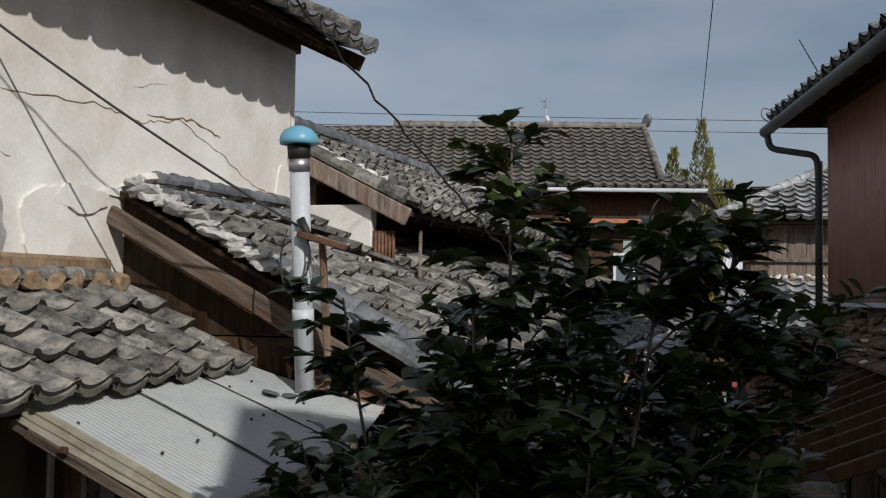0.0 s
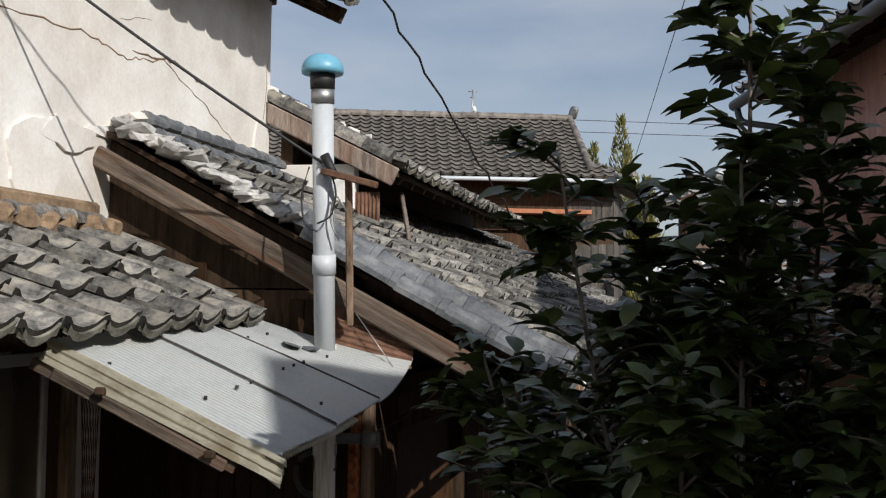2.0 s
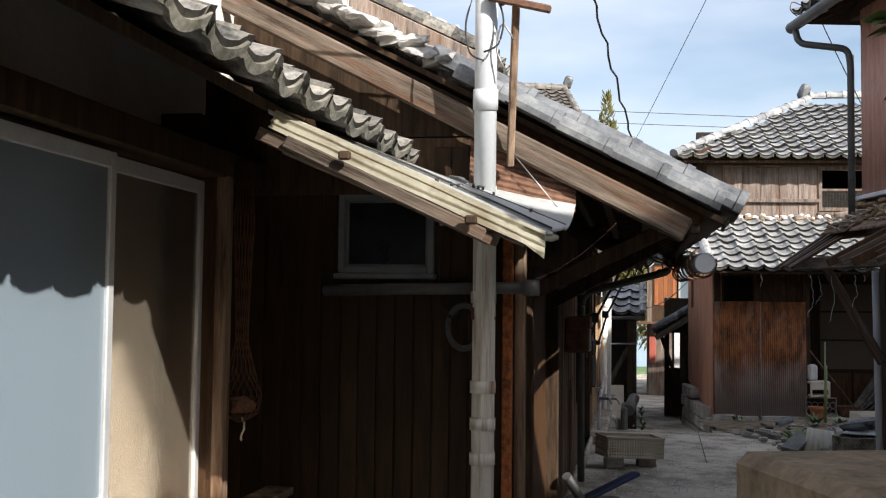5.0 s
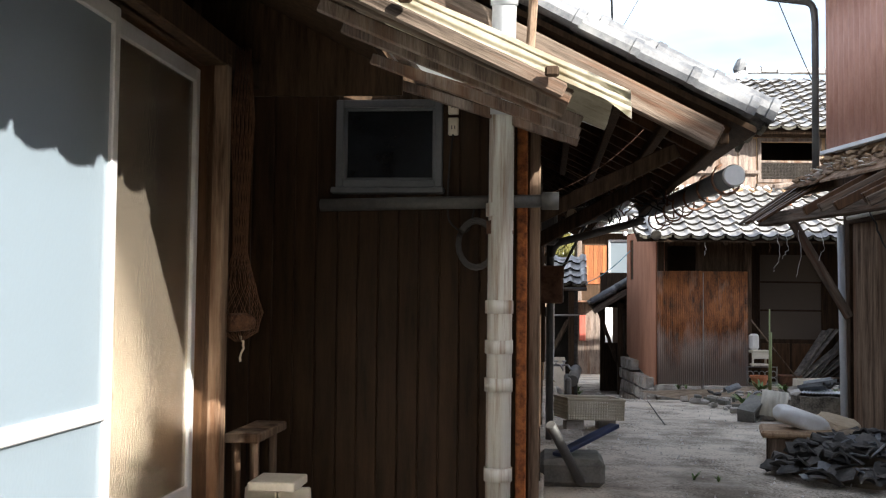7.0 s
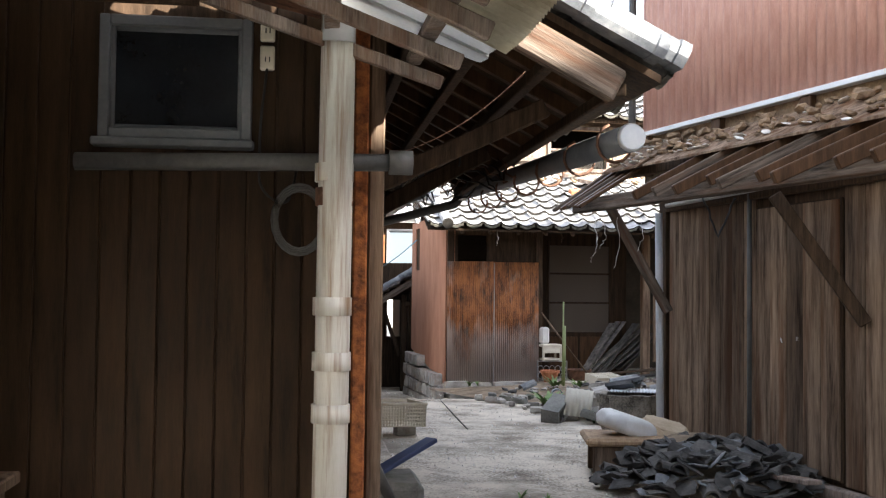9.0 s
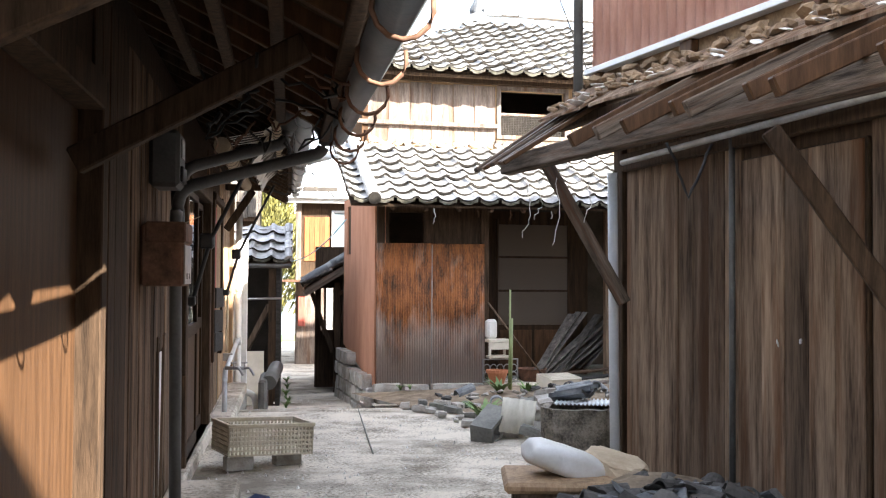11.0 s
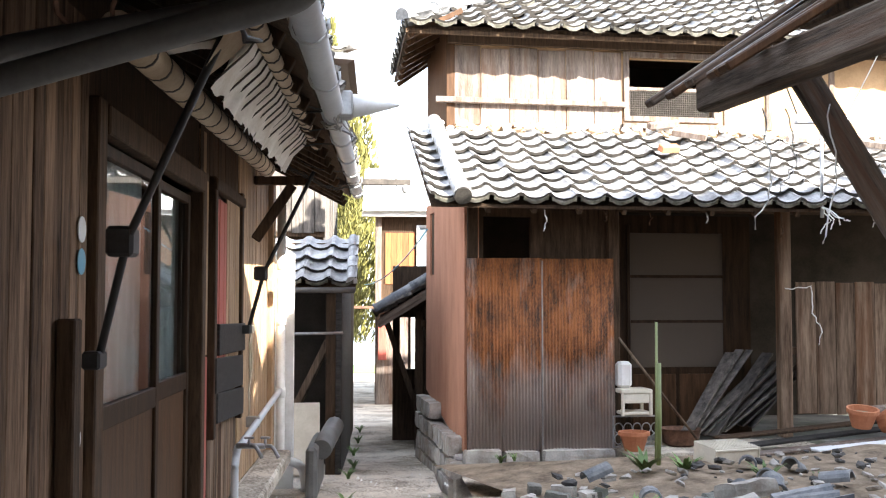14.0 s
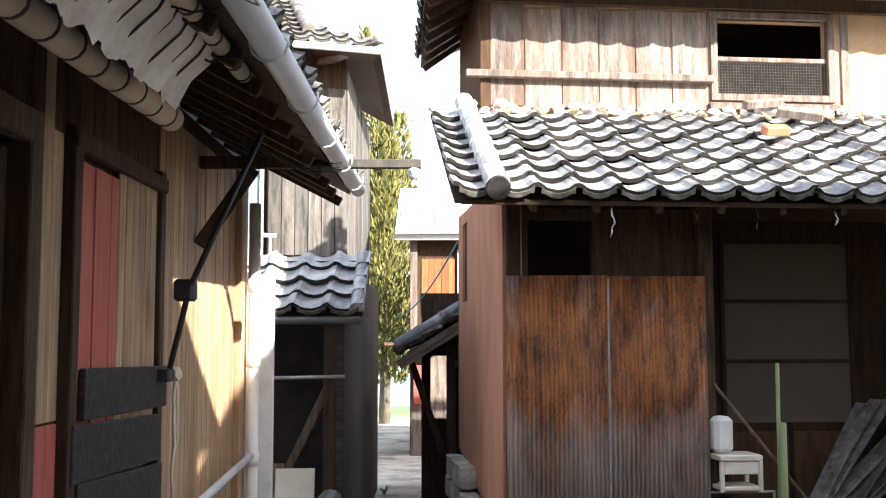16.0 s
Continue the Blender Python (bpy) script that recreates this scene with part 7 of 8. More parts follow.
    at(part("stone_trough", bm, TROUGH), "rough brown-grey hewn stone trough beside the bed", "trough", pose(4.36, 11.5, 0, 0, 0, -38))
    c = part("roofing_sheet", corrugated(0.62, 0.4), WHITE_SHEET)
    at(c, "pale blue-edged corrugated sheet lying on the trough", "sheet", pose(4.36, 11.5, 0, 0, 0, -38) @ pose(-0.2, 0.3, 0.4, 90, 0, 0))
    for k in range(3):
        o = part("roof_tile", TILES[TILE_DARK][0], None)
        at(o, "dark roof tile laid on the sheet", "roof tile", pose(4.38 + 0.12 * k, 11.5 + 0.06 * k, 0.42 + 0.012 * k, 0, 0, 30 + 20 * k), "fallen roof tiles")
    o = part("corrugated_sheet", corrugated(0.29, 0.3, 0.0636, 0.011), CREAM)
    at(o, "small pale corrugated sheet leaning against the bed", "sheet", pose(4.12, 12.36, 0.08, -18, 6, -34))
    b = thing("concrete_block", pose(4.12, 12.5, 0.03, 8, -22, 35), "grey hollow concrete block lying tilted", "block")
    bm = wall_box((-0.19, -0.1, 0.0), (0.19, 0.1, 0.035), axis="x")
    add_box(bm, (-0.19, -0.1, 0.155), (0.19, 0.1, 0.19))
    for x in (-0.19, -0.02, 0.155):
        add_box(bm, (x, -0.1, 0.035), (x + 0.035, 0.1, 0.155))
    part("block_body", bm, CONCRETE_OLD, b)
    for px_, py_, h_, r_ in ((5.86, 15.15, 1.25, 0.011), (5.84, 15.08, 0.92, 0.02)):
        o = part("bamboo_stake", tube([(0, 0, 0), (0.005, 0, h_ * 0.5), (0.0, 0.005, h_)], r_, 8), LEAF_OLD)
        at(o, "green bamboo stake pushed into the ground", "stake", pose(px_, py_, 0.0, 0, 1, 0), "garden stakes")
    # pot, stand, washing box and grille by the post
    def pot(m, lab):
        p = thing("flower_pot", m, lab, "pot")
        bm = bmesh.new()
        rings = []
        for r, z in ((0.085, 0), (0.13, 0.14), (0.145, 0.14), (0.145, 0.175), (0.125, 0.175), (0.115, 0.12)):
            rings.append([bm.verts.new((r * math.cos(i * math.tau / 18), r * math.sin(i * math.tau / 18), z)) for i in range(18)])
        for q, w in zip(rings, rings[1:]):
            for i in range(18):
                bm.faces.new((q[i], q[(i + 1) % 18], w[(i + 1) % 18], w[i]))
        bm.faces.new(rings[0][::-1])
        part("pot_body", bm, TERRACOTTA, p)
        part("soil", tube([(0, 0, 0.11), (0, 0, 0.125)], 0.118, 18), SOIL, p)
    pot(AF @ pose(1.5, -0.36, 0.05), "orange terracotta pot with dry soil")
    pot(AF @ pose(3.72, -0.75, 0.3, 70, 0, 40), "terracotta pot lying on its side on the boards")
    pot(AF @ pose(3.5, -0.8, 0.28, 10, 0, 0), "small broken terracotta pot on the boards")
    s = thing("plastic_stand", AF @ pose(1.62, -0.12, 0.05), "cream plastic stand with open sides", "stand")
    part("top_panel", box((-0.2, -0.14, 0.51), (0.1, 0.14, 0.55)), CREAM, s)
    part("shelf", box((-0.19, -0.13, 0.31), (0.09, 0.13, 0.34)), CREAM, s)
    for x in (-0.2, 0.07):
        for y in (-0.14, 0.11):
            part("leg", box((x, y, 0.30), (x + 0.03, y + 0.03, 0.51)), CREAM, s)
    part("front_panel", box((-0.17, -0.13, 0.42), (0.07, -0.11, 0.51)), CREAM, s)
    gr = thing("iron_grille", AF @ pose(1.6, -0.16, 0.05), "pale scrollwork iron grille under the stand", "grille")
    for i in range(5):
        for j in range(2):
            part("ring", tube([(-0.18 + i * 0.09 + 0.042 * math.cos(a), 0, 0.08 + j * 0.1 + 0.048 * math.sin(a)) for a in [k * math.tau / 14 for k in range(15)]], 0.006, 5), METAL, gr)
    part("frame", frame_box(-0.24, 0.0, 0.24, 0.3, 0.015, -0.008, 0.008, 0.002), METAL, gr)
    o = part("white_canister", box((-0.07, -0.08, 0), (0.07, 0.08, 0.25), 0.03), WHITE)
    at(o, "white plastic canister on the stand", "canister", AF @ pose(1.49, -0.08, 0.602, 0, 0, 5))
    o = part("metal_basin", lathe([(0.12, 0), (0.17, 0.03), (0.19, 0.16), (0.2, 0.165), (0.18, 0.15), (0.16, 0.04), (0.02, 0.02)], 20), METAL_RUST)
    at(o, "dull old metal basin on the porch", "basin", AF @ pose(2.05, -0.1, 0.05))
    o = part("broom_handle", tube([(1.44, -0.05, 1.1), (2.15, -0.42, 0.07)], 0.012, 8), WOOD_GREY)
    at(o, "thin wooden pole leaning across the porch", "pole", AF)
    # leaning planks inside the porch
    for k in range(11):
        x = 2.45 + 0.07 * k
        o = part("plank", beam_between((x - 0.5 + 0.03 * k + rng.uniform(-0.12, 0.12), -0.1 + 0.04 * k, 0.06 + 0.012 * k), (x + 0.35 + 0.02 * k, 0.42 - 0.02 * k, 0.7 + rng.uniform(0, 0.3)), 0.15 * rng.uniform(0.5, 1.3), 0.022), WOOD_DRIFT)
        at(o, "old grey plank leaning in the porch", "plank", AF, "leaning planks")
    for k, (x0, y0, x1, y1, z, m_) in enumerate(((2.3, -0.75, 4.3, -0.5, 0.2, BLACK_BOARD), (2.4, -0.95, 4.2, -0.85, 0.16, WOOD_PALE), (2.2, -0.6, 4.6, -0.25, 0.26, WOOD_DARK), (2.9, -1.05, 4.9, -0.95, 0.2, WHITE_SHEET))):
        o = part("plank", beam_between((x0, y0, z - 0.08), (x1, y1, z + 0.06), 0.16, 0.025), m_)
        at(o, "loose board lying over the rubble", "plank", AF, "loose boards")
    o = part("log", tube([(3.75, -0.5, 0.36), (4.3, -0.45, 0.38), (4.9, -0.38, 0.4)], [0.08, 0.085, 0.075], 12), WOOD_PALE)
    at(o, "peeled pale log lying on the boards", "log", AF)
    bf = thing("plank_fence", AF, "upright weathered planks closing the porch", "fence")
    boards(bf, WOOD_GREY, 3.3, 5.4, 0.3, 1.62, 0.03, 0.21, "x", -1, 0.02, 0.006, rng, 0.02)
    part("rail", box((3.2, 0.03, 0.9), (5.4, 0.07, 0.97)), WOOD_DARK, bf)
    o = part("wire_tie", tube(ragged([(3.16, -0.08, 1.55), (3.4, -0.1, 1.56), (3.42, -0.1, 1.3), (3.5, -0.1, 1.15), (3.48, -0.1, 1.0)], 4, 0.015, rng), 0.006, 5), WHITE)
    at(o, "loose pale cord tied to the porch post", "cord", AF)
    # pink basket upside down
    bs = thing("plastic_basket", AF @ pose(1.95, -1.35, 0.05, 6, 0, 12), "upturned pale plastic basket with a lattice base", "basket")
    part("body", frame_box(-0.22, 0.0, 0.22, 0.18, 0.02, -0.16, -0.14), CREAM, bs)
    for y in (-0.15, 0.14):
        part("side", box((-0.22, y, 0.0), (0.22, y + 0.012, 0.18)), CREAM, bs)
    for x in (-0.22, 0.208):
        part("side", box((x, -0.15, 0.0), (x + 0.012, 0.15, 0.18)), CREAM, bs)
    bm = bmesh.new()
    for i in range(15):
        add_box(bm, (-0.22 + i * 0.0305, -0.15, 0.176), (-0.213 + i * 0.0305, 0.15, 0.186))
    for i in range(10):
        add_box(bm, (-0.22, -0.15 + i * 0.0325, 0.178), (0.22, -0.143 + i * 0.0325, 0.189))
    part("lattice", bm, CREAM, bs)

    # white crate on bricks beside the doors
    def crate(m):
        c = thing("plastic_crate", m, "white slatted plastic crate, yellowed and empty", "crate")
        w, d, hh = 0.62, 0.4, 0.2
        bm = bmesh.new()
        for (x0, y0, x1, y1, nx) in ((-w / 2, -d / 2, w / 2, -d / 2, 22), (-w / 2, d / 2, w / 2, d / 2, 22), (-w / 2, -d / 2, -w / 2, d / 2, 14), (w / 2, -d / 2, w / 2, d / 2, 14)):
            for i in range(nx + 1):
                x, y = x0 + (x1 - x0) * i / nx, y0 + (y1 - y0) * i / nx
                add_box(bm, (x - 0.006, y - 0.006, 0), (x + 0.006, y + 0.006, hh))
            for k in range(7):
                z = 0.005 + k * hh / 6.2
                add_box(bm, (min(x0, x1) - 0.007, min(y0, y1) - 0.007, z - 0.005), (max(x0, x1) + 0.007, max(y0, y1) + 0.007, z + 0.006))
        part("lattice_sides", bm, CRATE, c)
        part("rim", frame_rim(w, d, hh), CRATE, c)
        part("base", box((-w / 2, -d / 2, 0), (w / 2, d / 2, 0.012), 0.002), CRATE, c)
    crate(LF @ pose(0.52, 6.45, 0.11, 0, 2, 20))
    for x, y in ((0.36, 6.3), (0.7, 6.5)):
        o = part("brick", box((-0.1, -0.05, 0), (0.1, 0.05, 0.1), 0.006), STONE)
        at(o, "rough brick propping the crate", "brick", LF @ pose(x, y, 0.005, 0, 0, 20), "crate bricks")
    o = part("plinth_slab", box((0.0, 3.6, 0.0), (0.42, 5.3, 0.13), 0.02), CONCRETE)
    at(o, "low concrete plinth along the wall", "plinth", LF)
    o = part("plinth_slab", box((0.0, 8.15, 0.0), (0.22, 11.5, 0.12), 0.02), CONCRETE)
    at(o, "low concrete plinth along the wall", "plinth", LF)
    o = part("stone_slab", box((0.02, 2.9, 0.0), (0.5, 3.5, 0.2), 0.04), CONCRETE_OLD)
    at(o, "rounded concrete step beside the wall", "step", LF)
    o = part("blue_tool", beam_between((0.15, 3.0, 0.22), (0.6, 3.4, 0.4), 0.1, 0.03), BLUE_DARK)
    at(o, "dark blue plastic scoop lying on the step", "scoop", LF)
    o = part("black_pipe", tube([(0.1, 2.5, 0.5), (0.32, 2.9, 0.05)], 0.035, 10), PVC_DARK)
    at(o, "black pipe end leaning at the wall", "pipe", LF)

    # bench with a sack and the heap of broken tiles
    b = thing("low_bench", pose(2.95, 9.45, 0, 0, 0, -28), "low timber platform with a thick plywood top", "bench")
    part("top", box((-0.42, -0.28, 0.24), (0.42, 0.28, 0.3), 0.02), WOOD_TAN, b)
    part("front_panel", box((-0.36, -0.24, 0.0), (0.36, -0.2, 0.24)), WOOD_GREY, b)
    for x in (-0.36, 0.3):
        for y in (-0.2, 0.18):
            part("leg", box((x, y, 0.0), (x + 0.06, y + 0.06, 0.24)), WOOD_GREY, b)
    sk = thing("sack", pose(2.9, 9.5, 0.3, 0, 0, -15), "grey-white sack slumped on the low bench", "sack")
    bm = bmesh.new()
    vs = lump(bm, (0, 0, 0.07), (0.3, 0.18, 0.1), rng, 3, 0.12)
    part("bag", bm, WHITE, sk, smooth=True)
    bm = bmesh.new()
    lump(bm, (0.28, -0.02, 0.05), (0.22, 0.16, 0.06), rng, 3, 0.3)
    part("flap", bm, CREAM_CLOTH, sk)
    shard_meshes = []
    for k in range(6):
        me = bpy.data.meshes.new("tile_shard")
        bm = lumps([((0, 0, 0), (0.11 * rng.uniform(0.7, 1.2), 0.075, 0.012))], rng, 2, 0.8) if k < 5 else ridge_piece(0.2, 0.06)
        bmesh.ops.recalc_face_normals(bm, faces=bm.faces)
        bm.to_mesh(me)
        bm.free()
        me.materials.append(SLATE if k != 2 else TILE_DARK)
        shard_meshes.append(me)
    hp = thing("tile_heap", pose(2.95, 8.75, 0), "heap of broken dark roof tiles against the shed", "tile heap")
    part("core", lumps([((0.05, 0.0, 0.05), (0.62, 0.58, 0.2))], rng, 3, 0.2), SOIL, hp)
    for k in range(250):
        a, r = rng.uniform(0, math.tau), 0.8 * math.sqrt(rng.random())
        x, y = 0.1 + r * math.cos(a), r * math.sin(a) * 0.85
        z = 0.03 + 0.27 * max(0, 1 - (r / 0.82) ** 2) + rng.uniform(0, 0.05)
        part("tile_shard", shard_meshes[k % 6], None, hp, m=pose(x, y, z, rng.uniform(-28, 28), rng.uniform(-28, 28), rng.uniform(0, 360)))
    o = part("edge_plank", beam_between((3.5, 9.6, 0.06), (3.1, 7.8, 0.2), 0.12, 0.03), WOOD_PALE)
    at(o, "split plank lying beside the tile heap", "plank", pose(0, 0, 0))
    # small weeds and flowers along the edges
    def weed(m, n_, h_, mat_, lab):
        vs, fs = [], []
        for k in range(n_):
            a = rng.uniform(0, math.tau)
            l, w = h_ * rng.uniform(0.6, 1.1), h_ * 0.09
            dx, dy = math.cos(a), math.sin(a)
            b_ = len(vs)
            for t_ in (0.0, 0.4, 0.75, 1.0):
                cx, cz = l * 0.7 * t_ ** 1.4, l * (t_ - 0.35 * t_ * t_)
                ww = w * (1 - t_) ** 0.6 + 0.001
                vs += [(cx * dx - dy * ww, cx * dy + dx * ww, cz), (cx * dx + dy * ww, cx * dy - dx * ww, cz)]
            fs += [(b_ + 2 * i, b_ + 2 * i + 1, b_ + 2 * i + 3, b_ + 2 * i + 2) for i in range(3)]
        o = part("weed", mesh_of("weed", vs, fs), mat_)
        at(o, lab, "weed", m, "yard weeds")
    for x, y, n_, h_ in ((4.45, 12.95, 44, 0.3), (4.5, 13.3, 44, 0.34), (4.62, 12.7, 30, 0.2), (4.4, 12.2, 16, 0.12), (4.6, 12.1, 14, 0.1), (5.6, 14.9, 24, 0.3), (5.9, 14.8, 20, 0.26), (4.85, 15.95, 18, 0.12), (5.0, 16.0, 12, 0.1), (6.6, 14.1, 30, 0.14), (6.9, 14.3, 30, 0.12), (1.6, 8.9, 14, 0.1), (1.75, 8.8, 10, 0.08), (6.2, 14.2, 14, 0.26)):
        weed(pose(x, y, 0.05 if x > 4.5 else 0.0), n_, h_, LEAF_LIGHT, "small fresh green weed at the yard's edge")
    for y in (10.2, 11.0, 12.6, 13.4, 14.6, 16.0, 17.5):
        weed(LF @ pose(0.66 + rng.uniform(0, 0.06), y, -0.25 - 0.03 * (y - 10)), 18, 0.16, LEAF_LIGHT, "small green weed along the lane wall")
    # rubble and broken bits lying over the bed
    bits = []
    for k in range(170):
        x, y = 4.75 + 2.6 * rng.random(), 12.6 + 2.3 * rng.random()
        r = rng.uniform(0.012, 0.05)
        bits.append(((x, y, 0.1 + 0.04 * (x - 4.7)), (r * 1.5, r, r * 0.6)))
    for nm, lo, m_, lab in (("rubble", 0, STONE, "pale broken stones scattered on the soil"), ("tile_scraps", 1, SLATE, "dark tile scraps scattered on the soil")):
        o = part(nm, lumps(bits[lo::2], rng, 1, 0.6), m_)
        tagged(o, lab, "rubble", kind="stuff")
    # pale grit strewn over the concrete
    vs, fs = [], []
    for k in range(420):
        x, y = rng.uniform(1.0, 4.2), rng.uniform(7.5, 16.0)
        s = rng.uniform(0.004, 0.016)
        b_ = len(vs)
        a = rng.uniform(0, 6)
        vs += [(x + s * math.cos(a + q * 2.09), y + s * math.sin(a + q * 2.09), 0.0) for q in range(3)] + [(x, y, 0.008 + s)]
        fs += [(b_, b_ + 1, b_ + 3), (b_ + 1, b_ + 2, b_ + 3), (b_ + 2, b_, b_ + 3)]
    tagged(part("grit", mesh_of("grit", vs, fs), PLASTER), "pale grit and plaster crumbs strewn over the concrete", "grit", kind="stuff")


def ridge_piece(l, r, seg=8):
    """A length of half-round tile."""
    bm = bmesh.new()
    rows = []
    for y in (-l / 2, l / 2):
        for rr in (r, r - 0.014):
            rows.append([bm.verts.new((rr * math.cos(math.pi * k / (seg - 1)), y, rr * math.sin(math.pi * k / (seg - 1)))) for k in range(seg)])
    o0, i0, o1, i1 = rows
    for k in range(seg - 1):
        bm.faces.new((o0[k], o0[k + 1], o1[k + 1], o1[k]))
        bm.faces.new((i0[k], i1[k], i1[k + 1], i0[k + 1]))
        bm.faces.new((o0[k], i0[k], i0[k + 1], o0[k + 1]))
        bm.faces.new((o1[k], o1[k + 1], i1[k + 1], i1[k]))
    for k in (0, seg - 1):
        bm.faces.new((o0[k], o1[k], i1[k], i0[k]))
    return bm


def lathe(prof, seg=18):
    bm = bmesh.new()
    rings = [[bm.verts.new((r * math.cos(i * math.tau / seg), r * math.sin(i * math.tau / seg), z)) for i in range(seg)] for r, z in prof]
    for q, w in zip(rings, rings[1:]):
        for i in range(seg):
            bm.faces.new((q[i], q[(i + 1) % seg], w[(i + 1) % seg], w[i])).smooth = True
    bm.faces.new(rings[0][::-1])
    return bm


def frame_rim(w, d, z):
    bm = bmesh.new()
    for lo, hi in (((-w / 2 - 0.015, -d / 2 - 0.015, z), (w / 2 + 0.015, -d / 2 + 0.01, z + 0.025)), ((-w / 2 - 0.015, d / 2 - 0.01, z), (w / 2 + 0.015, d / 2 + 0.015, z + 0.025)), ((-w / 2 - 0.015, -d / 2 + 0.01, z), (-w / 2 + 0.01, d / 2 - 0.01, z + 0.025)), ((w / 2 - 0.01, -d / 2 + 0.01, z), (w / 2 + 0.015, d / 2 - 0.01, z + 0.025))):
        add_box(bm, lo, hi, 0.003)
    return bm


TROUGH = mat("hewn_granite", (0.06, 0.052, 0.042), (0.27, 0.235, 0.19), 7, 0.95, bump=0.9, fine=55, fine_amt=0.7, stain=(0.09, 0.085, 0.05), stain_amt=0.6, stain_scale=4)
LEAF_OLD = mat("green_bamboo", (0.12, 0.16, 0.05), (0.25, 0.28, 0.12), 6, 0.5, (4, 4, 0.6), 0.1)
CRATE = mat("yellowed_crate_plastic", (0.45, 0.38, 0.26), (0.66, 0.6, 0.48), 5, 0.55, bump=0.05)
BLUE_DARK = mat("dark_blue_plastic", (0.02, 0.035, 0.09), (0.04, 0.06, 0.14), 5, 0.4, bump=0.05)
yard()


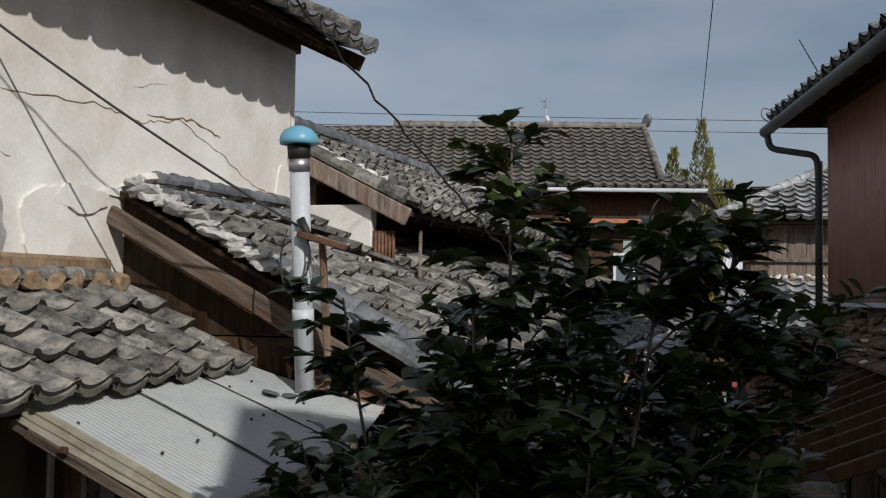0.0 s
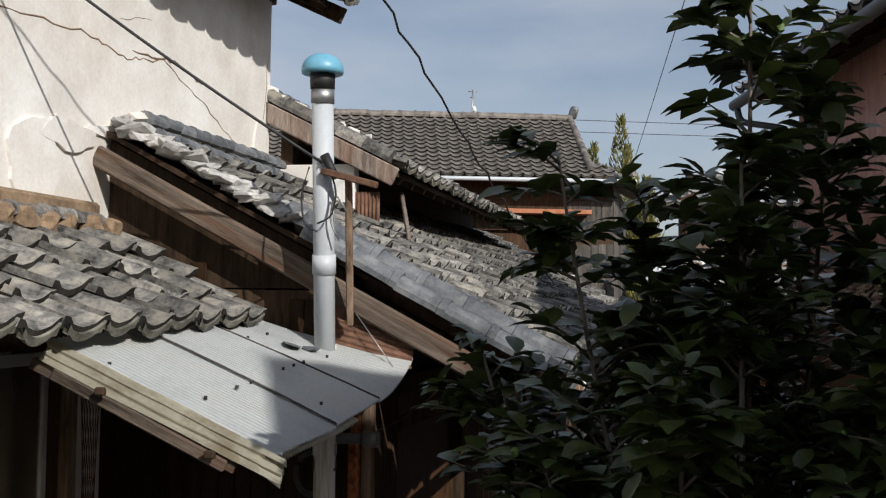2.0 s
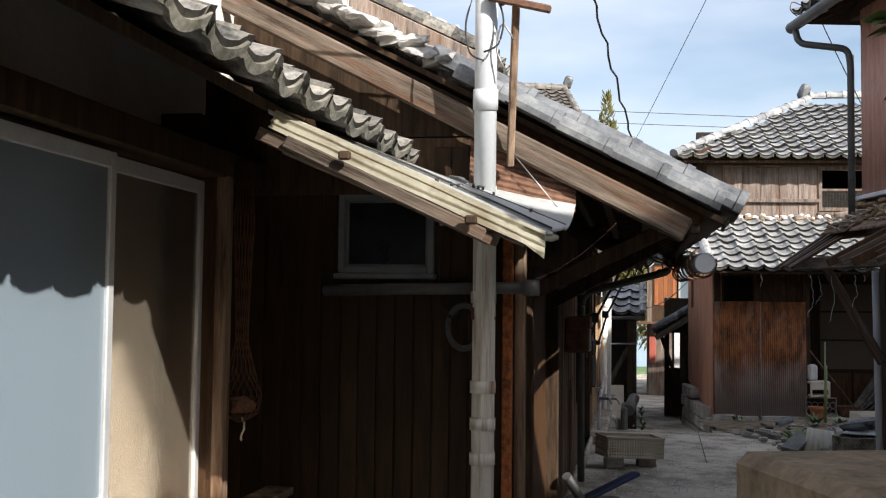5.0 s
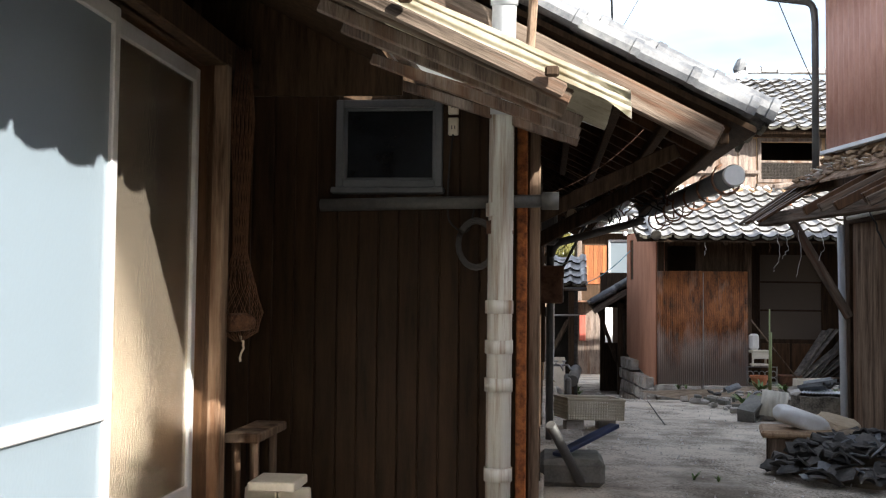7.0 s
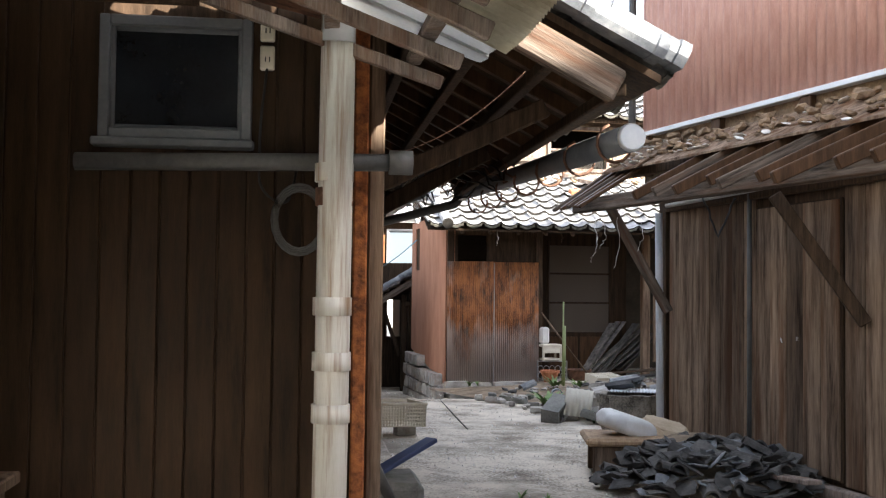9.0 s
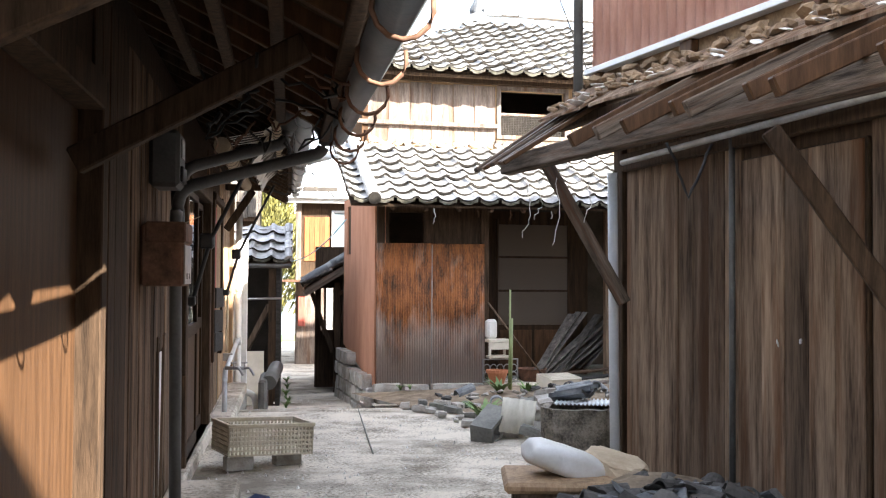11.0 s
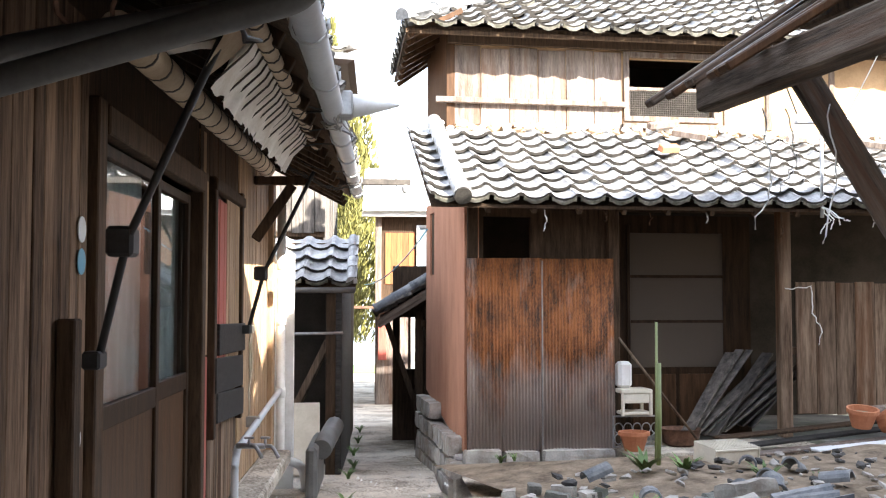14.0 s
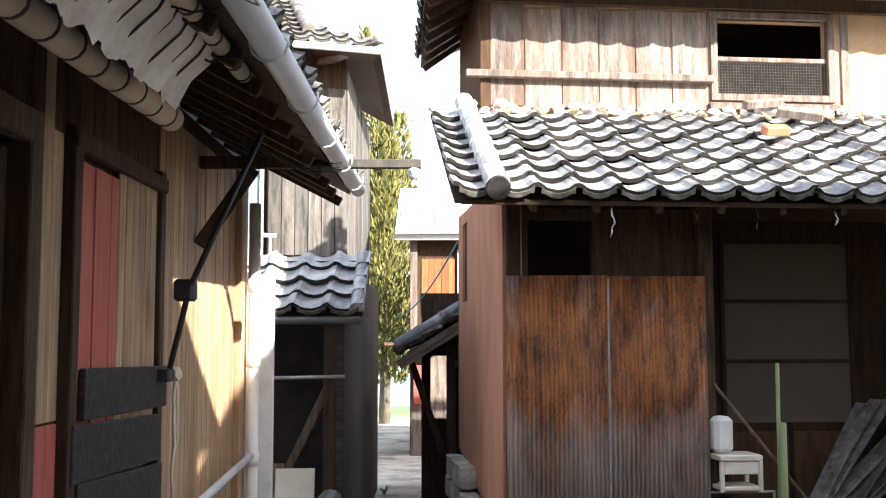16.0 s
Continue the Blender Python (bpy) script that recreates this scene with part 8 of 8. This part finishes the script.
# ---- plants ----
def camellia():
    rng = random.Random(51)
    b = thing("camellia_bush", pose(0.17, 2.7, 1.36), "dense dark green camellia bush with pale buds", "bush")
    stems = []
    tips = [(0.0, -0.05, 1.95), (0.35, -0.25, 1.66), (-0.42, -0.05, 1.5), (0.62, -0.1, 1.5), (-0.15, 0.25, 1.45), (0.2, 0.3, 1.5), (-0.55, 0.2, 1.1), (0.75, 0.2, 1.2), (-0.3, -0.45, 1.05), (0.15, -0.5, 1.25), (0.5, -0.45, 1.1), (-0.45, -0.1, 0.85), (0.0, 0.45, 1.2), (0.85, -0.3, 0.95), (-0.1, -0.25, 1.5), (0.2, 0.0, 1.7), (-0.15, -0.45, 0.75), (-0.1, -0.5, 0.6), (0.1, -0.65, 0.8), (0.35, -0.6, 0.7), (0.65, -0.5, 0.75), (-0.55, 0.0, 0.7), (-0.35, 0.3, 0.9), (0.4, 0.1, 1.3), (-0.2, 0.0, 1.2), (0.6, 0.3, 0.9), (-0.4, 0.4, 0.9), (-0.3, 0.6, 0.8), (-0.1, 0.8, 0.7), (0.3, 0.7, 1.0), (0.85, 0.1, 1.5), (0.55, -0.2, 1.75)]
    bm = bmesh.new()
    vs, fs = [], []

    def leaf(p, d, l, w):
        d = d.normalized()
        side = d.cross(Vector((rng.uniform(-0.4, 0.4), rng.uniform(-0.4, 0.4), 1))).normalized()
        nrm = side.cross(d)
        k = len(vs)
        for t, ww, drop in ((0.0, 0.08, 0.0), (0.3, 0.85, 0.0), (0.6, 0.95, 0.06), (0.85, 0.45, 0.14), (1.0, 0.03, 0.22)):
            c = p + d * l * t - nrm * (-0.0) - Vector((0, 0, l * drop))
            fold = nrm * (w * 0.22 * ww)
            vs.extend([c - side * w * ww + fold, c, c + side * w * ww + fold])
        for j in range(4):
            for q in range(2):
                a = k + 3 * j + q
                fs.append((a, a + 1, a + 4, a + 3))

    buds = []
    for tx, ty, tz in tips:
        base = Vector((tx * 0.15, ty * 0.15, 0.0))
        tip = Vector((tx, ty, tz))
        mid = base.lerp(tip, 0.5) + Vector((tx * 0.15, ty * 0.15, 0))
        pts = [base.lerp(mid, t).lerp(mid.lerp(tip, t), t) for t in [i / 8 for i in range(9)]]
        add_tube(bm, pts, [0.009 * (1 - 0.8 * i / 8) + 0.0015 for i in range(9)], 6)
        n_side = int(22 + tz * 20)
        for s in range(n_side):
            t = rng.uniform(0.22, 1.0) if s > 3 else 1.0
            o = pts[min(7, int(t * 8))].lerp(pts[min(8, int(t * 8) + 1)], t * 8 - int(t * 8))
            a = rng.uniform(0, math.tau)
            L_ = rng.uniform(0.1, 0.34) * (1.15 - 0.7 * t)
            dr = Vector((math.cos(a), math.sin(a), rng.uniform(0.1, 0.9)))
            end = o + dr.normalized() * L_
            add_tube(bm, [o, o.lerp(end, 0.5) + Vector((0, 0, 0.01)), end], [0.004, 0.003, 0.002], 4)
            for q in range(rng.randint(8, 12)):
                u = rng.uniform(0.25, 1.05)
                aa = rng.uniform(0, math.tau)
                leaf(o.lerp(end, u), dr * 0.6 + Vector((math.cos(aa), math.sin(aa), rng.uniform(-0.35, 0.5))), rng.uniform(0.06, 0.1), rng.uniform(0.018, 0.028))
            if rng.random() < 0.07:
                buds.append((end, (0.011, 0.011, 0.015)))
    part("branching", bm, BARK, b)
    part("crown", mesh_of("crown", vs, fs, True), LEAF, b)
    part("bud", lumps(buds, rng, 1, 0.1), LEAF_LIGHT, b, "pale green flower buds")["kind"] = "stuff"


def conifer(x, y, h, r, seed):
    rng = random.Random(seed)
    t = thing("juniper_tree", pose(x, y, -0.9), "tall ragged yellow-green juniper with several spires", "tree")
    part("trunk", tube([(0, 0, 0), (0.05, 0, h * 0.4), (0, 0.05, h * 0.8)], [0.16, 0.11, 0.03], 9), BARK, t)
    vs, fs = [], []
    spires = [(0, 0, h)] + [(r * 0.6 * math.cos(a), r * 0.6 * math.sin(a), h * rng.uniform(0.68, 0.93)) for a in [i * math.tau / 7 + rng.uniform(-0.3, 0.3) for i in range(7)]]
    for sx, sy, sh in spires:
        for k in range(900):
            z = sh * (0.18 + 0.82 * rng.random() ** 0.8)
            rad = r * 0.62 * (1 - (z / sh) ** 2.2) * (0.75 + 0.4 * noise.noise((sx * 3, z * 1.6, seed))) + 0.03
            a = rng.uniform(0, math.tau)
            q = rad * math.sqrt(rng.uniform(0.25, 1))
            p = Vector((sx * min(1, 1.2 - 0.3 * z / sh) + q * math.cos(a), sy + q * math.sin(a), z))
            l, w = rng.uniform(0.12, 0.3), rng.uniform(0.03, 0.06)
            d = Vector((math.cos(a) * 0.5, math.sin(a) * 0.5, 1.0 + rng.uniform(-0.3, 0.3))).normalized()
            s = Vector((-math.sin(a), math.cos(a), rng.uniform(-0.4, 0.4))).normalized()
            b = len(vs)
            vs += [p - s * w, p + s * w, p + d * l, p + d * l * 0.4 + Vector((math.cos(a), math.sin(a), 0)) * w]
            fs += [(b, b + 3, b + 2), (b + 3, b + 1, b + 2)]
    part("crown", mesh_of("crown", vs, fs), CONIFER, t)


camellia()
conifer(8.1, 33.0, 9.3, 1.6, 5)
conifer(9.3, 35.5, 7.6, 1.0, 6)
